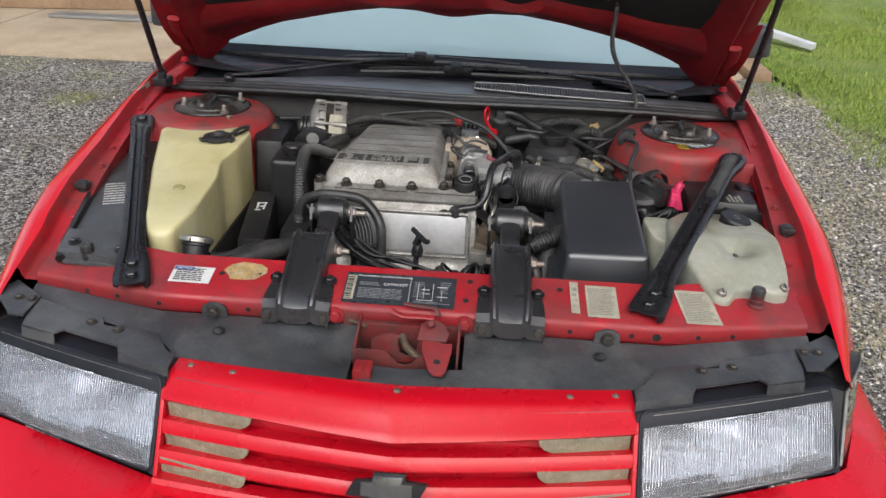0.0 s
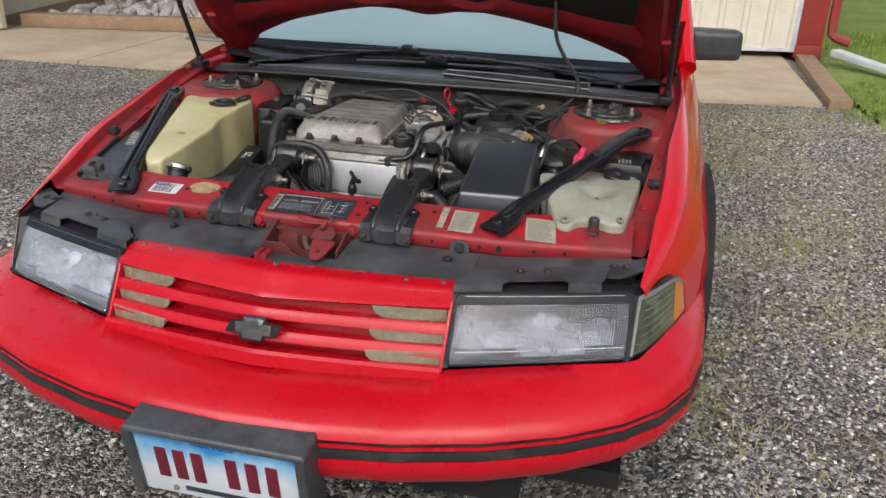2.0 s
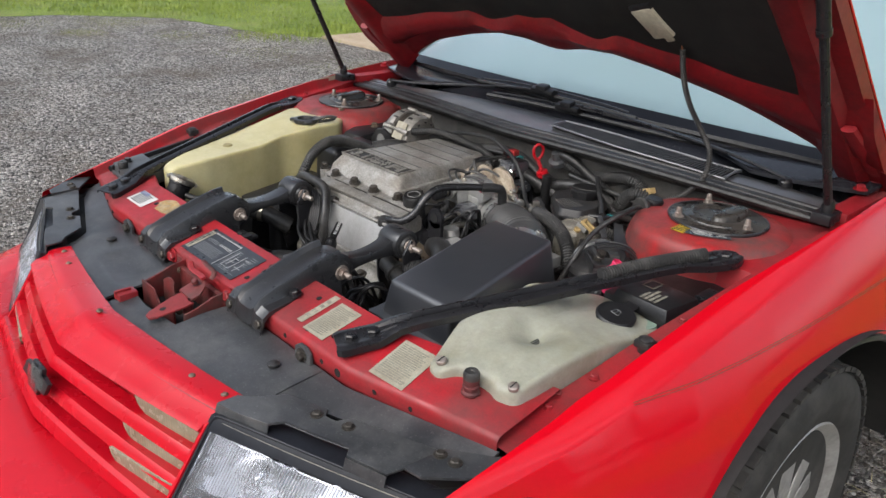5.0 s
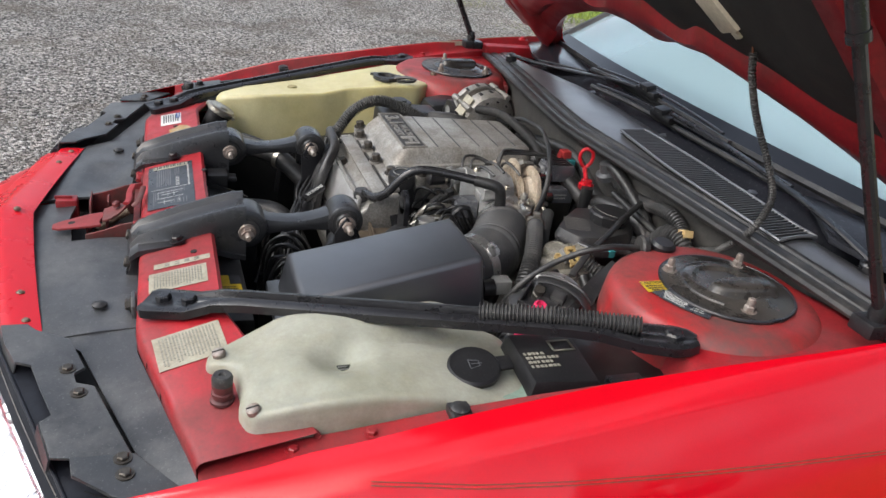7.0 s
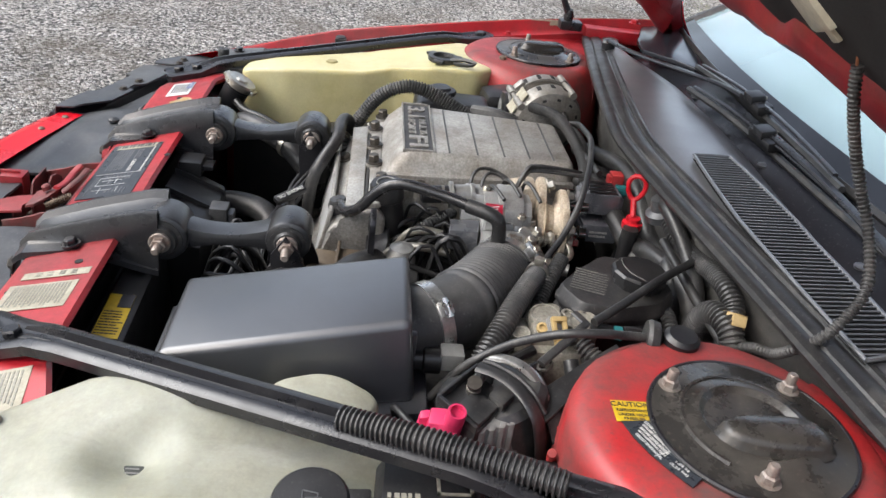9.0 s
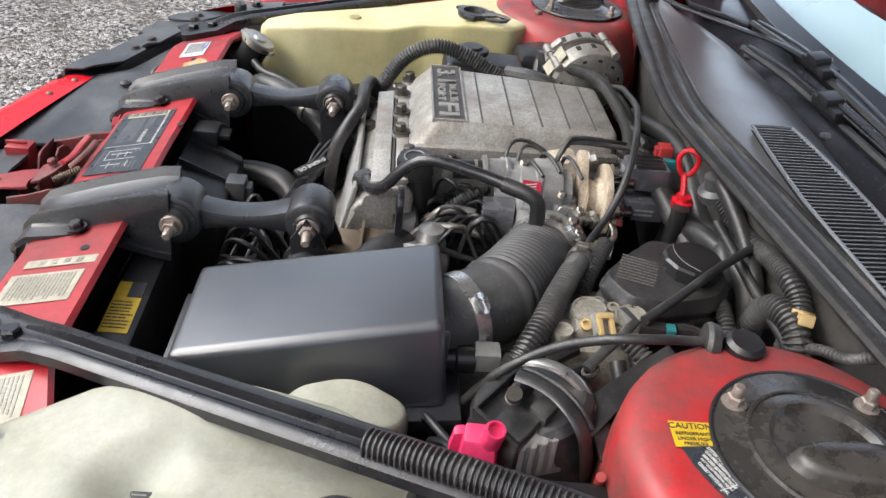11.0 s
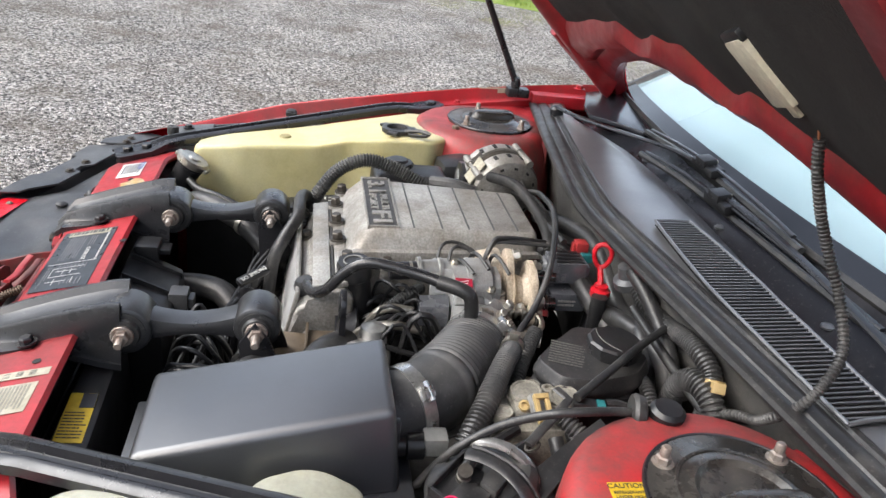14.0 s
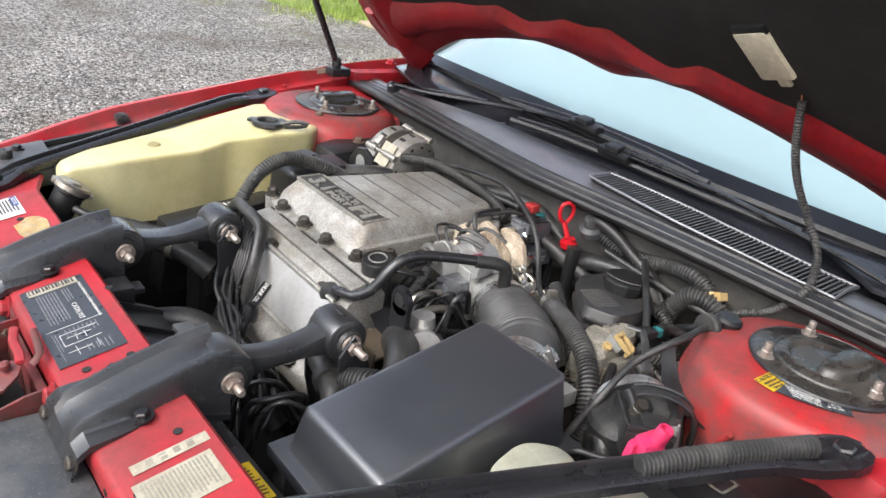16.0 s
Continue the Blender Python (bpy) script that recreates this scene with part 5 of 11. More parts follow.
    # raised border: a grey band on top, a pale edge beside the headlamp, a thin black gasket round it
    bm = B()
    grid(bm, lambda a, b: Q(a, 0.905 + 0.09 * b, -0.0012 * math.sin(math.pi * b)), lin(0.0, 0.99, 24), lin(0, 1, 4))
    thick(bm, 0.004)
    part("lens_border", bm, GREY_PL, sg, "grey upper border")
    part("lens_edge", sweep(B(), [Q(0.018, b, 0.0005) for b in lin(0.03, 0.93, 8)], 0.0032, 8, flat=0.6), GREY_PL, sg, "grey moulded edge beside the headlamp")
    ring = [Q(a, 0.0, 0.002) for a in lin(0, 1, 14)] + [Q(1, b, 0.002) for b in lin(0.12, 0.88, 5)] + [Q(a, 1.0, 0.002) for a in lin(1, 0, 14)] + [Q(0, b, 0.002) for b in lin(0.88, 0.12, 5)]
    part("gasket", sweep(B(), ring + [ring[0]], 0.0019, 6), BLACK_DK, sg, "thin black gasket")
    bm = B()
    grid(bm, lambda a, b: Q(a, b, 0.048), lin(0, 1, 14), lin(-0.02, 1.02, 3))
    grid(bm, lambda a, d: Q(a, 0.0, d), lin(0, 1, 14), (0.004, 0.048))
    grid(bm, lambda a, d: Q(a, 1.0, d), lin(0, 1, 14), (0.004, 0.048))
    grid(bm, lambda b, d: Q(0.0, b, d), lin(0, 1, 5), (0.004, 0.048))
    grid(bm, lambda b, d: Q(0.655, b, d), lin(0, 1, 5), (0.004, 0.048))
    part("signal_housing", bm, BLACK_DK, sg, "black lamp housing")


headlamp(1)
headlamp(-1)

# ---- hood, propped open ----
HO = Vector((0, 1.206, 1.026))
HU = Vector((0, -0.737, 0.676))
HN = Vector((0, 0.676, 0.737))


def hp(x, s, h=0.0):
    """A place on the hood: x across, s up its slope from the rear edge, h out of its top."""
    return HO + HU * s + HN * (h - 0.03 * (x / 0.73) ** 2) + Vector((x, 0, 0))


REAR = ([0, 0.03, 0.09, 0.17, 0.24, 0.29, 0.36, 0.44, 0.50, 0.58, 0.66, 0.71, 0.745], [0.000, 0.004, 0.022, 0.026, 0.012, 0.0, -0.022, -0.046, -0.075, -0.12, -0.18, -0.23, -0.275])
LIN = ([0, 0.05, 0.10, 0.16, 0.22, 0.27, 0.34, 0.42, 0.52, 0.60, 0.64], [0.105, 0.112, 0.092, 0.074, 0.098, 0.088, 0.074, 0.060, 0.035, 0.015, 0.010])


def hood():
    fx = lambda u, v: u * (0.742 - 0.06 * v)
    us = lin(-1, 1, 61)
    vs = [0, 0.01, 0.03, 0.08] + lin(0.15, 1, 10)

    def S(u, v):
        x = fx(u, v)
        r = ip(abs(x), *REAR)
        return x, r + (1.13 - 0.05 * abs(u) - r) * v
    bm = B()
    grid(bm, lambda u, v: hp(*S(u, v), 0.03), us, vs)
    thick(bm, -0.004)
    hd = part("hood", bm, RED, car, "open red hood with black felt liner", 50)
    # stamped inner frame: a flange at the edge, a raised rib, then the flat under the liner
    bm = B()
    prof = [(0.0, 0.028), (0.0, 0.002), (0.012, -0.002), (0.030, -0.002), (0.038, -0.016), (0.058, -0.020), (0.075, -0.010), (0.09, 0.004)]

    def inner(u, k):
        x = fx(u, 0)
        r = ip(abs(x), *REAR)
        w = max(ip(abs(x), *LIN) - r, 0.05) * 1.25
        d, h = prof[k]
        return hp(x, r + d / 0.09 * w, h)
    grid(bm, inner, us, range(len(prof)))
    for s in (-1, 1):
        pr = [(0.0, 0.028), (0.0, 0.0), (0.02, -0.004), (0.032, -0.004), (0.045, -0.022), (0.085, -0.024), (0.10, -0.012), (0.135, 0.004)]
        grid(bm, lambda v, k: hp(s * (0.742 - 0.06 * v - pr[k][0]), max(-0.27 + 1.35 * v, ip(0.742 - pr[k][0], *REAR) - 0.005), pr[k][1]), lin(0, 1, 30), range(len(pr)))
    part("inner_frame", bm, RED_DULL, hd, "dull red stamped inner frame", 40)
    # the felt pad
    bm = B()
    xs = lin(-0.64, 0.64, 49)
    rr = random.Random(2)
    grid(bm, lambda x, v: hp(x * (1 - 0.06 * v), ip(abs(x), *LIN) + (1.05 - ip(abs(x), *LIN)) * v, 0.006 - 0.010 * math.sin(min(v * 12, math.pi / 2)) * (1 - (abs(x) / 0.66) ** 10) + 0.004 * noise.noise(Vector((x * 9, v * 12, 0)))), xs, [0, 0.01, 0.03, 0.06] + lin(0.1, 1, 20))
    thick(bm, 0.008)
    part("liner", bm, LINER, hd, "sagging black felt liner")
    return hd


HOOD = hood()
# under-hood lamp with its bracket
mL = frame3(hp(0.352, 0.190, -0.008), HU * -0.94 + Vector((0.35, 0, 0)), Vector((1, 0, 0)))
bm = B()
box(bm, -0.044, 0.038, -0.027, 0.027, -0.016, 0.012, 0.006, mL)
lampo = part("hood_lamp", bm, LAMP_WHITE, HOOD, "aged white under-hood lamp")
bm = B()
box(bm, -0.052, -0.038, -0.026, 0.028, -0.02, 0.010, 0.003, mL)
part("lamp_cap", bm, BLACK_DK, lampo, "black end cap")
bm = B()
box(bm, 0.034, 0.052, -0.006, 0.012, -0.006, 0.008, 0.002, mL)
part("lamp_plug", bm, LAMP_WHITE, lampo)
# hinges
for s in (-1, 1):
    bm = B()
    pts = [(s * 0.716, 1.36, 0.865), (s * 0.716, 1.30, 0.90), (s * 0.712, 1.22, 0.955), (s * 0.70, 1.17, 0.995)]
    sweep(bm, spline(pts, 0.02), 0.016, 8, flat=0.5)
    box(bm, s * 0.722 - 0.02, s * 0.722 + 0.02, 1.15, 1.40, 0.822, 0.850, 0.004, Matrix.Identity(4))
    hexbolt(bm, (s * 0.716, 1.26, 0.868), (0, 0, 1), 0.009)
    hexbolt(bm, (s * 0.716, 1.34, 0.868), (0, 0, 1), 0.009)
    part("hinge", bm, RED_PANEL, HOOD, "red painted hood hinge")
    # gas strut
    bm = B()
    a, b = Vector((s * 0.720, 1.108, 0.868)), Vector((s * 0.700, 0.755, 1.545))
    sweep(bm, [a, a.lerp(b, 0.62)], 0.0075, 10)
    st = part("gas_strut", bm, BLACK_METAL, HOOD, "slim black gas strut")
    bm = B()
    sweep(bm, [a.lerp(b, 0.46), b], 0.0105, 12)
    sweep(bm, [a.lerp(b, 0.45), a.lerp(b, 0.465)], 0.012, 12)
    part("strut_sleeve", bm, BLACK_METAL, st)
    bm = B()
    lathe(bm, [(0.010, -0.012), (0.012, 0.0), (0.008, 0.014)], along(a, (0, 0, 1)), 12)
    box(bm, s * 0.72 - 0.02, s * 0.72 + 0.016, 1.09, 1.14, 0.838, 0.858, 0.004)
    part("strut_mount", bm, BLACK_METAL, st)

# ---- cowl, windshield and cabin ----
def seal_p(x):
    return Vector((x, 1.047 + 0.17 * (x * x + 0.0004) ** 0.65, 0.853 - 0.060 * x * x))


def cowl_edge(x):
    """Where the raised panel ends and the gutter begins."""
    return ip(x, [-0.735, -0.62, -0.513, -0.29, -0.115, 0.03, 0.30, 0.46, 0.735], [1.235, 1.200, 1.198, 1.222, 1.222, 1.218, 1.203, 1.208, 1.262])


def cowl_p(x, v):
    """v: 0 at the seal, 0.5 at the panel's edge, 1 at the foot of the glass."""
    a = seal_p(x) + Vector((0, 0.028, 0.004))
    ye = max(cowl_edge(x), a.y + 0.012)
    ze = a.z + 0.006
    y1, z1 = 1.285 + 0.16 * x * x, 0.880 - 0.03 * x * x
    if v <= 0.5:
        u = v * 2
        return Vector((x, a.y + (ye - a.y) * u, a.z + (ze - a.z) * u + 0.005 * math.sin(math.pi * u)))
    u = v * 2 - 1
    return Vector((x, ye + (y1 - ye) * u, ze - 0.044 + (z1 - ze + 0.044) * u ** 1.8))


cowl = new("cowl")
cowl.parent = car
cowl["label"] = "black plastic cowl panel"
bm = B()
grid(bm, lambda x, k: cowl_p(x, k / 10) if k <= 5 else cowl_p(x, 0.5) + Vector((0, 0.004, -0.004 if k == 6 else -0.040)), lin(-0.735, 0.735, 70), range(8))
thick(bm, 0.003)
part("cowl_panel", bm, COWL, cowl, "dusty grey-black plastic cowl panel", 50)
bm = B()
grid(bm, lambda x, u: cowl_p(x, 0.5001 + 0.4999 * u) + Vector((0, 0, -0.002 + 0.0015 * math.sin(9 * x))), lin(-0.735, 0.735, 60), lin(0, 1, 10))
thick(bm, 0.003)
part("cowl_gutter", bm, GUTTER, cowl, "satin black gutter below the glass", 50)
bm = B()
sweep(bm, [seal_p(x) for x in lin(-0.735, 0.735, 60)], 0.011, 10, flat=0.75)
sweep(bm, [seal_p(x) + Vector((0, 0.021, 0.004)) for x in lin(-0.735, 0.735, 60)], 0.013, 10, flat=0.45)
sweep(bm, [seal_p(x) + Vector((0, 0.041, 0.006)) for x in lin(-0.735, 0.735, 60)], 0.006, 8, flat=0.8)
part("cowl_seal", bm, RUBBER, cowl, "black rubber cowl seal")
bm = B()
grid(bm, lambda x, v: seal_p(x) + Vector((0, (0.012, 0.030, 0.040, 0.080)[v], (-0.010, -0.022, -0.10, -0.35)[v])), lin(-0.73, 0.73, 40), range(4))
thick(bm, 0.004)
part("firewall", bm, FIREWALL, cowl, "grainy grey-black firewall")
# raised vent with louvres, on the driver's side
LOUVRE = mat("dusty vent plastic", (0.100, 0.101, 0.106), 0.48, col2=(0.075, 0.076, 0.080), vscale=9, fine=500, dust=(0.20, 0.20, 0.20), dust_amt=0.3, dust_scale=14, mott=0.12)
# near-black colour that stands for the shade inside the vent
VENT_SHADE = mat("painted vent shade", (0.004, 0.004, 0.004), 0.9, bump=0.0)
bm = B()
vx0, vx1 = 0.070, 0.500


def vent_p(x, v, h=0.0):
    v0, v1 = ip(x, [0.07, 0.25, 0.50], [0.17, 0.09, 0.04]), ip(x, [0.07, 0.25, 0.50], [0.36, 0.44, 0.49])
    p = cowl_p(x, v0 + (v1 - v0) * v)
    return p + Vector((0, 0, 0.008 + h))


sweep(bm, [vent_p(x, 0) for x in lin(vx0, vx1, 20)], 0.0022, 6)
sweep(bm, [vent_p(x, 1) for x in lin(vx0, vx1, 20)], 0.0026, 6)
for x in (vx0, vx1):
    sweep(bm, [vent_p(x, v) for v in lin(0, 1, 5)], 0.0026, 6)
vent = part("vent_frame", bm, COWL, cowl, "black vent surround")
# plain sheet under the louvres, its black is the vent's painted shade
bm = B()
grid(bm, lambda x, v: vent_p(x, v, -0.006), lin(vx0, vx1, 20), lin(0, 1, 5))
part("vent_shade_sheet", bm, VENT_SHADE, cowl, "near-black sheet for the shade below the louvres")
for x in lin(vx0 + 0.008, vx1 - 0.008, 58):
    bm = B()
    a, b = vent_p(x, 0.02), vent_p(x, 0.98)
    hexa(bm, [a + Vector((-0.003, 0, -0.005)), a + Vector((-0.001, 0, -0.005)), b + Vector((-0.001, 0, -0.005)), b + Vector((-0.003, 0, -0.005)), a + Vector((0.000, 0, 0.001)), a + Vector((0.0026, 0, 0.001)), b + Vector((0.0026, 0, 0.001)), b + Vector((0.000, 0, 0.001))])
    part("louvre", bm, LOUVRE, vent)
# stepped trim between cowl and glass, and screws
for x in (-0.60, -0.30, 0.02, 0.30, 0.60):
    part("screw", lathe(B(), [(0.009, 0), (0.009, 0.003), (0.004, 0.005)], along(cowl_p(x, 0.80) + Vector((0, 0, 0.001)), (0, -0.1, 1)), 12), COWL, cowl)
for s in (-1, 1):
    bm = B()
    out = [(0.515, 1.222), (0.60, 1.236), (0.725, 1.280), (0.733, 1.378), (0.60, 1.343), (0.47, 1.316), (0.385, 1.296), (0.380, 1.286), (0.44, 1.262)]
    prism(bm, [Vector((s * a, b, 0.849 + 0.11 * (b - 1.165) - 0.030 * max(a - 0.45, 0))) for a, b in out], (0, 0, 0.009), 0.003)
    part("corner_cover", bm, GUTTER, cowl, "raised black cowl corner cover")


def glass_p(u, v):
    """Windshield: u across (-1 to 1), v up."""
    x = u * (0.742 - 0.16 * v)
    y = 1.288 + 0.16 * x * x + 0.78 * v - 0.05 * v * (1 - u * u)
    return Vector((x, y, 0.886 - 0.03 * x * x + 0.49 * v - 0.02 * u * u * v))


bm = B()
grid(bm, glass_p, lin(-1, 1, 30), lin(0, 1, 10))
thick(bm, 0.005)
ws = part("windshield", bm, SKY_SHEEN_GLASS, car, "curved windshield with pale sky sheen in its colour")
ws.visible_shadow = False
FRIT = mat("black glass border", (0.006, 0.006, 0.008), 0.10, fine_amt=0.02, bump=0.0, mott=0.0)
bm = B()
grid(bm, lambda u, v: glass_p(u, 0.036 * v) + Vector((0, -0.0035, 0.0060)), lin(-1, 1, 40), lin(0, 1, 4))
thick(bm, 0.0008)
part("glass_border", bm, FRIT, ws, "glossy black border along the foot of the glass")
bm = B()
for u in (-1, 1):
    sweep(bm, [glass_p(u * 1.0, v) for v in lin(0, 1, 14)], 0.012, 6)
sweep(bm, [glass_p(u, 0) for u in lin(-1, 1, 30)], 0.008, 6)
part("windshield_seal", bm, RUBBER, car, "black windshield seal")


# wipers
def wiper(pivot, arm, blade, hinge):
    bm = B()
    lathe(bm, [(0.014, -0.03), (0.014, 0.006), (0.011, 0.010), (0.006, 0.012)], along(pivot, (0, -0.2, 1)), 16)
    sweep(bm, spline([Vector(p) for p in arm], 0.02), 0.0072, 8, flat=0.55)
    w = part("wiper", bm, BLACK_METAL, car, "black wiper arm with blade")
    pts = spline([Vector(p) for p in blade], 0.02)
    part("wiper_blade", sweep(B(), pts, 0.0055, 6), RUBBER, w, "black rubber wiper blade")
    part("blade_bow", sweep(B(), [p + Vector((0, -0.002, 0.009 + 0.006 * math.sin(math.pi * k / (len(pts) - 1)))) for k, p in enumerate(pts)][1:-1], 0.0042, 8, flat=0.6), BLACK_METAL, w, "satin black blade bow")
    h = Vector(hinge)
    bm = B()
    box(bm, -0.036, 0.036, -0.013, 0.012, 0.000, 0.015, 0.004, frame3(h, (1, 0, 0), (0, 1, 0.2)))
    box(bm, -0.018, 0.014, -0.015, 0.009, 0.010, 0.024, 0.004, frame3(h, (1, 0, 0), (0, 1, 0.2)))
    hc = part("hinge_clip", bm, BLACK_DK, w, "black hinge clip")
    part("hinge_pin", lathe(B(), [(0.003, -0.018), (0.003, 0.012)], along(h + Vector((0, 0, 0.016)), (0, 1, 0.1)), 10), STEEL, hc)
    return w


wiper((-0.565, 1.165, 0.852), [(-0.565, 1.165, 0.860), (-0.46, 1.185, 0.868), (-0.30, 1.238, 0.884), (-0.19, 1.260, 0.898), (-0.08, 1.268, 0.906)], [(-0.304, 1.256, 0.894), (-0.19, 1.266, 0.897), (-0.079, 1.271, 0.898), (0.076, 1.268, 0.898), (0.205, 1.264, 0.896)], (-0.079, 1.270, 0.900))
wiper((0.585, 1.235, 0.850), [(0.585, 1.235, 0.860), (0.48, 1.240, 0.876), (0.34, 1.250, 0.886), (0.18, 1.254, 0.894), (0.02, 1.252, 0.896)], [(0.40, 1.262, 0.876), (0.24, 1.256, 0.876), (0.02, 1.249, 0.876), (-0.112, 1.240, 0.876), (-0.233, 1.222, 0.874)], (0.02, 1.250, 0.880))

# dash and seats seen dimly through the glass
bm = B()
hexa(bm, [Vector(p) for p in ((-0.70, 1.33, 0.70), (0.70, 1.33, 0.70), (0.70, 2.0, 0.70), (-0.70, 2.0, 0.70), (-0.70, 1.36, 0.872), (0.70, 1.36, 0.872), (0.68, 1.92, 0.93), (-0.68, 1.92, 0.93))], 0.02)
part("dashboard", bm, INTERIOR, car, "grey dashboard top")
for s in (-1, 1):
    bm = B()
    box(bm, s * 0.36 - 0.24, s * 0.36 + 0.24, 2.35, 2.50, 0.55, 1.10, 0.05, pose(0, 0, 0, 0, 0, 0))
    box(bm, s * 0.36 - 0.14, s * 0.36 + 0.14, 2.42, 2.52, 1.12, 1.26, 0.04)
    part("front_seat", bm, INTERIOR, car, "grey cloth seat back")

# body behind the fenders
BELT = ([1.57, 2.2, 3.2, 4.0, 4.75], [0.876, 0.90, 0.93, 0.93, 0.90])


def body_side(s):
    bm = B()
    ys = lin(1.575, 4.78, 60)
    rows = []
    for y in ys:
        zb = ip(y, *BELT)
        d = (ARCH_R + 0.005) ** 2 - (y - AXLE_Y - 2.73) ** 2
        bot = max(AXLE_Z + math.sqrt(d) if d > 0 else 0, 0.31)
        sec = []
        for k in range(12):
            z = zb + (bot - zb) * k / 11
            u = min((zb - z) / (zb - 0.5), 1.3)
            x = 0.797 + 0.077 * (1 - max(1 - u, 0) ** 2.2) - 0.15 * max(u - 1, 0) ** 2
            if y > 4.4:
                x -= 0.25 * ((y - 4.4) / 0.4) ** 2
            sec.append(bm.verts.new((s * x, y, z)))
        rows.append([bm.verts.new((s * 0.70, y, zb + 0.002))] + sec)
    for a, b in zip(rows, rows[1:]):
        for j in range(len(a) - 1):
            bm.faces.new((a[j], a[j + 1], b[j + 1], b[j]))
    side = part("body_side", bm, RED, car, "glossy red door and quarter panel", 50)
    bm = B()
    for y in (2.62, 3.42):
        sweep(bm, [Vector((s * (0.7985 + 0.077 * (1 - max(1 - min((ip(y, *BELT) - z) / (ip(y, *BELT) - 0.5), 1.0), 0) ** 2.2)), y, z)) for z in lin(ip(y, *BELT), 0.3, 12)], 0.003, 5)
    sweep(bm, [Vector((s * 0.874, y, 0.47)) for y in lin(1.60, 3.2, 12)], 0.009, 6)
    part("door_gap", bm, RUBBER, side, "dark door gaps and side moulding")
    bm = B()
    for y in (2.50,):
        box(bm, s * 0.835 - 0.012, s * 0.835 + 0.012, y - 0.10, y + 0.05, 0.775, 0.80, 0.006)
    part("door_handles", bm, RED_PLASTIC, side)

    # A pillar, roof rail and side glass
    def gp(y, v):
        zb = ip(y, *BELT)
        return Vector((s * (0.79 - 0.19 * v - 0.02 * v * v), y, zb + (1.375 - zb) * v))
    bm = B()
    pil = [Vector((s * 0.782, 1.50, 0.868)), Vector((s * 0.735, 1.78, 1.10)), Vector((s * 0.665, 2.02, 1.30)), Vector((s * 0.60, 2.15, 1.375))]
    sweep(bm, spline(pil, 0.04), 0.034, 10, flat=1.1)
    sweep(bm, spline([pil[-1], Vector((s * 0.585, 2.7, 1.40)), Vector((s * 0.58, 3.3, 1.38)), Vector((s * 0.60, 3.75, 1.26)), Vector((s * 0.70, 4.1, 0.96))], 0.05), 0.035, 10)
    part("pillar", bm, RED, side, "red windshield pillar and roof rail")
    bm = B()
    pl2 = [p + Vector((s * 0.004, 0.075, -0.012)) for p in pil]
    sweep(bm, spline(pl2, 0.04), 0.020, 8)
    for y in (2.62,):
        sweep(bm, [gp(y, v) for v in lin(0, 1, 6)], 0.03, 8)
    sweep(bm, [gp(y, 0.01) for y in lin(1.70, 4.0, 20)], 0.012, 6)
    part("window_seal", bm, BLACK_DK, side, "black window seals and door pillar")
    bm = B()
    vs_ = [(1.66, 0.0), (1.86, 0.38), (2.06, 0.78), (2.2, 0.97), (2.7, 1.0), (3.3, 1.0), (3.65, 0.80), (3.95, 0.25), (4.0, 0.0)]
    prism(bm, [gp(y, v) for y, v in vs_], (s * -0.005, 0, 0))
    g = part("side_glass", bm, GLASS, side, "tinted side windows")
    g.visible_shadow = False
    # mirror
    if True:
        bm = B()
        m = pose(s * 0.878, 1.70, 0.922, 0, 0, s * 8)
        hexa(bm, [m @ Vector(p) for p in ((-0.090, -0.055, -0.050), (0.085, -0.035, -0.050), (0.085, 0.05, -0.048), (-0.090, 0.05, -0.050), (-0.090, -0.050, 0.052), (0.082, -0.032, 0.048), (0.085, 0.05, 0.048), (-0.090, 0.05, 0.052))], 0.026, 4)
        box(bm, s * 0.80 - 0.03, s * 0.80 + 0.03, 1.69, 1.75, 0.875, 0.93, 0.01)
        mr_ = part("door_mirror", bm, BLACK_PL, side, "matt black door mirror")
        bm = B()
        box(bm, -0.078, 0.074, 0.050, 0.054, -0.040, 0.040, 0.001, m)
        part("mirror_glass", bm, CHROME, mr_, "mirror glass")


body_side(1)
body_side(-1)
bm = B()
grid(bm, lambda x, y: (x * (0.60 - 0.02 * abs(y - 2.8)), y, 1.39 + 0.03 * (1 - x * x) - 0.06 * ((y - 2.75) / 0.7) ** 2), lin(-1, 1, 16), lin(2.06, 3.5, 16))
thick(bm, 0.01)
part("roof", bm, RED, car, "red roof panel")
bm = B()
grid(bm, lambda u, v: (u * (0.60 + 0.1 * v), 3.48 + 0.62 * v, 1.345 - 0.42 * v), lin(-1, 1, 10), lin(0, 1, 6))
thick(bm, 0.005)
part("rear_window", bm, GLASS, car, "tinted rear window").visible_shadow = False
bm = B()
grid(bm, lambda u, v: (u * (0.76 - 0.12 * v * v), 4.05 + 0.75 * v, 0.935 + 0.01 * (1 - u * u) - 0.03 * v - 0.35 * max(v - 0.93, 0) / 0.07), lin(-1, 1, 14), lin(0, 1, 16))
part("trunk_lid", bm, RED, car, "red trunk lid")
bm = B()
box(bm, -0.66, 0.66, 4.55, 4.80, 0.28, 0.92, 0.05)
part("rear_panel", bm, RED_PLASTIC, car, "red rear bumper and panel")
bm = B()
box(bm, -0.66, 0.66, 1.30, 4.6, 0.20, 0.32)
part("floor_pan", bm, DARK, car, "dark floor pan")

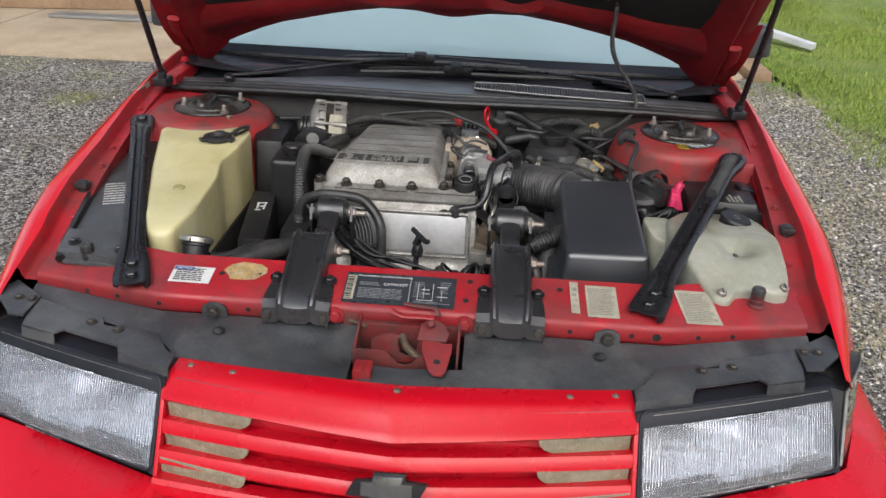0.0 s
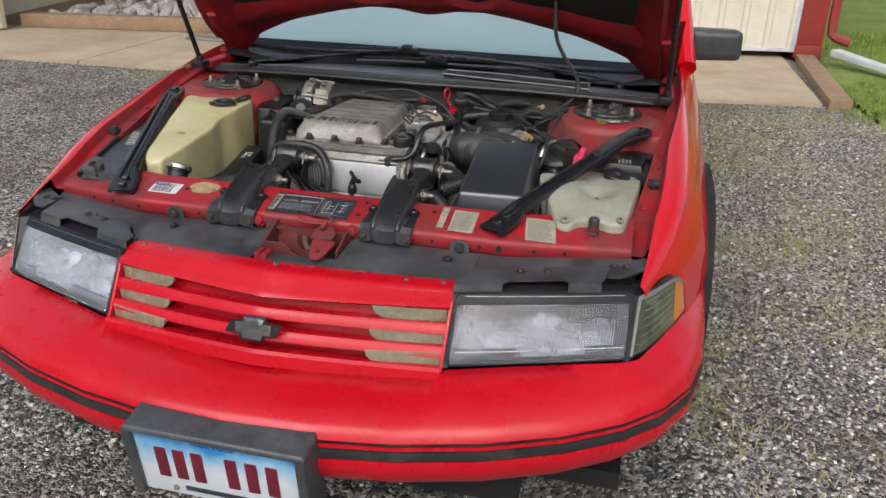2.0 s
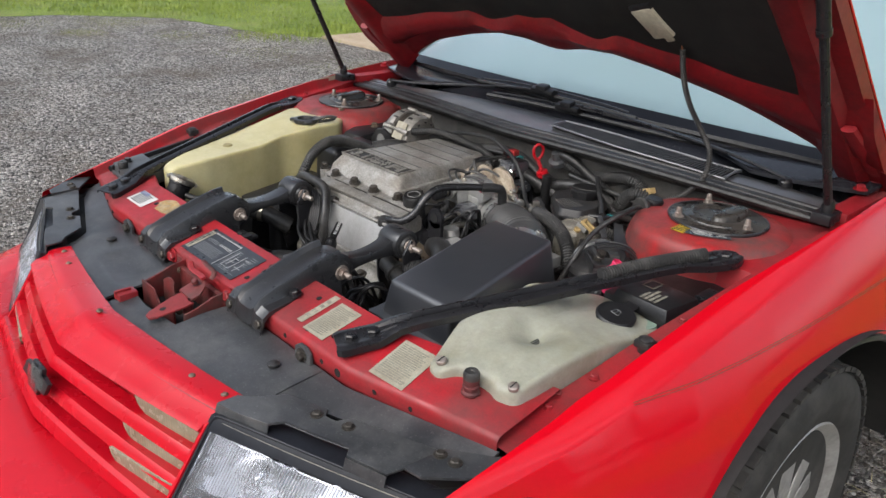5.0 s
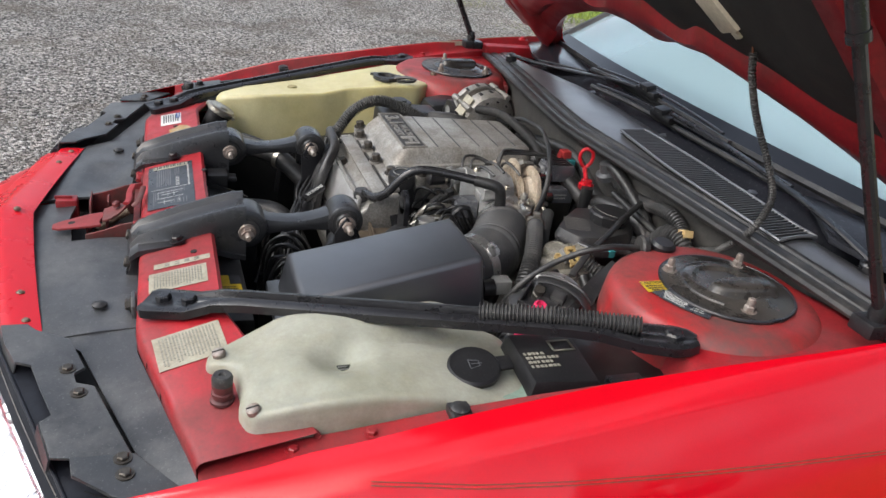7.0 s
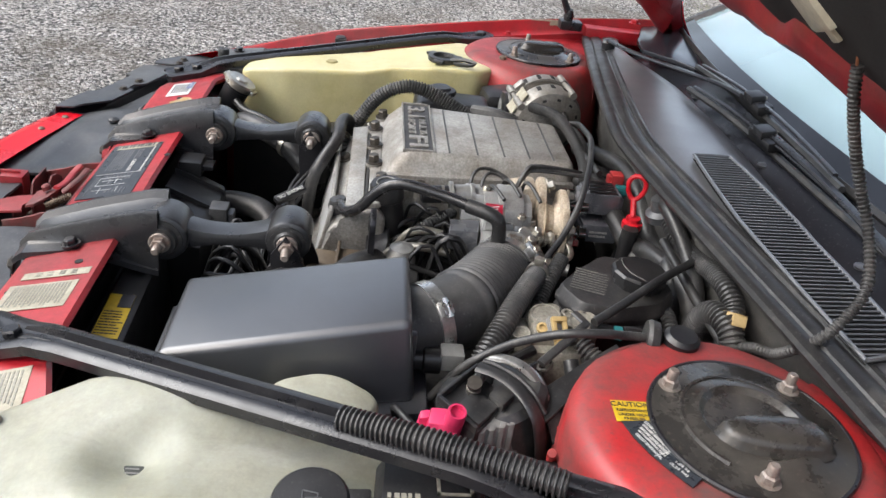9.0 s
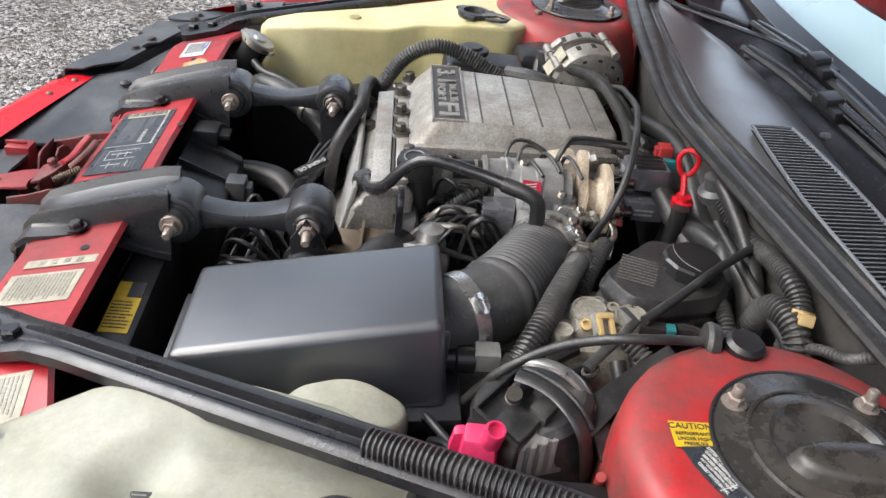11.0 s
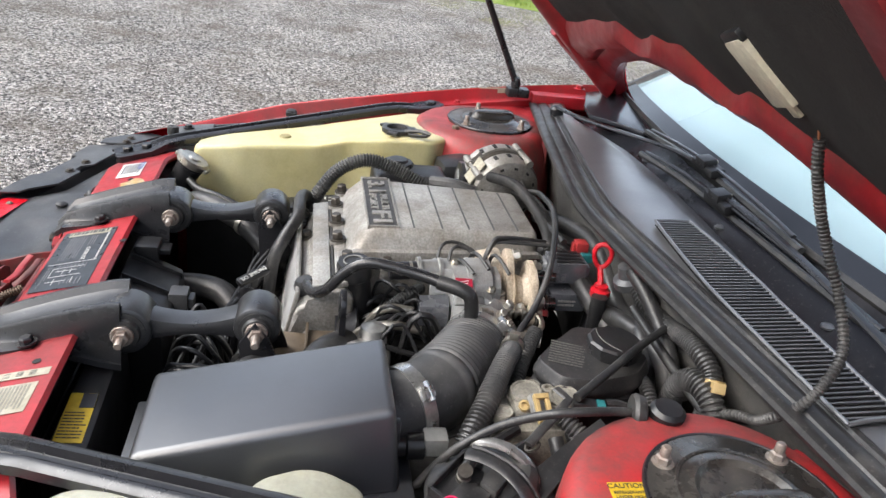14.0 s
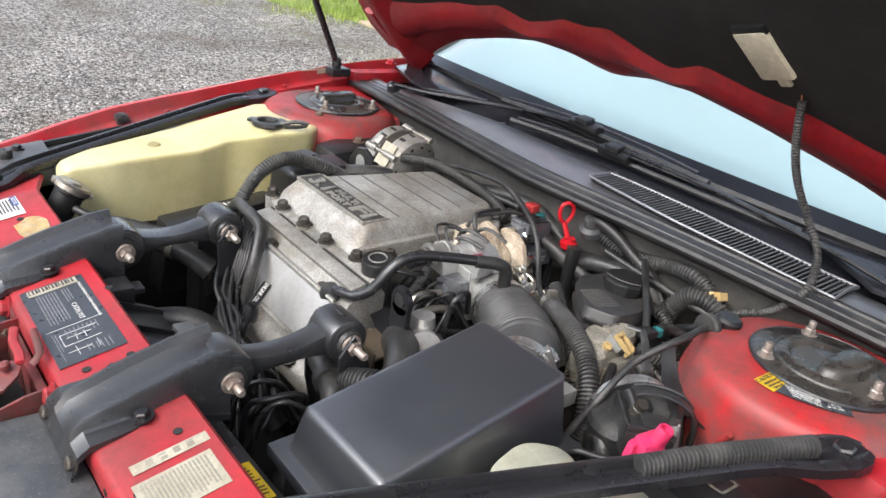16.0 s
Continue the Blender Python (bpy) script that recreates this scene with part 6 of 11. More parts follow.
# ---- engine bay: front structure ----
STUD = mat("dull zinc stud", (0.36, 0.33, 0.30), 0.45, 0.6, col2=(0.24, 0.19, 0.16), vscale=60, fine=300, dust=(0.22, 0.12, 0.09), dust_amt=0.5, dust_scale=70)
DARK_BOLT = mat("oily bolt", (0.085, 0.078, 0.068), 0.45, 0.6, col2=(0.05, 0.042, 0.035), vscale=60, fine=300)


def bolts(parent, places, d, r=0.009, h=0.008, material=None, name="bolt"):
    for p in places:
        part(name, hexbolt(B(), p, d, r, h), material or DARK_BOLT, parent)


def sup(x, v, h=0.0):
    a = abs(x)
    yf, yr = ip(a, [0, 0.42, 0.66], [0.283, 0.283, 0.345]), ip(a, [0, 0.42, 0.66], [0.386, 0.389, 0.470])
    return Vector((x, yf + (yr - yf) * v, 0.714 + 0.024 * v - 0.012 * max(0, (a - 0.42) / 0.24) + h))


bm = B()
xs = lin(-0.662, 0.662, 67)
rows = []
for x in xs:
    f, r = sup(x, 0), sup(x, 1)
    sec = [f + Vector((0, 0.03, -0.10)), f + Vector((0, 0.004, -0.034)), f + Vector((0, -0.001, -0.030)), f + Vector((0, -0.002, -0.008)), f + Vector((0, 0.001, -0.002)), f + Vector((0, 0.006, 0.001)), sup(x, 0.35), sup(x, 0.7), r + Vector((0, -0.005, 0)), r + Vector((0, 0, -0.004)), r + Vector((0, -0.004, -0.012))]
    rows.append([bm.verts.new(p) for p in sec])
for a, b in zip(rows, rows[1:]):
    for j in range(len(a) - 1):
        bm.faces.new((a[j], a[j + 1], b[j + 1], b[j]))
support = part("radiator_support", bm, RED_PANEL, car, "dusty red radiator support crossmember", 50)
# holes are flat near-black discs, their inner shade is only colour
for x, v in ((-0.33, 0.55), (0.088, 0.30), (0.093, 0.75), (0.245, 0.7), (0.30, 0.15), (-0.265, 0.62), (-0.06, 0.98)):
    p = sup(x, v, 0.0006)
    part("hole", lathe(B(), [(0.005, 0), (0.005, 0.0006)], along(p, (0, -0.2, 1)), 12), DARK, support)
for x in (-0.56, -0.50, -0.42, -0.27, 0.26, 0.36, 0.40, 0.47, 0.53):
    part("hole", lathe(B(), [(0.004 if x != 0.40 else 0.007, 0), (0.004 if x != 0.40 else 0.007, 0.0008)], along(sup(x, 0) + Vector((0, -0.0018, -0.018)), (0, -1, 0)), 12), DARK, support)
bolts(support, [sup(-0.124, 0) + Vector((0, -0.003, -0.016)), sup(0.088, 0) + Vector((0, -0.003, -0.016))], (0, -1, 0.1), 0.010, 0.009, RED_PANEL)
for x in (-0.325, 0.320):
    bm = B()
    prism(bm, [sup(x + a, 0) + Vector((0, -0.004, b)) for a, b in ((-0.022, -0.036), (-0.020, -0.014), (-0.008, -0.006), (0.008, -0.006), (0.020, -0.014), (0.022, -0.036))], (0, -0.006, 0), 0.002)
    cl = part("deflector_clip", bm, BLACK_PL, support, "grey plastic clip")
    bolts(cl, [sup(x, 0) + Vector((0, -0.010, -0.022))], (0, -1, 0), 0.008, 0.007)
# threaded rubber stops
for s in (-1, 1):
    bm = B()
    p = sup(s * 0.580, 0.42)
    lathe(bm, [(0.0135, 0.0), (0.0135, 0.003), (0.0105, 0.005), (0.0105, 0.009), (0.0120, 0.010), (0.0120, 0.013), (0.0100, 0.014), (0.0100, 0.018), (0.0115, 0.019), (0.0115, 0.023)], along(p, (0, 0, 1)), 18)
    stp = part("hood_bumper", bm, (MATS["grimy red rubber"] if "grimy red rubber" in MATS else mat("grimy red rubber", (0.15, 0.030, 0.030), 0.6, col2=(0.06, 0.022, 0.022), vscale=30)) if s > 0 else RUBBER, support, "grimy dark red threaded hood bumper")
    part("bumper_cap", lathe(B(), [(0.0112, 0.022), (0.0118, 0.031), (0.0095, 0.035), (0.004, 0.035), (0.003, 0.033)], along(p, (0, 0, 1)), 16), RUBBER, stp, "black rubber cap")


# labels on the crossmember
def sticker(parent, x0, x1, v0, v1, material, label, seed=1, rows=8, ink=INK, margin=0.85, turn=0.0):
    c = sup((x0 + x1) / 2, (v0 + v1) / 2, 0.0008)
    ex = sup(x1, (v0 + v1) / 2) - sup(x0, (v0 + v1) / 2)
    ey = sup((x0 + x1) / 2, v1) - sup((x0 + x1) / 2, v0)
    m = frame3(c, ex, ey) @ pose(0, 0, 0, 0, 0, turn)
    bm = B()
    box(bm, -ex.length / 2, ex.length / 2, -ey.length / 2, ey.length / 2, 0, 0.0005, 0, m)
    st = part("label", bm, material, parent, label)
    if rows:
        bars(m @ Matrix.Translation((0, 0, 0.0004)), ex.length * margin, ey.length * margin, rows, ink, st, seed)
    return st, m, ex.length, ey.length


em, mE, wE, hE = sticker(support, -0.117, 0.070, 0.08, 0.80, LABEL_GREY, "dark emission information label with white print", rows=0)
bars(mE @ Matrix.Translation((-0.031, -0.012, 0.0005)), 0.078, 0.026, 7, INK_LABEL, em, 3, 0.9, line=0.30)
bars(mE @ Matrix.Translation((-0.052, 0.011, 0.0005)), 0.036, 0.010, 3, INK_LABEL, em, 13, 0.9, line=0.30)
bm = B()
box(bm, -0.091, -0.076, -0.030, 0.030, 0.0004, 0.0009, 0, mE)
bc = part("barcode", bm, LABEL_WHITE, em, "white bar strip")
bm = B()
for k in range(14):
    box(bm, -0.090, -0.080, -0.028 + k * 0.004, -0.0265 + k * 0.004 + 0.0008 * (k % 3), 0.0009, 0.0012, 0, mE)
part("bar_lines", bm, INK, bc)
lettering("CATALYST", mE @ Matrix.Translation((-0.009, 0.011, 0.001)), 0.0085, INK_WHITE, em, 0.0003)
lettering("VEHICLE EMISSION CONTROL INFORMATION", mE @ Matrix.Translation((-0.028, 0.030, 0.001)), 0.0045, INK_WHITE, em, 0.0003)
bars(mE @ Matrix.Translation((0.032, 0.004, 0.0005)), 0.018, 0.040, 8, INK_LABEL, em, 5, 0.6, line=0.22)
bars(mE @ Matrix.Translation((0.077, 0.012, 0.0005)), 0.020, 0.030, 6, INK_LABEL, em, 6, 0.6, line=0.22)
bars(mE @ Matrix.Translation((0.055, -0.027, 0.0005)), 0.060, 0.006, 2, INK_LABEL, em, 8, 0.6, line=0.25)
bm = B()
for a in ((0.03, 0.0312, -0.022, 0.02), (0.055, 0.0562, -0.022, 0.02), (0.03, 0.0562, -0.022, -0.0208), (0.062, 0.08, -0.012, -0.0108), (0.07, 0.0712, -0.022, 0.004), (0.036, 0.05, 0.004, 0.0054), (0.036, 0.05, -0.006, -0.0048), (0.040, 0.0412, -0.016, 0.012), (0.062, 0.078, 0.012, 0.0132), (0.016, 0.017, -0.033, 0.033)):
    box(bm, a[0], a[0] + (a[1] - a[0]) * (0.7 if a[1] - a[0] < 0.002 else 1), a[2], a[2] + (a[3] - a[2]) * (0.7 if a[3] - a[2] < 0.002 else 1), 0.0005, 0.001, 0, mE)
part("diagram", bm, INK_WHITE, em, "white hose routing diagram")
no, mN, wN, hN = sticker(support, -0.415, -0.345, 0.28, 0.66, NOTICE_WHITE, "small white notice label with dark print", 7, 7, margin=0.8)
bm = B()
box(bm, -wN * 0.48, 0.0, hN * 0.25, hN * 0.46, 0.0006, 0.001, 0, mN)
nb = part("notice_band", bm, mat("blue print", (0.03, 0.08, 0.25), 0.5, bump=0), no)
lettering("NOTICE", mN @ Matrix.Translation((-wN * 0.24, hN * 0.355, 0.001)), 0.007, INK_WHITE, no, 0.0003)
sticker(support, 0.262, 0.276, 0.18, 0.90, LABEL_WHITE, "narrow aged paper label", 9, 4, INK_GREY, 0.7)
sticker(support, 0.288, 0.340, 0.12, 0.84, LABEL_WHITE, "aged paper label with faded print", 10, 17, INK_GREY)
sticker(support, 0.445, 0.505, 0.06, 0.78, LABEL_WHITE, "aged paper label with faded print", 11, 17, INK_GREY, 0.85, -8)
bm = B()
rr = random.Random(5)
c = sup(-0.292, 0.62, 0.0008)
prism(bm, [c + Vector(((0.036 + rr.uniform(-.006, .006)) * math.cos(a), (0.022 + rr.uniform(-.004, .004)) * math.sin(a), 0.006 * math.sin(a))) for a in (k * 0.4488 for k in range(14))], (0, 0, 0.001))
worn = part("worn_sticker", bm, mat("scorched sticker", (0.42, 0.26, 0.06), 0.5, col2=(0.20, 0.15, 0.09), vscale=45, fine=200, dust=(0.5, 0.48, 0.42), dust_amt=0.6, dust_scale=50), support, "scorched yellow-brown torn sticker")

# black deflector panels between crossmember and grille, with the latch well
def defl(x, v, h=0.0):
    a = abs(x)
    y0, y1 = ip(a, [0, 0.345, 0.40], [0.100, 0.158, 0.190]), ip(a, [0, 0.42, 0.66], [0.281, 0.281, 0.343])
    return Vector((x, y0 + (y1 - y0) * v, 0.670 + 0.012 * v + 0.003 * math.sin(v * 3.1) + h + 0.0015 * noise.noise(Vector((x * 14, v * 4, 3)))))


for nm, x0, x1, va, vb in (("deflector", -0.365, -0.082, 0.0, 1.0), ("deflector", 0.090, 0.365, 0.0, 1.0), ("deflector", -0.064, 0.092, 0.0, 0.38)):
    bm = B()
    if x1 < 0:
        # pocket pressed into the panel next to the latch
        def dp(x, v):
            h = -0.012 * max(0, 1 - ((x + 0.17) / 0.085) ** 2) * max(0, 1 - ((v - 0.55) / 0.28) ** 2)
            return defl(x, v, h)
        grid(bm, dp, lin(x0, x1, 36), lin(0, 1, 20))
    else:
        grid(bm, lambda x, v: defl(x, v), lin(x0, x1, 24), lin(va, vb, 14))
    thick(bm, 0.004)
    dfl = part(nm, bm, BLACK_PL, car, "scuffed grey-black plastic radiator deflector")
    if abs(x0 + x1) > 0.2:
        s = 1 if x0 > 0 else -1
        part("push_pin", lathe(B(), [(0.010, 0), (0.010, 0.003), (0.005, 0.006)], along(defl(s * 0.305, 0.62, 0.003), (0, 0, 1)), 14), RUBBER, dfl)
for s in (-1, 1):
    # strip along the crossmember to the fender
    bm = B()
    grid(bm, lambda x, v: Vector((s * x, ip(x, [0.36, 0.39, 0.61, 0.66], [0.170, 0.212, 0.287, 0.318]) * (1 - v) + ip(x, [0.36, 0.42, 0.665], [0.281, 0.281, 0.345]) * v, 0.672 + 0.010 * v)), lin(0.355, 0.665, 16), lin(0, 1, 5))
    thick(bm, 0.004)
    part("side_filler", bm, BLACK_PL, car, "grey-black plastic filler strip")
    # lamp bracket: two flat plates, notched in front, a dark gap behind
    def bk(a, b, h):
        return Vector((s * a, b, h))

    out = [(0.344, 0.118), (0.346, 0.150), (0.364, 0.161), (0.390, 0.203), (0.457, 0.225), (0.466, 0.212), (0.486, 0.216), (0.495, 0.238), (0.559, 0.259), (0.622, 0.282), (0.619, 0.231), (0.612, 0.203), (0.551, 0.186), (0.541, 0.199), (0.490, 0.180), (0.440, 0.166), (0.432, 0.146), (0.388, 0.129)]
    br = part("lamp_bracket", prism(B(), [bk(a, b, 0.6815 + 0.03 * (b - 0.12)) for a, b in out], (0, 0, 0.0035), 0.0012), BLACK_PL, car, "grey-black plastic headlamp bracket")
    fold = [out[k] for k in (0, 17, 16)]
    bm = B()
    grid(bm, lambda k, v: bk(fold[k][0], fold[k][1] - 0.004 * v, 0.6825 - 0.016 * v), range(3), range(2))
    thick(bm, 0.002)
    part("bracket_lip", bm, BLACK_PL, br, "folded front lip")
    bm = B()
    grid(bm, lambda k, v: bk(*((0.551, 0.186), (0.612, 0.203))[k], 0.684) + Vector((0, -0.004 * v, -0.016 * v)), range(2), range(2))
    thick(bm, 0.002)
    part("bracket_lip", bm, BLACK_PL, br, "folded front lip")
    out = [(0.620, 0.222), (0.624, 0.285), (0.660, 0.311), (0.690, 0.335), (0.705, 0.300), (0.681, 0.262), (0.664, 0.247), (0.648, 0.226)]
    part("end_plate", prism(B(), [bk(a, b, 0.6885) for a, b in out], (0, 0, 0.004), 0.0014), BLACK_PL, br, "grey-black end plate")
    bolts(br, [bk(0.457, 0.206, 0.6875), bk(0.507, 0.222, 0.688), bk(0.631, 0.273, 0.6925), bk(0.655, 0.276, 0.6925)], (0, 0, 1), 0.0065, 0.004)
    # added box whose near-black colour gives the shade under the bracket
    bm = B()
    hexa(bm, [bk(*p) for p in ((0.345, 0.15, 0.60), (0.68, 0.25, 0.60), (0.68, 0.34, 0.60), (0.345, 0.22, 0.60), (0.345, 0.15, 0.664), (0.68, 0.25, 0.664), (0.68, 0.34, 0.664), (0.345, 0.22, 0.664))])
    part("bracket_shade", bm, DARK, br, "near-black box for the shade under the bracket")
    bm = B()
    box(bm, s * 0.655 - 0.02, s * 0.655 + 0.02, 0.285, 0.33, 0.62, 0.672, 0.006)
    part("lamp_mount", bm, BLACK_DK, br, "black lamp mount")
# added boxes that put the shade below the deflector into colour
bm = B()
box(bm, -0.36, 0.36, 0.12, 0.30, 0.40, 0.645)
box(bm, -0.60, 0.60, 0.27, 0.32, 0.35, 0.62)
part("deflector_shade", bm, DARK, car, "near-black boxes for the shade below the deflector")

# latch
LATCH_RED = mat("grimy latch red", (0.20, 0.012, 0.015), 0.45, col2=(0.075, 0.022, 0.020), vscale=22, fine=260, dust=(0.085, 0.050, 0.042), dust_amt=0.85, dust_scale=18, speck=0.4, speck_scale=200, mott=0.25)
latch = new("hood_latch")
latch.parent = car
latch["label"] = "grimy red hood latch in its well"
part("latch_plate", box(B(), -0.084, 0.084, 0.268, 0.279, 0.640, 0.694, 0.002), LATCH_RED, latch)
for x in (-0.081, 0.081):
    bm = B()
    prism(bm, [Vector((x - 0.0018, y, z)) for y, z in ((0.196, 0.640), (0.198, 0.684), (0.222, 0.688), (0.250, 0.700), (0.284, 0.706), (0.284, 0.640))], (0.0036, 0, 0), 0.001)
    sd = part("latch_side", bm, LATCH_RED, latch)
    part("latch_flange", box(B(), min(x, x + math.copysign(0.030, x)), max(x, x + math.copysign(0.030, x)), 0.2785, 0.2815, 0.672, 0.706, 0.001), LATCH_RED, sd)
part("latch_floor", box(B(), -0.080, 0.085, 0.150, 0.275, 0.628, 0.640, 0.002), DARK, latch)
# front plate with its striker notch
bm = B()
prism(bm, [Vector((x, 0.196, z)) for x, z in ((-0.079, 0.640), (-0.079, 0.690), (-0.034, 0.690), (-0.026, 0.686), (-0.020, 0.674), (-0.012, 0.666), (0.000, 0.664), (0.012, 0.668), (0.018, 0.680), (0.026, 0.686), (0.046, 0.687), (0.046, 0.640))], (0, 0.003, 0), 0.001)
part("striker_plate", bm, LATCH_RED, latch, "notched striker plate")
bm = B()
prism(bm, [Vector((x, 0.226, z)) for x, z in ((-0.060, 0.650), (-0.056, 0.690), (-0.040, 0.700), (-0.024, 0.704), (-0.012, 0.698), (-0.016, 0.684), (-0.012, 0.668), (0.0, 0.662), (0.014, 0.668), (0.018, 0.688), (0.026, 0.698), (0.044, 0.700), (0.052, 0.690), (0.052, 0.650))], (0, 0.003, 0), 0.001)
part("striker_plate", bm, LATCH_RED, latch, "rear notched plate")
bm = B()
box(bm, -0.074, -0.046, 0.142, 0.176, 0.636, 0.686, 0.004)
box(bm, -0.062, -0.058, 0.140, 0.168, 0.684, 0.690, 0.001)
part("latch_block", bm, RED_PANEL, latch, "red stop block")
bm = B()
prism(bm, [Vector(p) for p in ((0.040, 0.156, 0.683), (0.047, 0.148, 0.682), (0.060, 0.148, 0.682), (0.066, 0.158, 0.683), (0.072, 0.205, 0.690), (0.072, 0.222, 0.692), (0.058, 0.216, 0.692), (0.050, 0.222, 0.693), (0.024, 0.222, 0.693), (0.026, 0.200, 0.690))], (0, 0, 0.004), 0.0015)
lv = part("release_lever", bm, RED_PANEL, latch, "red release lever")
part("lever_hole", lathe(B(), [(0.0055, 0), (0.0055, 0.001)], along((0.051, 0.176, 0.6892), (0, -0.15, 1)), 14), DARK, lv)
bm = B()
prism(bm, [Vector(p) for p in ((0.016, 0.222, 0.694), (0.062, 0.222, 0.694), (0.066, 0.236, 0.700), (0.056, 0.252, 0.708), (0.034, 0.262, 0.712), (0.020, 0.250, 0.706))], (0, 0, 0.0045), 0.0015)
part("lever_head", bm, LATCH_RED, lv)
bm = B()
sweep(bm, spline([Vector(p) for p in ((-0.030, 0.268, 0.722), (-0.012, 0.262, 0.716), (0.016, 0.262, 0.716), (0.040, 0.258, 0.718))], 0.008), 0.0055, 8, flat=0.45)
part("catch_hook", bm, RED_PANEL, latch, "bent red catch hook")
bm = B()
sweep(bm, spline([Vector(p) for p in ((-0.012, 0.284, 0.726), (0.010, 0.282, 0.724), (0.040, 0.278, 0.724), (0.046, 0.268, 0.716))], 0.008), 0.0045, 8, flat=0.4)
part("secondary_catch", bm, LATCH_RED, latch)
part("spring", corrugated(B(), [(0.030, 0.212, 0.664), (0.000, 0.236, 0.672), (-0.012, 0.258, 0.680)], 0.0065, 0.0036, 0.3, 10), RUST, latch, "rusty coil spring")
part("latch_rod", tube(B(), [(-0.070, 0.262, 0.690), (-0.085, 0.270, 0.692), (-0.100, 0.278, 0.690)], 0.003, 6), RUST, latch)
part("pivot_pin", lathe(B(), [(0.006, 0.0), (0.006, 0.006), (0.004, 0.008)], along((0.036, 0.244, 0.712), (0, -0.3, 1)), 12), LATCH_RED, latch)


# ---- engine mounts: bracket over the crossmember and a dog-bone strut behind ----
MOUNT_BLACK = mat("scuffed black mount steel", (0.020, 0.0205, 0.022), 0.30, col2=(0.018, 0.018, 0.020), vscale=10, fine=300, bump=0.15, dust=(0.12, 0.118, 0.115), dust_amt=0.3, dust_scale=16, speck=0.3, speck_scale=240, mott=0.2, spec=0.7, coat=0.15, coat_rough=0.3)


def mount(cx):
    mt = new("engine_mount")
    mt.parent = car
    mt["label"] = "black engine mount bracket with dog-bone strut"
    bm = B()
    # stations along y: (y, z, half width of the crown, crown height, half flange)
    st = [(0.262, 0.684, 0.028, 0.004, 0.054), (0.268, 0.708, 0.029, 0.007, 0.055), (0.280, 0.718, 0.030, 0.011, 0.056), (0.310, 0.722, 0.031, 0.019, 0.055), (0.345, 0.726, 0.032, 0.027, 0.051), (0.385, 0.730, 0.032, 0.035, 0.045), (0.415, 0.733, 0.032, 0.040, 0.041), (0.434, 0.735, 0.032, 0.040, 0.040)]
    rows = []
    for y, z, w, h, f in st:
        dr = ip(y, [0.345, 0.385, 0.415, 0.434], [0.0, 0.018, 0.032, 0.038])
        di = min(0.0085, h * 0.55)
        sec = [(-f, -0.006 - dr), (-f, 0.002 - dr), (-w - 0.006, 0.003 - dr), (-w - 0.003, 0.003 + h * 0.2), (-w - 0.001, h), (-w + 0.001, h + 0.0035), (-w + 0.005, h + 0.0035), (-w + 0.010, h - di * 0.6), (-0.008, h - di), (0.008, h - di), (w - 0.010, h - di * 0.6), (w - 0.005, h + 0.0035), (w - 0.001, h + 0.0035), (w + 0.001, h), (w + 0.003, 0.003 + h * 0.2), (w + 0.006, 0.003 - dr), (f, 0.002 - dr), (f, -0.006 - dr)]
        rows.append([bm.verts.new((cx + a, y, z + b)) for a, b in sec])
    for a, b in zip(rows, rows[1:]):
        for j in range(len(a) - 1):
            bm.faces.new((a[j], a[j + 1], b[j + 1], b[j]))
    thick(bm, 0.0035)
    bk = part("mount_bracket", bm, MOUNT_BLACK, mt, "black pressed steel bracket", 28)
    bolts(bk, [Vector((cx + s * 0.046, 0.268, 0.698)) for s in (-1, 1)], (0, -1, 0.2), 0.008, 0.007)
    bolts(bk, [Vector((cx + s * 0.045, 0.335, 0.7305)) for s in (-1, 1)], (0, -0.2, 1), 0.008, 0.007, BLACK_METAL)
    # dog bone
    a, b = Vector((cx, 0.436, 0.737)), Vector((cx, 0.590, 0.746))
    for p, r in ((a, 0.0315), (b, 0.0285)):
        m = along(p, (1, 0, 0))
        part("link_eye", lathe(B(), [(r - 0.004, -0.027), (r - 0.001, -0.025), (r, -0.021), (r, 0.021), (r - 0.001, 0.025), (r - 0.004, 0.027)], m, 36), MOUNT_BLACK, mt, "black cast eye")
        part("bushing", lathe(B(), [(r - 0.017, -0.034), (r - 0.013, -0.034), (r - 0.011, -0.029), (r - 0.006, -0.028), (r - 0.006, 0.028), (r - 0.011, 0.029), (r - 0.013, 0.034), (r - 0.017, 0.034)], m, 36), RUBBER, mt, "black rubber bushing")
    bm = B()
    n = 12
    rows = []
    for k in range(n + 1):
        t = k / n
        p = a.lerp(b, t) + Vector((0, 0, -0.004 * math.sin(math.pi * t)))
        k_ = math.sin(math.pi * t) ** 0.62
        hh = 0.029 - 0.0205 * k_
        ww = 0.023 - 0.005 * k_
        rows.append([bm.verts.new(p + Vector((ww * max(-1, min(1, 1.25 * math.cos(q))), 0, hh * max(-1, min(1, 1.25 * math.sin(q)))))) for q in (2 * math.pi * (j + 0.5) / 12 for j in range(12))])
    for p, q in zip(rows, rows[1:]):
        for j in range(12):
            bm.faces.new((p[j], p[(j + 1) % 12], q[(j + 1) % 12], q[j]))
    part("strut_link", bm, MOUNT_BLACK, mt, "black cast link", 30)
    for p, e in ((a, 0.060), (b, 0.066)):
        bm = B()
        lathe(bm, [(0.0135, 0.034), (0.0135, 0.037), (0.0125, 0.038)], along(p, (1, 0, 0)), 20)
        lathe(bm, [(0.0098, 0.037), (0.0098, 0.045), (0.0085, 0.0465)], along(p, (1, 0, 0)), 6)
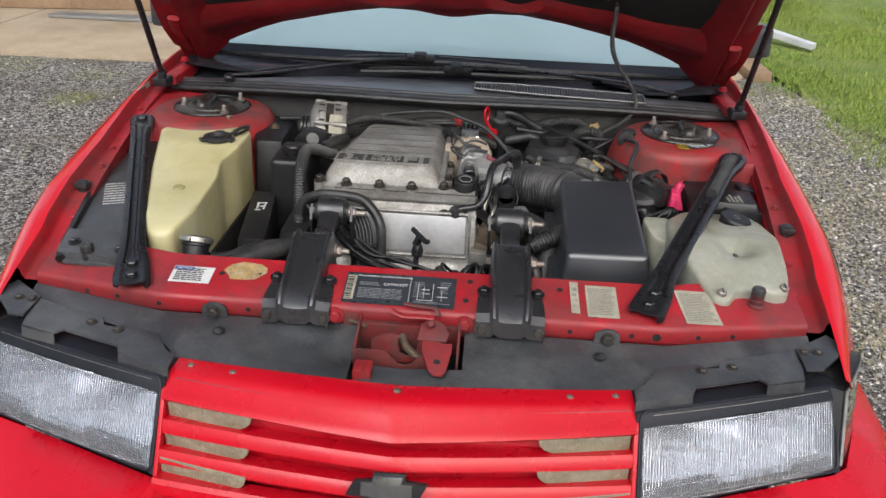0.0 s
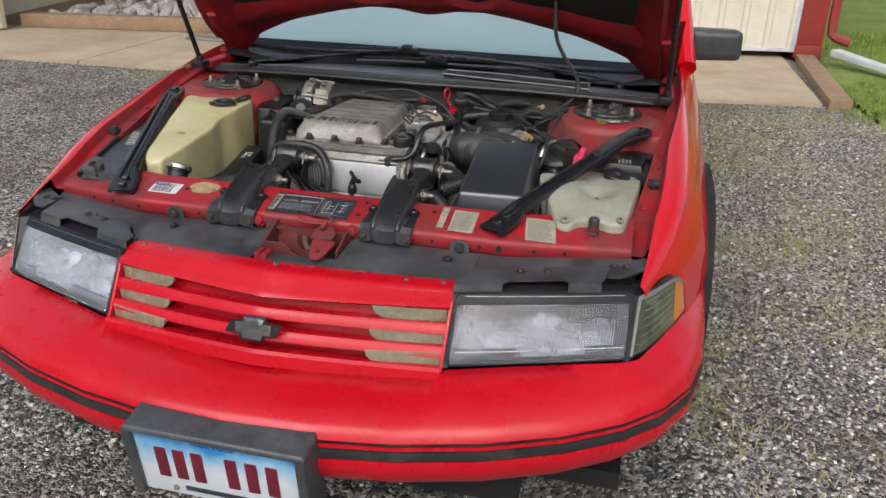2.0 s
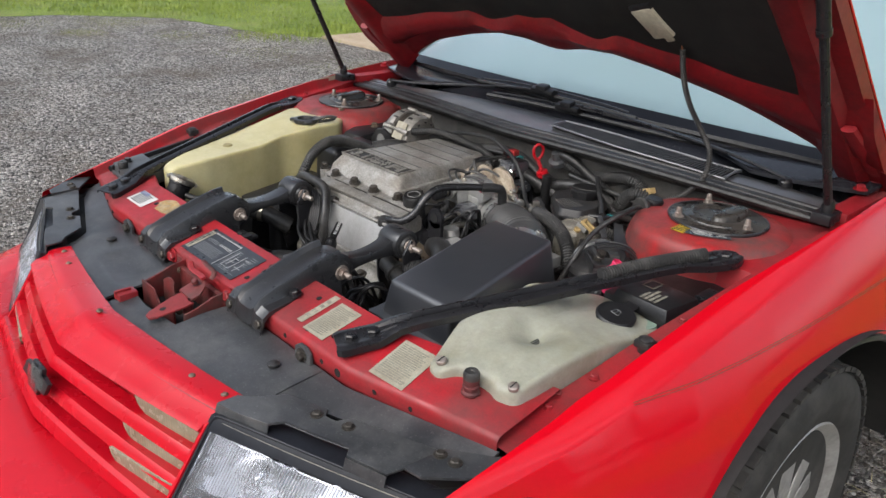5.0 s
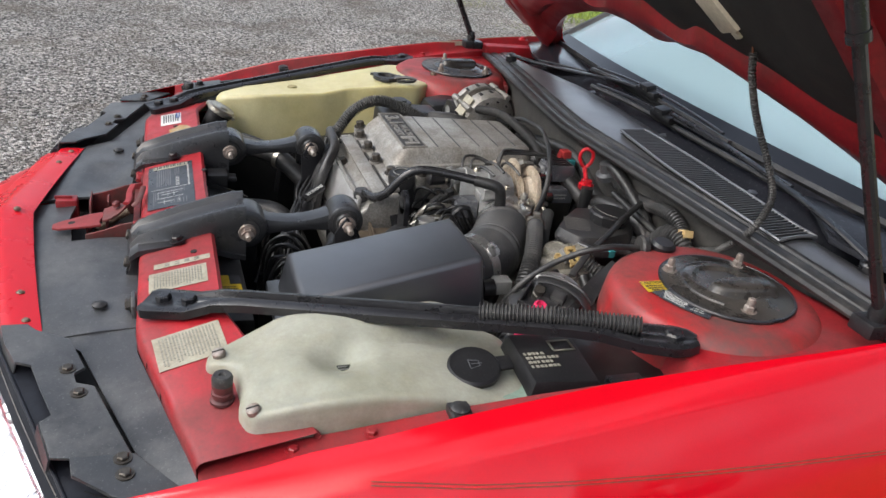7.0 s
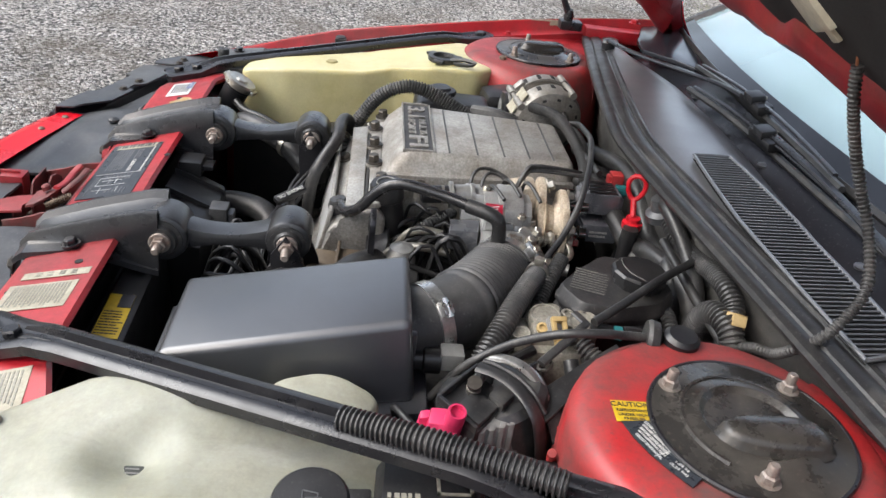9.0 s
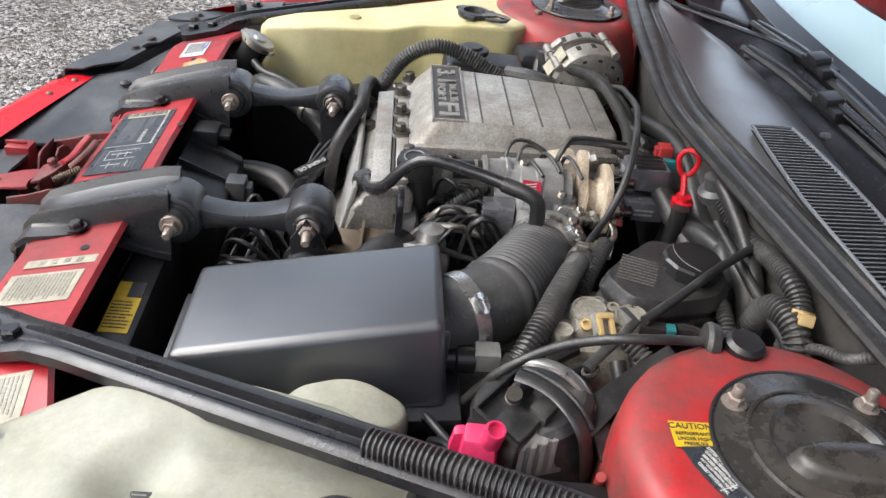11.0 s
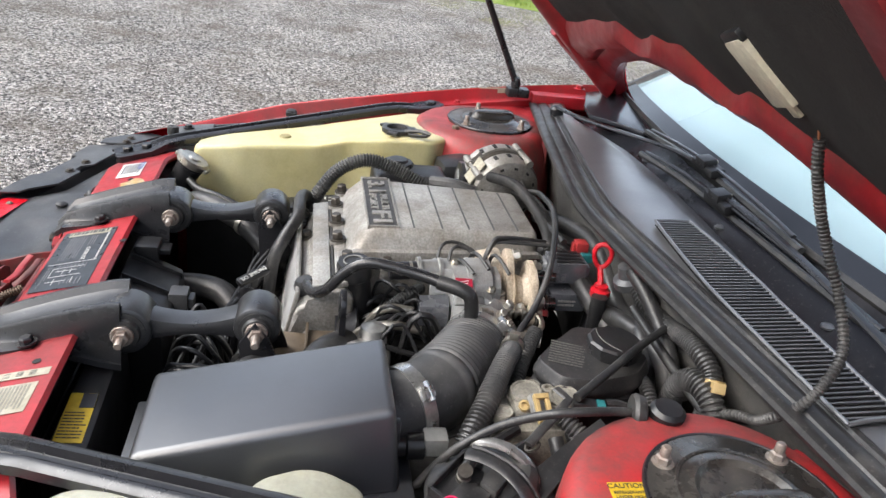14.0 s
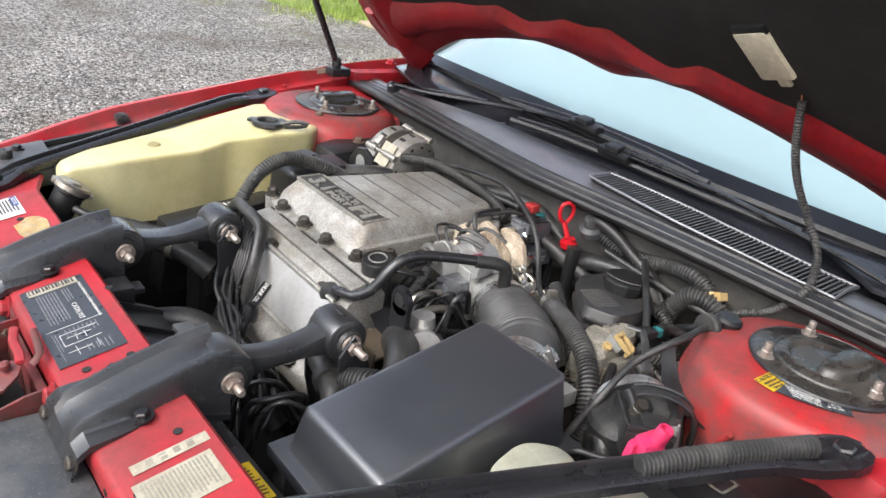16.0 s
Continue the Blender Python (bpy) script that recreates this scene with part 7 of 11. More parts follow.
        lathe(bm, [(0.0055, 0.045), (0.0052, e - 0.002), (0.004, e)], along(p, (1, 0, 0)), 12)
        part("pivot_bolt", bm, STUD, mt, "weathered steel pivot bolt")
        part("bolt_head", lathe(B(), [(0.012, -0.044), (0.012, -0.034)], along(p, (1, 0, 0)), 6), DARK_BOLT, mt)
    # engine side ear
    for s in (-1, 1):
        bm = B()
        prism(bm, [Vector((cx + s * 0.037, y, z)) for y, z in ((0.570, 0.735), (0.588, 0.762), (0.606, 0.740), (0.625, 0.690), (0.640, 0.62), (0.590, 0.60), (0.575, 0.66))], (s * 0.005, 0, 0), 0.001)
        part("engine_bracket", bm, BLACK_METAL, mt, "black engine side bracket")


mount(0.162)
mount(-0.188)


# ---- braces from crossmember to strut towers ----
def brace(a, b, w, name_label, s):
    a, b = Vector(a), Vector(b)
    d = (b - a).normalized()
    side = d.cross(Vector((0, 0, 1))).normalized()
    up = side.cross(d)
    bm = B()
    L_ = (b - a).length
    st = [(-0.012, 0.020, 0.0), (-0.006, 0.026, 0.0), (0.0, 0.027, 0.0), (0.05, 0.025, 0.001), (0.085, 0.0185, 0.012), (0.12, 0.017, 0.014), (L_ - 0.12, 0.017, 0.014), (L_ - 0.085, 0.019, 0.012), (L_ - 0.04, 0.023, 0.003), (L_, 0.025, 0.001), (L_ + 0.016, 0.020, 0.001), (L_ + 0.026, 0.010, 0.0)]
    rows = []
    for t, hw, h in st:
        p = a + d * t
        sec = [(-hw, 0.001 + h * 0.9), (-hw, 0.004 + h * 0.9), (-hw + 0.004, 0.005 + h), (-hw * 0.66, 0.005 + h), (-hw * 0.52, 0.004 + h * 0.52), (-hw * 0.14, 0.004 + h * 0.48), (-hw * 0.05, 0.004 + h * 0.68), (hw * 0.05, 0.004 + h * 0.68), (hw * 0.14, 0.004 + h * 0.48), (hw * 0.52, 0.004 + h * 0.52), (hw * 0.66, 0.005 + h), (hw - 0.004, 0.005 + h), (hw, 0.004 + h * 0.9), (hw, 0.001 + h * 0.9 - 0.006)]
        rows.append([bm.verts.new(p + side * x + up * y) for x, y in sec])
    for p, q in zip(rows, rows[1:]):
        for j in range(len(p) - 1):
            bm.faces.new((p[j], p[j + 1], q[j + 1], q[j]))
    thick(bm, -0.003)
    br = part("brace", bm, BLACK_METAL, car, name_label, 30)
    bolts(br, [a + d * 0.012 + up * 0.005, a + d * 0.046 + up * 0.005], up, 0.010, 0.008, BLACK_METAL)
    bolts(br, [b + up * 0.004], up, 0.012, 0.008, BLACK_METAL)
    return br, a, b, d, up, side


BR, a_, b_, d_, u_, s_ = brace((0.383, 0.305, 0.728), (0.658, 0.884, 0.803), 0.036, "black stamped steel brace from crossmember to strut tower", 1)
bm = B()
corrugated(bm, [a_ + d_ * 0.415 + u_ * 0.024 + s_ * 0.004, a_ + d_ * 0.50 + u_ * 0.026 + s_ * 0.004, a_ + d_ * 0.605 + u_ * 0.020 + s_ * 0.002], 0.0120, 0.0046, 0.28, 14)
part("conduit", bm, CONDUIT, BR, "black corrugated conduit along the brace", 22)
brace((-0.470, 0.298, 0.722), (-0.697, 0.914, 0.802), 0.036, "black stamped steel brace beside the coolant tank", -1)

# ---- cover panel beside the coolant tank ----
bm = B()
out = [(-0.742, 0.985), (-0.735, 0.90), (-0.690, 0.66), (-0.640, 0.42), (-0.622, 0.362), (-0.478, 0.352), (-0.530, 0.52), (-0.600, 0.76), (-0.690, 0.99)]
prism(bm, [Vector((a, b, 0.712 + 0.085 * (b - 0.35))) for a, b in out], (0, 0, 0.008), 0.003)
cover = part("side_cover", bm, BLACK_PL, car, "grey-black plastic cover with white print")
mC = frame3((-0.632, 0.62, 0.7438), (0.93, 0.36, 0), (-0.36, 0.93, 0.085))
bars(mC, 0.055, 0.10, 9, INK_WHITE, cover, 21, 0.8, "print", 0.0006, 0.28)
bm = B()
sweep(bm, spline([Vector((a - 0.004, b, 0.722 + 0.085 * (b - 0.35))) for a, b in out[:5]], 0.03), 0.008, 6)
part("cover_rim", bm, BLACK_DK, cover)
bm = B()
hexa(bm, [Vector(p) for p in ((-0.635, 0.372, 0.705), (-0.485, 0.352, 0.705), (-0.50, 0.44, 0.712), (-0.65, 0.45, 0.712), (-0.635, 0.372, 0.735), (-0.485, 0.352, 0.735), (-0.50, 0.44, 0.742), (-0.65, 0.45, 0.742))], 0.003)
cb = part("cover_foot", bm, BLACK_PL, cover)
bolts(cb, [(-0.525, 0.385, 0.7375), (-0.615, 0.40, 0.739)], (0, 0, 1), 0.008, 0.006, BLACK_METAL)


# ---- tanks ----
def loft(bm, rings, cap=True):
    V = [[bm.verts.new(p) for p in r] for r in rings]
    n = len(V[0])
    for a, b in zip(V, V[1:]):
        for j in range(n):
            bm.faces.new((a[j], a[(j + 1) % n], b[(j + 1) % n], b[j]))
    if cap:
        bm.faces.new(V[0][::-1])
        bm.faces.new(V[-1])
    return bm


def rounded(out, r, k=5):
    """A plan outline with its corners rounded."""
    P = [Vector((*p, 0)) for p in out]
    res = []
    for i, p in enumerate(P):
        a, b = P[i - 1], P[(i + 1) % len(P)]
        ra = min(r, (a - p).length * 0.45, (b - p).length * 0.45)
        u, v = p + (a - p).normalized() * ra, p + (b - p).normalized() * ra
        for j in range(k + 1):
            t = j / k
            res.append((1 - t) ** 2 * u + 2 * t * (1 - t) * p + t * t * v)
    return res


def tank_mesh(out, r, top, bot, edge=0.016, inset_bot=0.0, ctr=None):
    """A blow-moulded tank: plan outline, rounded shoulders; top: function of (x, y)."""
    pl = rounded(out, r)
    c = ctr or sum(pl, Vector()) / len(pl)
    rings = []
    for f, dz in ((1.0, None), (1.0, -3.0), (1.0, -1.0), (0.994, -0.55), (0.975, -0.22), (0.945, -0.05), (0.90, 0.0)):
        ring = []
        for p in pl:
            q = c + (p - c) * (f - (inset_bot if dz is None else 0))
            z = bot if dz is None else top(q.x, q.y) + dz * edge
            ring.append((q.x, q.y, z))
        rings.append(ring)
    bm = B()
    loft(bm, rings, False)
    bm.faces.new([v for v in bm.verts[:len(pl)]][::-1])
    bm.verts.ensure_lookup_table()
    # close the top with inner rings so that it can dip
    last = [bm.verts[len(bm.verts) - len(pl) + i] for i in range(len(pl))]
    for f in (0.84, 0.78, 0.71, 0.64, 0.57, 0.50, 0.43, 0.36, 0.29, 0.22, 0.15, 0.08):
        ring = []
        for p in pl:
            q = c + (p - c) * f
            ring.append(bm.verts.new((q.x, q.y, top(q.x, q.y))))
        for j in range(len(pl)):
            bm.faces.new((last[j], last[(j + 1) % len(pl)], ring[(j + 1) % len(pl)], ring[j]))
        last = ring
    bm.faces.new(last)
    return bm


def tank_top(x, y):
    return ip(y, [0.40, 0.44, 0.52, 0.66, 0.74, 0.80, 0.95], [0.735, 0.757, 0.768, 0.776, 0.790, 0.802, 0.806])


bm = tank_mesh([(-0.492, 0.428), (-0.452, 0.432), (-0.436, 0.52), (-0.440, 0.66), (-0.452, 0.725), (-0.432, 0.785), (-0.430, 0.885), (-0.470, 0.925), (-0.60, 0.925), (-0.638, 0.88), (-0.585, 0.68), (-0.515, 0.47)], 0.016, tank_top, 0.55, 0.009)
tank = part("coolant_tank", bm, TANK, car, "large yellowed translucent coolant tank", 60)
mT = along((-0.487, 0.818, 0.803), (0, 0, 1))
bm = B()
lathe(bm, [(0.030, 0.0), (0.031, 0.006), (0.030, 0.009), (0.021, 0.010), (0.019, 0.004), (0.018, -0.004)], mT, 28, False)
for k in range(3):
    a = math.radians(40 + 120 * k)
    box(bm, 0.026, 0.040, -0.010, 0.010, 0.002, 0.008, 0.002, mT @ pose(0, 0, 0, 0, 0, math.degrees(a)))
neck = part("filler_neck", bm, RUBBER, tank, "black open filler neck")
part("filler_hole", lathe(B(), [(0.019, 0.0), (0.019, 0.002)], mT, 20), DARK, neck)
bm = B()
tube(bm, [(-0.462, 0.832, 0.812), (-0.445, 0.856, 0.820), (-0.432, 0.876, 0.818), (-0.438, 0.862, 0.812), (-0.456, 0.838, 0.808)], 0.004, 6)
part("cap_strap", bm, RUBBER, neck, "black rubber cap strap")
bm = B()
prism(bm, [Vector(p) for p in ((-0.55, 0.915, 0.800), (-0.47, 0.915, 0.800), (-0.475, 0.945, 0.803), (-0.50, 0.955, 0.806), (-0.53, 0.945, 0.803))], (0, 0, 0.008), 0.002)
tb = part("rear_tab", bm, TANK, tank)
bolts(tb, [(-0.498, 0.938, 0.812)], (0, 0, 1), 0.008, 0.008, RUST)
bm = B()
prism(bm, [Vector(p) for p in ((-0.540, 0.585, 0.748), (-0.575, 0.600, 0.748), (-0.590, 0.622, 0.748), (-0.575, 0.636, 0.750), (-0.545, 0.64, 0.750))], (0, 0, 0.007), 0.002)
tb = part("side_tab", bm, TANK, tank)
bolts(tb, [(-0.575, 0.618, 0.756)], (0, 0, 1), 0.008, 0.006, RUST)
part("moulded_dimple", lathe(B(), [(0.012, 0.0), (0.010, 0.003), (0.004, 0.0035)], along((-0.497, 0.60, 0.7725), (0, -0.05, 1)), 12), mat("scuffed tank mark", (0.30, 0.26, 0.12), 0.6, vscale=60), tank)
# radiator cap and neck in front of the tank
mR = along((-0.408, 0.416, 0.704), (0.03, 0.55, 1))
bm = B()
lathe(bm, [(0.022, -0.02), (0.024, 0.030), (0.026, 0.032), (0.026, 0.040)], mR, 24)
rc = part("radiator_neck", bm, BLACK_DK, car, "black radiator filler neck")
bm = B()
lathe(bm, [(0.028, 0.036), (0.030, 0.038), (0.030, 0.046), (0.026, 0.049), (0.024, 0.048), (0.012, 0.048), (0.009, 0.051), (0.0, 0.051)], mR, 28, False)
for k in (0, 1):
    box(bm, -0.034, -0.026, -0.010, 0.010, 0.037, 0.045, 0.002, mR @ pose(0, 0, 0, 0, 0, 180 * k + 75))
part("radiator_cap", bm, STEEL, rc, "shiny pressure cap")

# washer bottle
def wash_top(x, y):
    z = ip(y, [0.36, 0.385, 0.41, 0.44, 0.50, 0.60, 0.66, 0.74], [0.734, 0.737, 0.744, 0.757, 0.766, 0.762, 0.748, 0.738])
    d = math.hypot((x - 0.580) / 0.052, (y - 0.507) / 0.045)
    z -= 0.026 * max(0, 1 - d) ** 1.3
    z += 0.006 * math.exp(-((x - 0.50) / 0.030) ** 2 - ((y - 0.53) / 0.075) ** 2)
    z -= 0.009 * math.exp(-((x - 0.545) / 0.016) ** 2 - ((y - 0.60) / 0.05) ** 2)
    z -= 0.008 * math.exp(-((x - 0.635) / 0.020) ** 2 - ((y - 0.45) / 0.04) ** 2)
    z += 0.0040 * noise.noise(Vector((x * 14, y * 14, 1))) + 0.0022 * noise.noise(Vector((x * 34, y * 34, 5)))
    return z


bm = tank_mesh([(0.505, 0.362), (0.530, 0.358), (0.548, 0.388), (0.588, 0.392), (0.600, 0.392), (0.615, 0.388), (0.641, 0.397), (0.650, 0.445), (0.664, 0.55), (0.672, 0.70), (0.600, 0.735), (0.520, 0.725), (0.478, 0.66), (0.462, 0.56), (0.470, 0.46)], 0.018, wash_top, 0.695, 0.012, ctr=Vector((0.57, 0.53, 0)))
wash = part("washer_bottle", bm, WASHER, car, "grimy milky white washer bottle", 60)
for p in ((0.520, 0.374, 0.7385), (0.632, 0.402, 0.7405)):
    ms = part("mounting_screw", lathe(B(), [(0.0078, -0.004), (0.0078, 0.002), (0.0062, 0.0035), (0.0, 0.004)], along(p, (0.1, -0.25, 1)), 18, False), STUD, wash, "weathered slotted screw")
    part("screw_slot", box(B(), -0.0066, 0.0066, -0.0008, 0.0008, 0.0032, 0.0044, 0, along(p, (0.1, -0.25, 1)) @ pose(0, 0, 0, 0, 0, 70)), DARK, ms)
mZ = frame3((0.580, 0.510, wash_top(0.580, 0.510) + 0.0015), (0.05, 1, 0.05), (-1, 0.05, 0.25))
wh = part("well_hole", box(B(), -0.0115, 0.0115, -0.0065, 0.0075, -0.006, 0.0006, 0.0015, mZ), mat("dark green hollow", (0.012, 0.016, 0.010), 0.5), wash, "dark window in the moulded well")
for k in range(3):
    part("well_bar", box(B(), -0.008, 0.009 - 0.003 * k, -0.004 + 0.0038 * k, -0.0030 + 0.0038 * k, 0.0004, 0.0012, 0, mZ), GREY_PL, wh)
mW = pose(0.610, 0.655, 0.745, 4, 10, 0)
bm = B()
lathe(bm, [(0.029, -0.004), (0.0295, 0.008), (0.0315, 0.009), (0.0315, 0.014), (0.029, 0.017), (0.0, 0.018)], mW, 32, False)
box(bm, -0.012, 0.010, 0.024, 0.048, 0.009, 0.014, 0.003, mW)
box(bm, -0.006, 0.006, -0.034, -0.026, 0.006, 0.011, 0.001, mW)
wc = part("washer_cap", bm, BLACK_DK, wash, "black washer filler cap")
part("cap_loop", sweep(B(), [mW @ Vector((0.0075 * math.cos(a), -0.039 + 0.008 * math.sin(a), 0.007)) for a in lin(0, 6.283, 20)], 0.0026, 6), BLACK_DK, wc, "black strap loop")
bm = B()
for p, q in (((-0.007, -0.006), (0.007, -0.006)), ((-0.007, -0.006), (-0.004, 0.006)), ((0.007, -0.006), (0.004, 0.006)), ((-0.004, 0.006), (0.004, 0.006)), ((0.0, -0.004), (0.0, 0.009))):
    sweep(bm, [mW @ Vector((*p, 0.0180)), mW @ Vector((*q, 0.0180))], 0.0007, 5)
part("cap_mark", bm, BLACK_PL, wc, "moulded washer symbol")
bm = B()
lathe(bm, [(0.036, -0.01), (0.034, 0.004)], along((0.625, 0.69, 0.738), (0, 0.1, 1)), 20)
part("fluid_stain", bm, mat("greenish tank plastic", (0.30, 0.42, 0.34), 0.4, vscale=14), wash, "green-stained shoulder")
bm = tank_mesh([(0.440, 0.60), (0.475, 0.585), (0.490, 0.62), (0.486, 0.70), (0.45, 0.715), (0.43, 0.66)], 0.02, lambda x, y: 0.742 - 0.03 * ((y - 0.65) / 0.06) ** 2 * 0.5, 0.62, 0.014)
part("bottle_lobe", bm, WASHER, wash, "rounded second lobe")

# ---- air cleaner ----
bm = B()
top = [Vector((0.268, 0.486, 0.737)), Vector((0.416, 0.486, 0.740)), Vector((0.411, 0.736, 0.796)), Vector((0.266, 0.736, 0.790))]
low = [Vector((0.256, 0.474, 0.672)), Vector((0.430, 0.474, 0.672)), Vector((0.424, 0.748, 0.700)), Vector((0.258, 0.748, 0.700))]
hexa(bm, low + top, 0.009, 3)
ab = part("air_cleaner", bm, AIRBOX, car, "large moulded black air cleaner box", 40)
bm = B()
hexa(bm, [p + Vector((0.016 * sx, 0.014 * sy, -0.012)) for p, sx, sy in zip(low, (-1, 1, 1, -1), (-1, -1, 1, 1))] + [p + Vector((0.016 * sx, 0.014 * sy, 0.004)) for p, sx, sy in zip(low, (-1, 1, 1, -1), (-1, -1, 1, 1))], 0.004)
part("lid_flange", bm, AIRBOX, ab, "black lid flange")
bm = B()
hexa(bm, [p + Vector((0, 0, -0.16)) for p in low] + [p + Vector((0, 0, -0.012)) for p in low], 0.01)
part("lower_case", bm, BLACK_DK, ab, "black lower case")
bm = B()
lathe(bm, [(0.012, 0), (0.012, 0.03), (0.015, 0.032), (0.015, 0.05)], along((0.374, 0.725, 0.722), (0, 1, 0)), 14)
sn = part("air_sensor", bm, BLACK_DK, ab, "black air sensor")
bm = B()
box(bm, 0.362, 0.386, 0.774, 0.800, 0.716, 0.738, 0.003)
part("sensor_plug", bm, GREY_PL, sn, "grey plug")
bm = B()
box(bm, 0.394, 0.404, 0.736, 0.744, 0.745, 0.774, 0.002)
part("lid_clip", bm, AIRBOX, ab)
# intake duct with bellows and clamps
BAND = mat("bright band steel", (0.58, 0.58, 0.57), 0.30, 0.9, col2=(0.42, 0.41, 0.39), vscale=30, fine=300)
path = spline([(0.338, 0.705, 0.728), (0.326, 0.750, 0.732), (0.298, 0.792, 0.734), (0.258, 0.824, 0.732), (0.212, 0.850, 0.727), (0.165, 0.872, 0.722)], 0.0018)
n_ = len(path)


def duct_r(u):
    if u < 0.42:
        return 0.0455
    if u < 0.48:
        return 0.0455 + 0.003 * math.sin((u - 0.42) / 0.06 * math.pi)
    if u > 0.93:
        return 0.0440
    return 0.0480 - (0.0030 if int(u * n_) % 4 > 1 else 0.0) - 0.004 * max(0, u - 0.8) / 0.2


duct = part("intake_duct", sweep(B(), path, duct_r, 28), DUCT, car, "black rubber intake duct with bellows", 60)
for t, r in ((0.24, 0.0458), (0.96, 0.0445)):
    i = int(t * (n_ - 1))
    d = (path[i + 1] - path[i - 1]).normalized()
    bm = B()
    lathe(bm, [(r, -0.008), (r + 0.002, -0.008), (r + 0.002, 0.008), (r, 0.008)], along(path[i], d), 32, False)
    m = along(path[i], d)
    box(bm, -0.007, 0.007, r, r + 0.012, -0.006, 0.006, 0.002, m @ pose(0, 0, 0, 0, 0, 40))
    lathe(bm, [(0.0045, -0.010), (0.0045, 0.012)], m @ pose(0, 0, 0, 0, 0, 40) @ along((0.0, r + 0.008, 0), (1, 0, 0)), 8)
    part("hose_clamp", bm, BAND, duct, "bright steel band clamp")

# ---- engine ----
engine = new("engine_block")
engine.parent = car
engine["label"] = "dark grimy engine block low in the bay"
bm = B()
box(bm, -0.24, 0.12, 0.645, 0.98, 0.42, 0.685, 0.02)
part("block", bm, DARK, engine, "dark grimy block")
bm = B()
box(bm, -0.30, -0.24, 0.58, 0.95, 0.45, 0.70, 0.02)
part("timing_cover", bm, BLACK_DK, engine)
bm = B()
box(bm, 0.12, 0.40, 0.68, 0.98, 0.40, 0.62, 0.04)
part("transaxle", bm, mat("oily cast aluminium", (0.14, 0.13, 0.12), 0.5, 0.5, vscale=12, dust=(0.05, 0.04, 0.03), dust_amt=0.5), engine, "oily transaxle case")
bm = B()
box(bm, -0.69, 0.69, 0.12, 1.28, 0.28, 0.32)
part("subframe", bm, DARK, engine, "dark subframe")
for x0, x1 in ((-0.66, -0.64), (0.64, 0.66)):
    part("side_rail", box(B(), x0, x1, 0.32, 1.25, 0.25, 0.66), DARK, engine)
# radiator and shroud behind the crossmember
bm = B()
box(bm, -0.64, 0.64, 0.330, 0.372, 0.30, 0.660, 0.004)
box(bm, -0.42, 0.46, 0.332, 0.370, 0.66, 0.690, 0.004)
rad = part("radiator", bm, BLACK_DK, car, "black radiator tank and core")
bm = B()
hexa(bm, [Vector(p) for p in ((-0.11, 0.375, 0.45), (0.10, 0.375, 0.45), (0.10, 0.47, 0.47), (-0.11, 0.47, 0.47), (-0.12, 0.385, 0.700), (0.11, 0.385, 0.700), (0.095, 0.462, 0.672), (-0.105, 0.462, 0.672))], 0.006)
shr = part("fan_shroud", bm, BLACK_DK, rad, "black fan shroud")
for x, w in ((-0.085, 0.004), (-0.020, 0.003), (0.045, 0.004)):
    bm = B()
    hexa(bm, [Vector(p) for p in ((x, 0.39, 0.690), (x + w, 0.39, 0.690), (x + w, 0.462, 0.665), (x, 0.462, 0.665), (x, 0.39, 0.708), (x + w, 0.39, 0.708), (x + w, 0.464, 0.676), (x, 0.464, 0.676))])
    part("shroud_rib", bm, BLACK_DK, shr)
bm = B()
box(bm, -0.128, -0.088, 0.392, 0.428, 0.690, 0.716, 0.004)
box(bm, -0.122, -0.096, 0.400, 0.444, 0.700, 0.708, 0.002)
part("shroud_clip", bm, BLACK_DK, shr, "black shroud clip")
bm = B()
box(bm, -0.030, 0.000, 0.455, 0.482, 0.655, 0.685, 0.004)
box(bm, -0.026, -0.004, 0.478, 0.490, 0.660, 0.676, 0.002)
part("fan_plug", bm, BLACK_PL, shr, "grey-black fan plug")
bm = B()
hexa(bm, [Vector(p) for p in ((0.125, 0.390, 0.50), (0.375, 0.390, 0.50), (0.375, 0.436, 0.50), (0.125, 0.436, 0.50), (0.125, 0.390, 0.692), (0.375, 0.390, 0.692), (0.375, 0.430, 0.690), (0.125, 0.424, 0.690))], 0.003)
tk = part("side_tank", bm, BLACK_DK, rad, "black radiator side tank")
mY = frame3((0.292, 0.4065, 0.6914), (1, 0.03, 0), (0, 1, -0.04))
bm = B()
box(bm, -0.043, 0.043, -0.0145, 0.0145, 0, 0.0008, 0, mY)
yl = part("label", bm, YELLOW, tk, "yellow caution label with black print")
bars(mY @ Matrix.Translation((0.014, 0, 0.0007)) @ pose(0, 0, 0, 0, 0, 90), 0.026, 0.048, 9, INK, yl, 31, line=0.3)
bm = B()
box(bm, -0.042, -0.016, -0.001, 0.0145, 0.0008, 0.0014, 0, mY)
part("label_band", bm, INK, yl)
# front valve cover
RECESS_SEAM = mat("oily gasket seam", (0.03, 0.027, 0.024), 0.6, bump=0.0)
bm = B()
sec = [(0.600, 0.590), (0.600, 0.616), (0.608, 0.624), (0.616, 0.634), (0.634, 0.716), (0.642, 0.726), (0.655, 0.732), (0.661, 0.748), (0.700, 0.756), (0.712, 0.742), (0.712, 0.600)]
prism(bm, [Vector((-0.205, y, z)) for y, z in sec], (0.300, 0, 0), 0.006, 3)
vc = part("valve_cover", bm, ALU, engine, "dull cast aluminium valve cover", 40)
mV = frame3((-0.052, 0.6295, 0.6985), (1, 0, 0), (0, 0.214, 0.977))
bm = B()
box(bm, -0.126, 0.128, -0.044, 0.034, -0.003, 0.004, 0.004, mV)
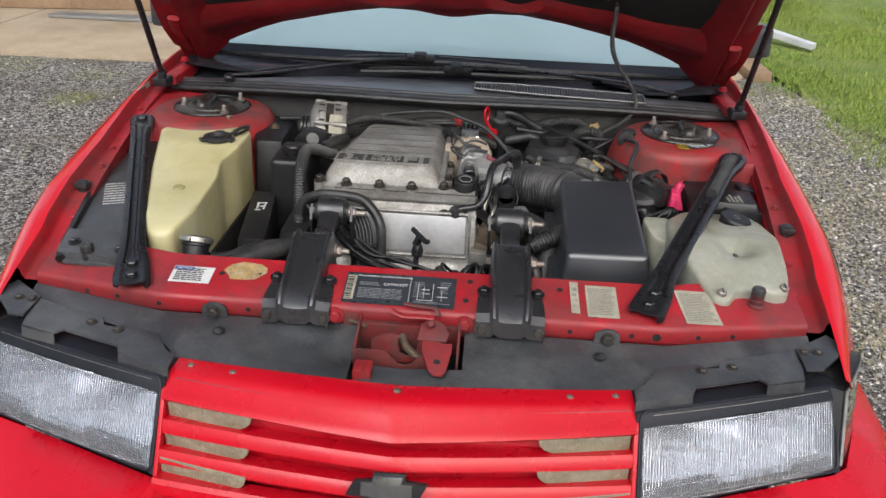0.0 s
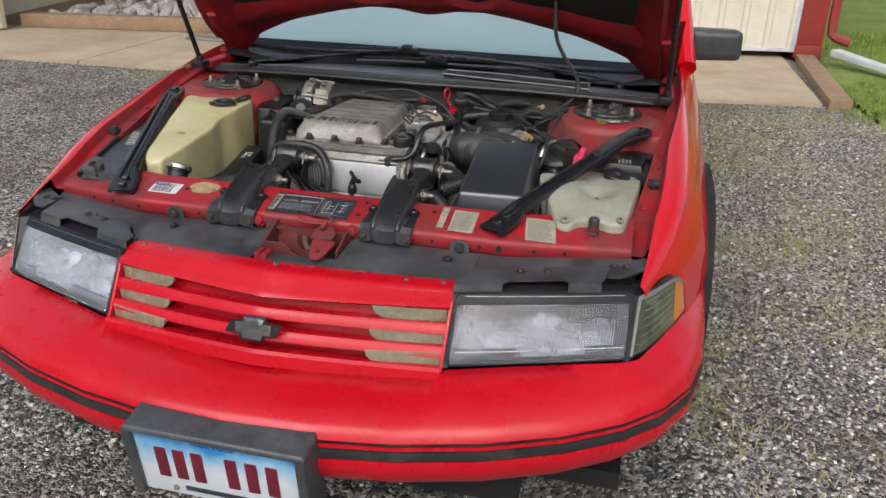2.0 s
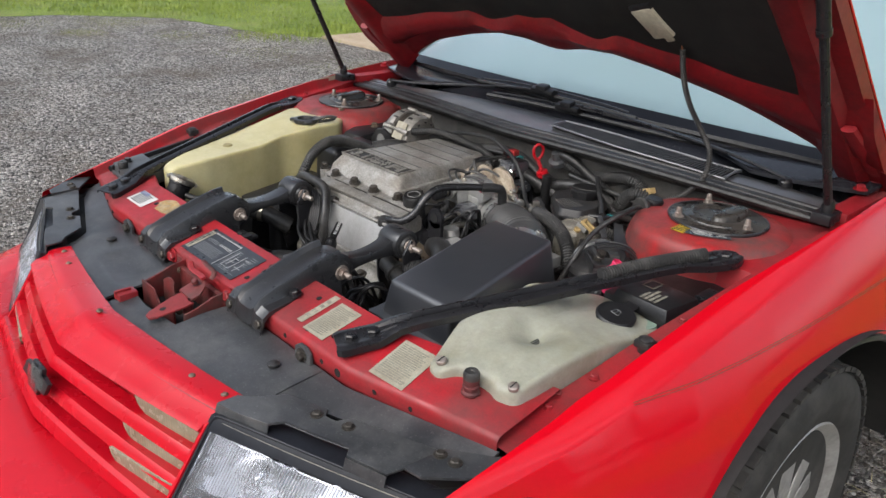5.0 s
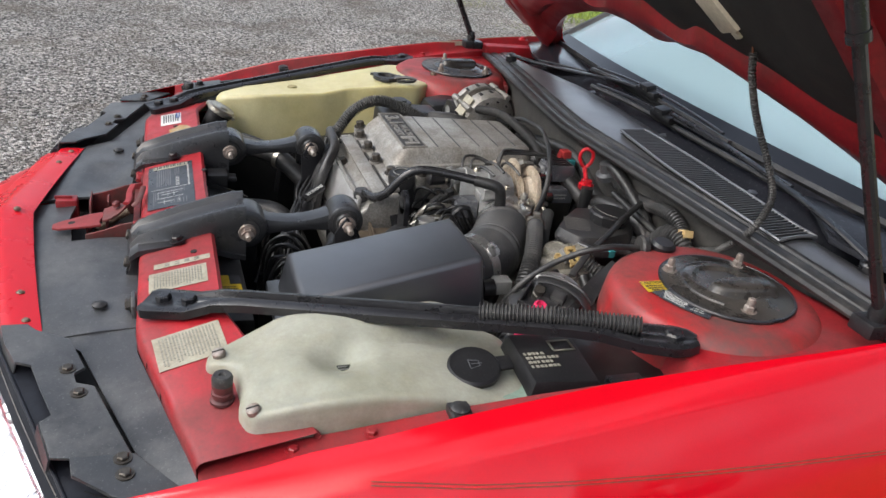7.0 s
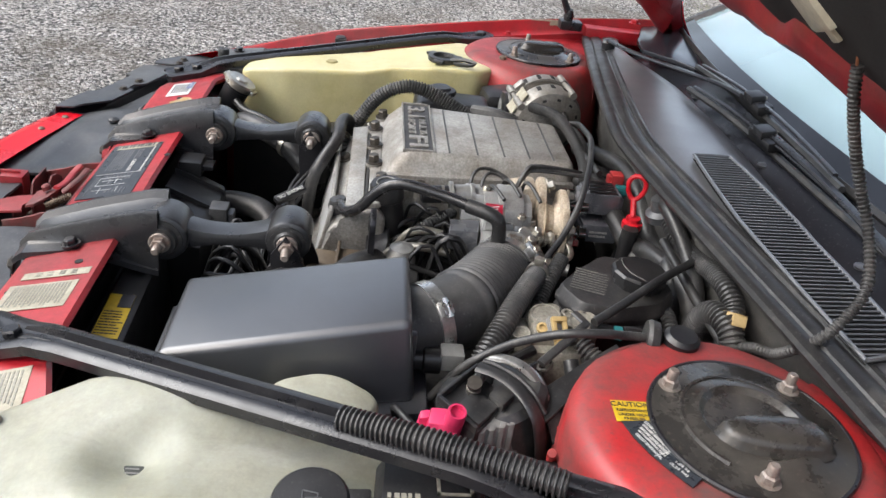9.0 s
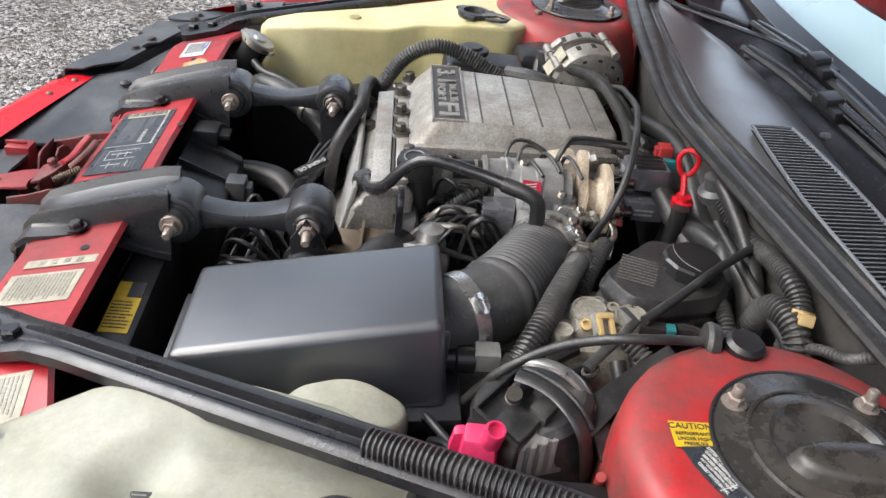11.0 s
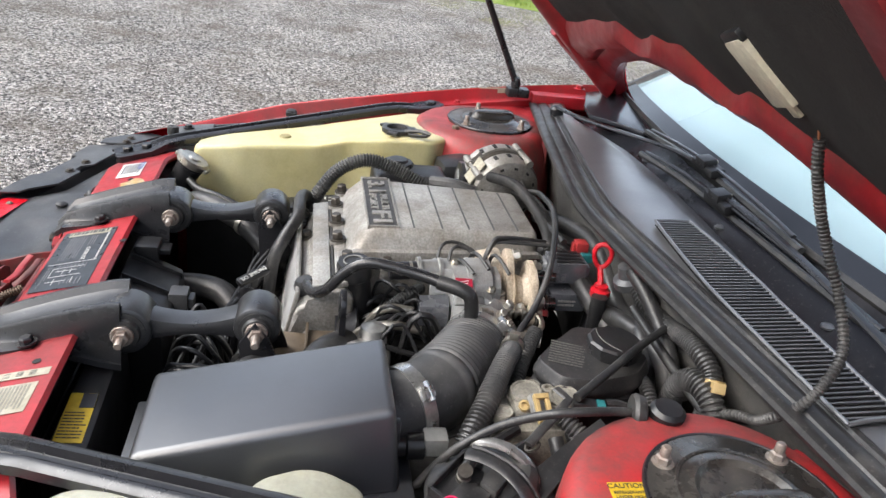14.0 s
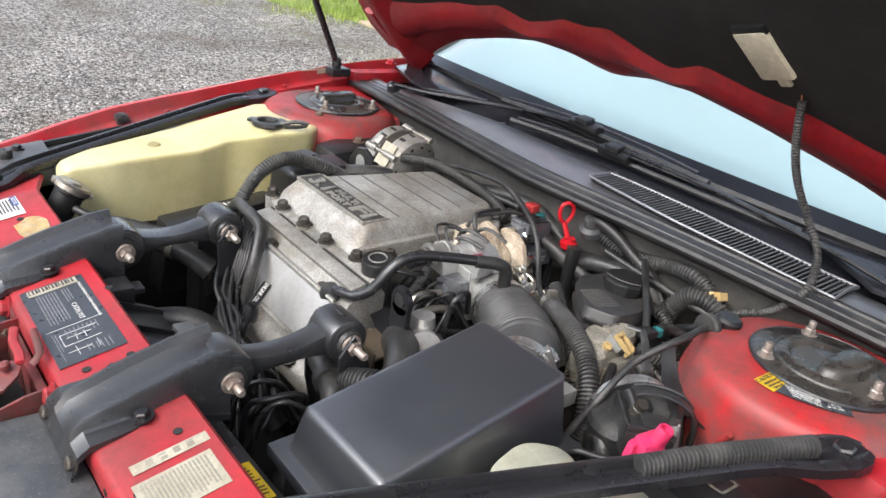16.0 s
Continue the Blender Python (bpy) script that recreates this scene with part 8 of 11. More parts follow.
part("cover_panel", bm, mat("smooth pale aluminium", (0.50, 0.505, 0.51), 0.36, 0.4, col2=(0.40, 0.40, 0.395), vscale=7, fine=300, fine_amt=0.07, bump=0.04, dust=(0.26, 0.235, 0.195), dust_amt=0.45, dust_scale=14), vc, "raised smooth panel")
mV2 = frame3((-0.055, 0.668, 0.7555), (1, 0, 0), (0, 0.97, 0.2))
bm = B()
box(bm, -0.145, 0.145, -0.012, 0.013, -0.004, 0.003, 0.002, mV2)
part("cover_rail", bm, ALU, vc, "stained cover rail")
bm = B()
box(bm, -0.145, 0.145, 0.0145, 0.0175, -0.004, 0.0012, 0, mV2)
part("cover_seam", bm, RECESS_SEAM, vc, "dark gasket seam")
bm = B()
box(bm, -0.145, 0.145, 0.019, 0.036, -0.006, 0.002, 0.002, mV2)
part("cover_rail", bm, ALU, vc, "stained inner rail")
rim = [mV @ Vector((a * 0.134, b * (0.039 if b > 0 else 0.050), 0.001)) for a, b in ((-1, -0.7), (-0.97, -1), (0.97, -1), (1, -0.7), (1, 0.7), (0.97, 1), (-0.97, 1), (-1, 0.7), (-1, -0.7))]
part("cover_rim", sweep(B(), rim, 0.0035, 8), ALU, vc, "raised cast rim")
bolts(vc, [(0.030, 0.648, 0.730), (-0.125, 0.648, 0.730), (0.030, 0.604, 0.624), (-0.125, 0.604, 0.624)], (0, -0.4, 1), 0.009, 0.007)

# intake plenum
rings = []
for z, x0, x1, y0, y1, r in ((0.700, -0.232, 0.033, 0.698, 0.985, 0.02), (0.752, -0.234, 0.034, 0.694, 0.990, 0.02), (0.759, -0.234, 0.034, 0.694, 0.990, 0.02), (0.763, -0.226, 0.024, 0.703, 0.988, 0.018), (0.778, -0.216, 0.012, 0.712, 0.988, 0.018), (0.790, -0.208, 0.006, 0.722, 0.988, 0.016), (0.798, -0.202, 0.001, 0.729, 0.986, 0.014), (0.8025, -0.195, -0.006, 0.737, 0.982, 0.012)):
    dz = 0.006
    rings.append([(p.x, p.y, z + (dz * (p.y - 0.73) / 0.26 if z > 0.77 else 0)) for p in rounded([(x0, y0), (x1, y0), (x1, y1), (x0, y1)] if z < 0.77 else [(x0 - 0.012, y0), (x1, y0), (x1 - 0.004, y1), (x0 + 0.030, y1)], r)])
bm = loft(B(), rings)
pln = part("intake_plenum", bm, ALU, car, "weathered cast aluminium intake plenum with raised lettering", 40)

# dark grey that stands for the shade in the plenum's grooves
GROOVE_SHADE = mat("painted groove shade on casting", (0.10, 0.10, 0.10), 0.6, 0.4, vscale=30)


def pt(x, y, h=0.0):
    return Vector((x, y, 0.8025 + 0.006 * (y - 0.73) / 0.26 + h))


# low bars across the top, coloured dark as shaded grooves
for y in (0.800, 0.842, 0.882, 0.920, 0.956):
    xl = -0.206 + 0.042 * (y - 0.737) / 0.245
    bm = B()
    hexa(bm, [pt(xl, y - 0.0018, -0.002), pt(-0.010, y - 0.0018, -0.002), pt(-0.010, y + 0.0018, -0.002), pt(xl, y + 0.0018, -0.002), pt(xl + 0.003, y - 0.0012, 0.0009), pt(-0.013, y - 0.0012, 0.0009), pt(-0.013, y + 0.0012, 0.0009), pt(xl + 0.003, y + 0.0012, 0.0009)])
    part("rib", bm, GROOVE_SHADE, pln)
RECESS = mat("blackened lettering recess", (0.026, 0.026, 0.027), 0.55, col2=(0.05, 0.048, 0.045), vscale=40, fine=300, fine_amt=0.25, bump=0.2)
bm = B()
hexa(bm, [pt(-0.207, 0.735, -0.002), pt(-0.012, 0.735, -0.002), pt(-0.012, 0.776, -0.002), pt(-0.202, 0.776, -0.002), pt(-0.207, 0.735, 0.0008), pt(-0.012, 0.735, 0.0008), pt(-0.012, 0.776, 0.0008), pt(-0.202, 0.776, 0.0008)])
pan = part("name_panel", bm, RECESS, pln, "blackened recessed lettering panel")
for a, b, c, d in ((-0.211, -0.0085, 0.7315, 0.7350), (-0.206, -0.0085, 0.776, 0.7795), (-0.2105, -0.2055, 0.735, 0.776), (-0.0125, -0.0085, 0.735, 0.776)):
    bm = B()
    hexa(bm, [pt(a, c, -0.002), pt(b, c, -0.002), pt(b, d, -0.002), pt(a, d, -0.002), pt(a + 0.0006, c + 0.0006, 0.0028), pt(b - 0.0006, c + 0.0006, 0.0028), pt(b - 0.0006, d - 0.0006, 0.0028), pt(a + 0.0006, d - 0.0006, 0.0028)])
    part("panel_edge", bm, ALU, pan)
mL = frame3(pt(-0.107, 0.7555, 0.0008), (1, 0, 0), (0, 1, 0.023))
for txt, cx, cy, w, h, bd in (("3.1", -0.062, 0.0, 0.048, 0.028, 0.02), ("MULTI", 0.003, 0.0085, 0.060, 0.0115, 0.015), ("PORT", 0.003, -0.0085, 0.060, 0.0115, 0.015), ("FI", 0.062, 0.0, 0.042, 0.028, 0.02)):
    lettering_fit(txt, mL @ Matrix.Translation((cx, cy, 0.0)), w, h, ALU, pan, 0.0022, bd)
for x in (-0.236, -0.178, -0.109, -0.042, 0.024):
    y = 0.692 if abs(x + 0.1) < 0.1 else 0.704
    bm = B()
    lathe(bm, [(0.013, -0.02), (0.012, 0.006)], along((x, y, 0.760), (0, -0.1, 1)), 14)
    bs = part("boss", bm, ALU, pln)
    bolts(bs, [(x, y, 0.766)], (0, -0.1, 1), 0.0085, 0.011, DARK_BOLT)
for y in (0.76, 0.84, 0.92):
    bm = B()
    lathe(bm, [(0.011, -0.02), (0.010, 0.004)], along((0.030, y, 0.760), (0, 0, 1)), 12)
    bs = part("boss", bm, ALU, pln)
    bolts(bs, [(0.030, y, 0.765)], (0, 0, 1), 0.007, 0.008, DARK_BOLT)
# arched skirt under the plenum's side
bm = B()
prism(bm, [Vector((0.012, y, z)) for y, z in ((0.71, 0.778), (0.71, 0.735), (0.74, 0.752), (0.80, 0.758), (0.87, 0.757), (0.94, 0.748), (0.985, 0.735), (0.985, 0.788))], (0.012, 0, 0), 0.004)
part("plenum_skirt", bm, ALU, pln, "stained casting flange")

# throttle body, valves and linkage
thr = new("throttle_body")
thr.parent = car
thr["label"] = "cast aluminium throttle body with linkage"
CAST = mat("bead-blasted cast aluminium", (0.46, 0.46, 0.45), 0.38, 0.55, col2=(0.33, 0.33, 0.32), vscale=14, fine=500, fine_amt=0.16, bump=0.25, bump_dist=0.0006, dust=(0.16, 0.12, 0.075), dust_amt=0.35, dust_scale=30, mott=0.14)
# main casting: a stepped block with a bore that takes the duct
bm = B()
hexa(bm, [Vector(p) for p in ((0.050, 0.838, 0.690), (0.135, 0.838, 0.690), (0.135, 0.905, 0.690), (0.050, 0.910, 0.690), (0.062, 0.842, 0.766), (0.120, 0.842, 0.764), (0.120, 0.884, 0.764), (0.070, 0.905, 0.766))], 0.004)
hexa(bm, [Vector(p) for p in ((0.098, 0.884, 0.700), (0.140, 0.876, 0.700), (0.140, 0.922, 0.700), (0.085, 0.926, 0.700), (0.092, 0.884, 0.768), (0.116, 0.880, 0.764), (0.118, 0.918, 0.755), (0.085, 0.922, 0.758))], 0.004)
lathe(bm, [(0.040, 0), (0.042, 0.01), (0.042, 0.03)], along((0.135, 0.886, 0.720), (1, -0.47, 0.1)), 28)
part("housing", bm, CAST, thr, "grey cast throttle housing", 28)
# sloped upper chamber, its front face carries the label
bm = B()
prism(bm, [Vector((x, 0.844, z)) for x, z in ((0.048, 0.752), (0.058, 0.786), (0.066, 0.790), (0.096, 0.788), (0.108, 0.7855), (0.134, 0.7765), (0.132, 0.760), (0.120, 0.750))], (0, 0.026, 0), 0.0016)
prism(bm, [Vector((x, 0.863, z)) for x, z in ((0.046, 0.752), (0.056, 0.792), (0.064, 0.797), (0.086, 0.796), (0.099, 0.791), (0.112, 0.780), (0.118, 0.752))], (0, 0.034, 0), 0.0016)
prism(bm, [Vector((x, 0.890, z)) for x, z in ((0.058, 0.745), (0.066, 0.786), (0.094, 0.786), (0.110, 0.774), (0.114, 0.745))], (0, 0.020, 0), 0.0016)
ch = part("upper_chamber", bm, CAST, thr, "cast upper chamber with sloped faces", 25)
mB = frame3((0.1195, 0.8545, 0.7830), (0.10, 0.985, 0.0), (-0.93, 0.0, 0.335))
part("label", box(B(), -0.0115, 0.0115, -0.0105, 0.0105, 0.0, 0.0012, 0, mB), mat("maroon label", (0.34, 0.012, 0.035), 0.4, bump=0), thr, "small maroon label with white script")
bm = B()
for k in range(4):
    box(bm, -0.009, 0.008 - 0.002 * k, 0.004 - 0.0042 * k, 0.0052 - 0.0042 * k, 0.0012, 0.0016, 0, mB @ pose(0, 0, 0, 0, 0, 16))
part("label_print", bm, INK_WHITE, thr)
bolts(thr, [(0.112, 0.895, 0.7725), (0.070, 0.849, 0.7905), (0.104, 0.912, 0.762)], (0.4, 0, 1), 0.0048, 0.005, STEEL)
part("bore_plug", lathe(B(), [(0.0085, -0.006), (0.0085, 0.002), (0.006, 0.004), (0.0, 0.004)], along((0.117, 0.900, 0.752), (1, 0.1, 0.5)), 16), ALU_CLEAN, thr, "pressed round plug")
# idle valve: black motor, silver flange and cast seat
aI = along((0.075, 0.760, 0.776), (-0.06, 1, 0.06))
part("idle_motor", lathe(B(), [(0.010, -0.002), (0.0125, 0.0), (0.0125, 0.036), (0.011, 0.038)], aI, 22), BLACK_METAL, thr, "black idle motor with a bright band")
part("motor_band", lathe(B(), [(0.0129, 0.026), (0.0129, 0.030)], aI, 22), STEEL, thr)
part("idle_valve", lathe(B(), [(0.012, 0.036), (0.0185, 0.037), (0.0185, 0.042), (0.0140, 0.043), (0.0140, 0.066), (0.016, 0.067), (0.016, 0.072)], aI, 24), ALU_CLEAN, thr, "silver idle air valve")
bm = B()
hexa(bm, [Vector(p) for p in ((0.046, 0.818, 0.748), (0.092, 0.814, 0.748), (0.096, 0.850, 0.748), (0.046, 0.852, 0.748), (0.054, 0.820, 0.790), (0.080, 0.816, 0.788), (0.088, 0.850, 0.788), (0.054, 0.850, 0.790))], 0.003)
part("valve_seat", bm, CAST, thr, "cast valve seat")
part("position_sensor", hexa(B(), [Vector(p) for p in ((0.092, 0.800, 0.722), (0.128, 0.796, 0.722), (0.130, 0.838, 0.722), (0.092, 0.842, 0.722), (0.094, 0.800, 0.752), (0.124, 0.798, 0.750), (0.126, 0.838, 0.752), (0.094, 0.842, 0.754))], 0.003), SOLENOID, thr, "dark position sensor")
# linkage: a shaft with washers, a bent lever, a coil spring and the cable stub
aS = along((0.112, 0.905, 0.742), (0.0, 1, -0.04))
bm = B()
lathe(bm, [(0.0055, 0.0), (0.0055, 0.074)], aS, 12)
for z0, z1, r in ((0.004, 0.016, 0.0085), (0.018, 0.021, 0.0125), (0.026, 0.030, 0.0105), (0.036, 0.039, 0.0125), (0.044, 0.050, 0.0090), (0.060, 0.066, 0.0085)):
    lathe(bm, [(r, z0), (r, z1)], aS, 16)
part("linkage_shaft", bm, STEEL, thr, "zinc throttle shaft with washers")
part("shaft_nut", lathe(B(), [(0.0085, 0.066), (0.0085, 0.074), (0.0065, 0.076)], aS, 6), CHROME, thr, "bright end nut")
part("lever", sweep(B(), spline([(0.112, 0.962, 0.742), (0.126, 0.968, 0.738), (0.140, 0.966, 0.733), (0.147, 0.955, 0.730), (0.148, 0.938, 0.728), (0.155, 0.928, 0.727)], 0.004), 0.0042, 8, flat=0.6), STEEL, thr, "bent zinc lever")
bm = B()
coil = [Vector((0.140 + 0.030 * u + 0.0, 0.912 + 0.006 * u + 0.0115 * math.cos(u * 44), 0.736 - 0.004 * u + 0.0115 * math.sin(u * 44))) for u in lin(0, 1, 130)]
part("return_spring", sweep(bm, coil, 0.0016, 5), STEEL, thr, "coiled return spring")
part("cable_stub", lathe(B(), [(0.0085, 0.0), (0.0085, 0.020), (0.0070, 0.021), (0.0070, 0.034), (0.0085, 0.035), (0.0085, 0.042)], along((0.146, 0.922, 0.722), (0.35, 1, 0)), 16), ALU_CLEAN, thr, "silver cable stub")
part("cable_nut", lathe(B(), [(0.012, -0.010), (0.012, 0.004), (0.0135, 0.005), (0.0135, 0.010)], along((0.192, 0.911, 0.739), (0.9, -0.3, 0.1)), 8), STEEL, thr, "zinc cable end nut")
part("duct_clamp_screw", lathe(B(), [(0.0055, 0.0), (0.0055, 0.010), (0.0035, 0.011), (0.0035, 0.018)], along((0.160, 0.872, 0.766), (-0.1, 1, -0.15)), 10), STEEL, thr, "clamp screw")
# exhaust gas valve with its rusty flange
bm = B()
prism(bm, [Vector((x, 0.922, z)) for x, z in ((0.048, 0.715), (0.098, 0.712), (0.112, 0.735), (0.108, 0.752), (0.094, 0.762), (0.082, 0.790), (0.068, 0.803), (0.046, 0.806), (0.036, 0.796), (0.040, 0.770), (0.040, 0.735))], (0, 0.011, 0), 0.003)
prism(bm, [Vector((x, 0.952, z)) for x, z in ((0.052, 0.712), (0.104, 0.708), (0.122, 0.728), (0.122, 0.756), (0.110, 0.785), (0.092, 0.796), (0.064, 0.798), (0.046, 0.785), (0.042, 0.75))], (0, 0.010, 0), 0.003)
lathe(bm, [(0.034, 0.0), (0.026, 0.006), (0.024, 0.014), (0.030, 0.022), (0.032, 0.024)], along((0.078, 0.931, 0.752), (0, 1, 0)), 22)
hexa(bm, [Vector(p) for p in ((0.012, 0.885, 0.715), (0.075, 0.890, 0.715), (0.080, 0.924, 0.715), (0.012, 0.924, 0.715), (0.012, 0.880, 0.785), (0.052, 0.892, 0.785), (0.060, 0.924, 0.795), (0.012, 0.924, 0.795))], 0.010)
egr = part("recirculation_valve", bm, mat("heat-stained cast metal", (0.50, 0.445, 0.36), 0.55, 0.15, col2=(0.40, 0.31, 0.22), vscale=30, fine=300, fine_amt=0.25, bump=0.3, dust=(0.15, 0.09, 0.05), dust_amt=0.35, dust_scale=50), car, "rust-stained exhaust gas valve flange")
bolts(egr, [(0.052, 0.937, 0.796), (0.104, 0.936, 0.742)], (0.1, 0.9, 0.4), 0.008, 0.009, STEEL)
bolts(egr, [(0.072, 0.963, 0.790), (0.112, 0.963, 0.758), (0.112, 0.963, 0.728)], (0, 1, 0), 0.0075, 0.008, STEEL)
for x, z in ((0.060, 0.788), (0.080, 0.782), (0.068, 0.748), (0.098, 0.748)):
    part("pipe_stub", lathe(B(), [(0.009, 0), (0.009, 0.022), (0.012, 0.024), (0.012, 0.034)], along((x, 0.957, z), (0, 1, 0)), 14), CHROME, egr, "bright steel stub")
bm = B()
box(bm, 0.046, 0.088, 0.983, 1.036, 0.774, 0.806, 0.004)
box(bm, 0.052, 0.082, 0.978, 0.986, 0.780, 0.802, 0.003)
box(bm, 0.052, 0.084, 1.034, 1.041, 0.780, 0.800, 0.002)
for k in range(4):
    part("solenoid_rib", box(B(), 0.048 + 0.0105 * k, 0.054 + 0.0105 * k, 0.990, 1.030, 0.8055, 0.8075, 0.0006), BLACK_DK, egr)
part("solenoid", bm, SOLENOID, egr, "satin grey solenoid block")
bm = B()
box(bm, 0.052, 0.100, 0.986, 1.038, 0.736, 0.764, 0.004)
box(bm, 0.056, 0.096, 0.980, 0.990, 0.740, 0.760, 0.003)
so = part("solenoid", bm, SOLENOID, egr, "satin grey solenoid block with pale print")
bars(frame3((0.1005, 1.012, 0.750), (0, 1, 0), (0, 0, 1)), 0.03, 0.012, 2, GREY_PL, so, 8)
bm = B()
box(bm, 0.026, 0.046, 1.030, 1.048, 0.798, 0.818, 0.002)
box(bm, 0.030, 0.042, 1.026, 1.032, 0.802, 0.814, 0.001)
part("connector", bm, mat("red connector plastic", (0.35, 0.03, 0.03), 0.5), egr, "red connector")
bm = B()
box(bm, 0.040, 0.056, 1.036, 1.054, 0.792, 0.805, 0.002)
box(bm, 0.044, 0.052, 1.040, 1.050, 0.786, 0.794, 0.001)
part("connector", bm, TEAL, egr, "teal connector")
# transmission dipstick with its red ring
bm = B()
ring = [Vector((0.104 + 0.40 * 0.0105 * math.cos(a) * (1.15 + 0.25 * math.sin(a)), 1.046 + 0.90 * 0.0100 * math.cos(a) * (1.15 + 0.25 * math.sin(a)), 0.828 + 0.0170 * math.sin(a))) for a in lin(-1.57, 4.72, 28)]
sweep(bm, [Vector((0.122, 1.046, 0.782)), Vector((0.112, 1.046, 0.800)), ring[0]], 0.0042, 8)
sweep(bm, ring, 0.0034, 8)
dps = part("dipstick", bm, RED_GLOSS, car, "red looped transmission dipstick")
bm = B()
lathe(bm, [(0.012, -0.004), (0.014, 0.0), (0.014, 0.007), (0.010, 0.009), (0.010, 0.014)], along((0.122, 1.046, 0.778), (0, 0, 1)), 18)
part("dipstick_collar", bm, RED_GLOSS, dps)
part("dipstick_tube", lathe(B(), [(0.010, -0.12), (0.011, -0.003)], along((0.142, 1.038, 0.788), (0, 0, 1)), 14), BLACK_DK, dps, "black filler tube")
bm = B()
tube(bm, [(0.080, 1.058, 0.755), (0.085, 1.05, 0.70), (0.10, 1.02, 0.60)], 0.008, 8)
part("dipstick_tube", bm, BLACK_METAL, dps)
# engine oil dipstick in front of the valve cover
bm = B()
tube(bm, [(-0.020, 0.540, 0.55), (-0.020, 0.552, 0.64), (-0.014, 0.564, 0.690)], 0.006, 8)
lathe(bm, [(0.011, 0), (0.012, 0.012), (0.009, 0.022)], along((-0.016, 0.561, 0.676), (0.05, 0.15, 1)), 12)
eo = part("oil_dipstick", bm, BLACK_METAL, car, "black engine oil dipstick with T handle")
mO = frame3((-0.011, 0.5725, 0.7145), (0.63, -0.77, -0.20), (0.70, 0.60, -0.35))
bm = B()
box(bm, -0.026, 0.026, -0.007, 0.007, -0.005, 0.005, 0.0035, mO)
box(bm, -0.006, 0.006, -0.006, 0.006, -0.024, 0.0, 0.002, mO)
hd = part("dipstick_handle", bm, BLACK_DK, eo, "black T handle")
lettering("ENGINE OIL", mO @ Matrix.Translation((0, 0, 0.0056)), 0.0082, INK_WHITE, eo, 0.0004)
# oil filler cap by the plenum
bm = B()
lathe(bm, [(0.021, -0.075), (0.021, -0.022), (0.0235, -0.020), (0.0235, 0.0), (0.021, 0.004), (0.0, 0.004)], along((0.068, 0.710, 0.782), (0.05, -0.15, 1)), 24, False)
oc = part("oil_filler_cap", bm, BLACK_DK, car, "black oil filler cap with grey symbol")
bm = B()
for r in (0.013,):
    sweep(bm, [along((0.068, 0.710, 0.782), (0.05, -0.15, 1)) @ Vector((r * math.cos(a), r * math.sin(a), 0.0048)) for a in lin(0, 6.283, 18)], 0.0011, 5)
part("cap_symbol", bm, GREY_PL, oc)
# lifting eyes
for cx in (0.154,):
    bm = B()
    prism(bm, [Vector((cx + 0.020 * math.cos(a), 0.690, 0.764 + 0.022 * math.sin(a))) for a in (2 * math.pi * k / 16 for k in range(16))], (0, 0.008, 0), 0.002)
    box(bm, cx - 0.018, cx + 0.018, 0.690, 0.698, 0.66, 0.757)
    le = part("lifting_eye", bm, BLACK_METAL, engine, "black lifting eye")
    part("eye_hole", lathe(B(), [(0.010, 0), (0.010, 0.001)], along((cx, 0.6895, 0.766), (0, -1, 0)), 14), DARK, le)
# water outlet
bm = B()
lathe(bm, [(0.030, 0), (0.032, 0.01), (0.026, 0.02), (0.025, 0.05)], along((0.155, 0.735, 0.690), (0.8, -0.5, 0.35)), 20)
lathe(bm, [(0.020, 0), (0.016, 0.02), (0.0, 0.026)], along((0.155, 0.735, 0.715), (0, 0, 1)), 16)
wo = part("water_outlet", bm, ALU_CLEAN, engine, "aluminium water outlet")
bm = B()
box(bm, 0.060, 0.105, 0.645, 0.720, 0.640, 0.690, 0.008)
box(bm, 0.085, 0.125, 0.600, 0.650, 0.640, 0.672, 0.006)
part("head_casting", bm, ALU, engine, "stained head casting")
bm = B()
hexa(bm, [Vector(p) for p in ((0.100, 0.652, 0.690), (0.168, 0.650, 0.688), (0.164, 0.696, 0.690), (0.108, 0.692, 0.694), (0.100, 0.652, 0.694), (0.168, 0.650, 0.692), (0.164, 0.696, 0.694), (0.108, 0.692, 0.698))], 0.001)
hexa(bm, [Vector(p) for p in ((0.100, 0.650, 0.655), (0.168, 0.648, 0.650), (0.168, 0.652, 0.650), (0.100, 0.654, 0.655), (0.100, 0.650, 0.706), (0.168, 0.648, 0.700), (0.168, 0.652, 0.700), (0.100, 0.654, 0.706))], 0.001)
hexa(bm, [Vector(p) for p in ((0.085, 0.615, 0.60), (0.150, 0.60, 0.60), (0.155, 0.66, 0.60), (0.09, 0.67, 0.60), (0.095, 0.615, 0.690), (0.150, 0.605, 0.672), (0.155, 0.655, 0.672), (0.10, 0.665, 0.69))], 0.006)
part("support_plate", prism(B(), [Vector(p) for p in ((0.070, 0.688, 0.732), (0.072, 0.715, 0.730), (0.112, 0.717, 0.716), (0.140, 0.712, 0.694), (0.160, 0.704, 0.686), (0.150, 0.692, 0.690), (0.112, 0.688, 0.702))], (0.0, 0.004, -0.003), 0.001), BLACK_METAL, engine, "black steel support plate")
part("heat_shield", bm, mat("brown heat shield", (0.22, 0.17, 0.12), 0.5, 0.6, vscale=20), engine, "brown heat shield")
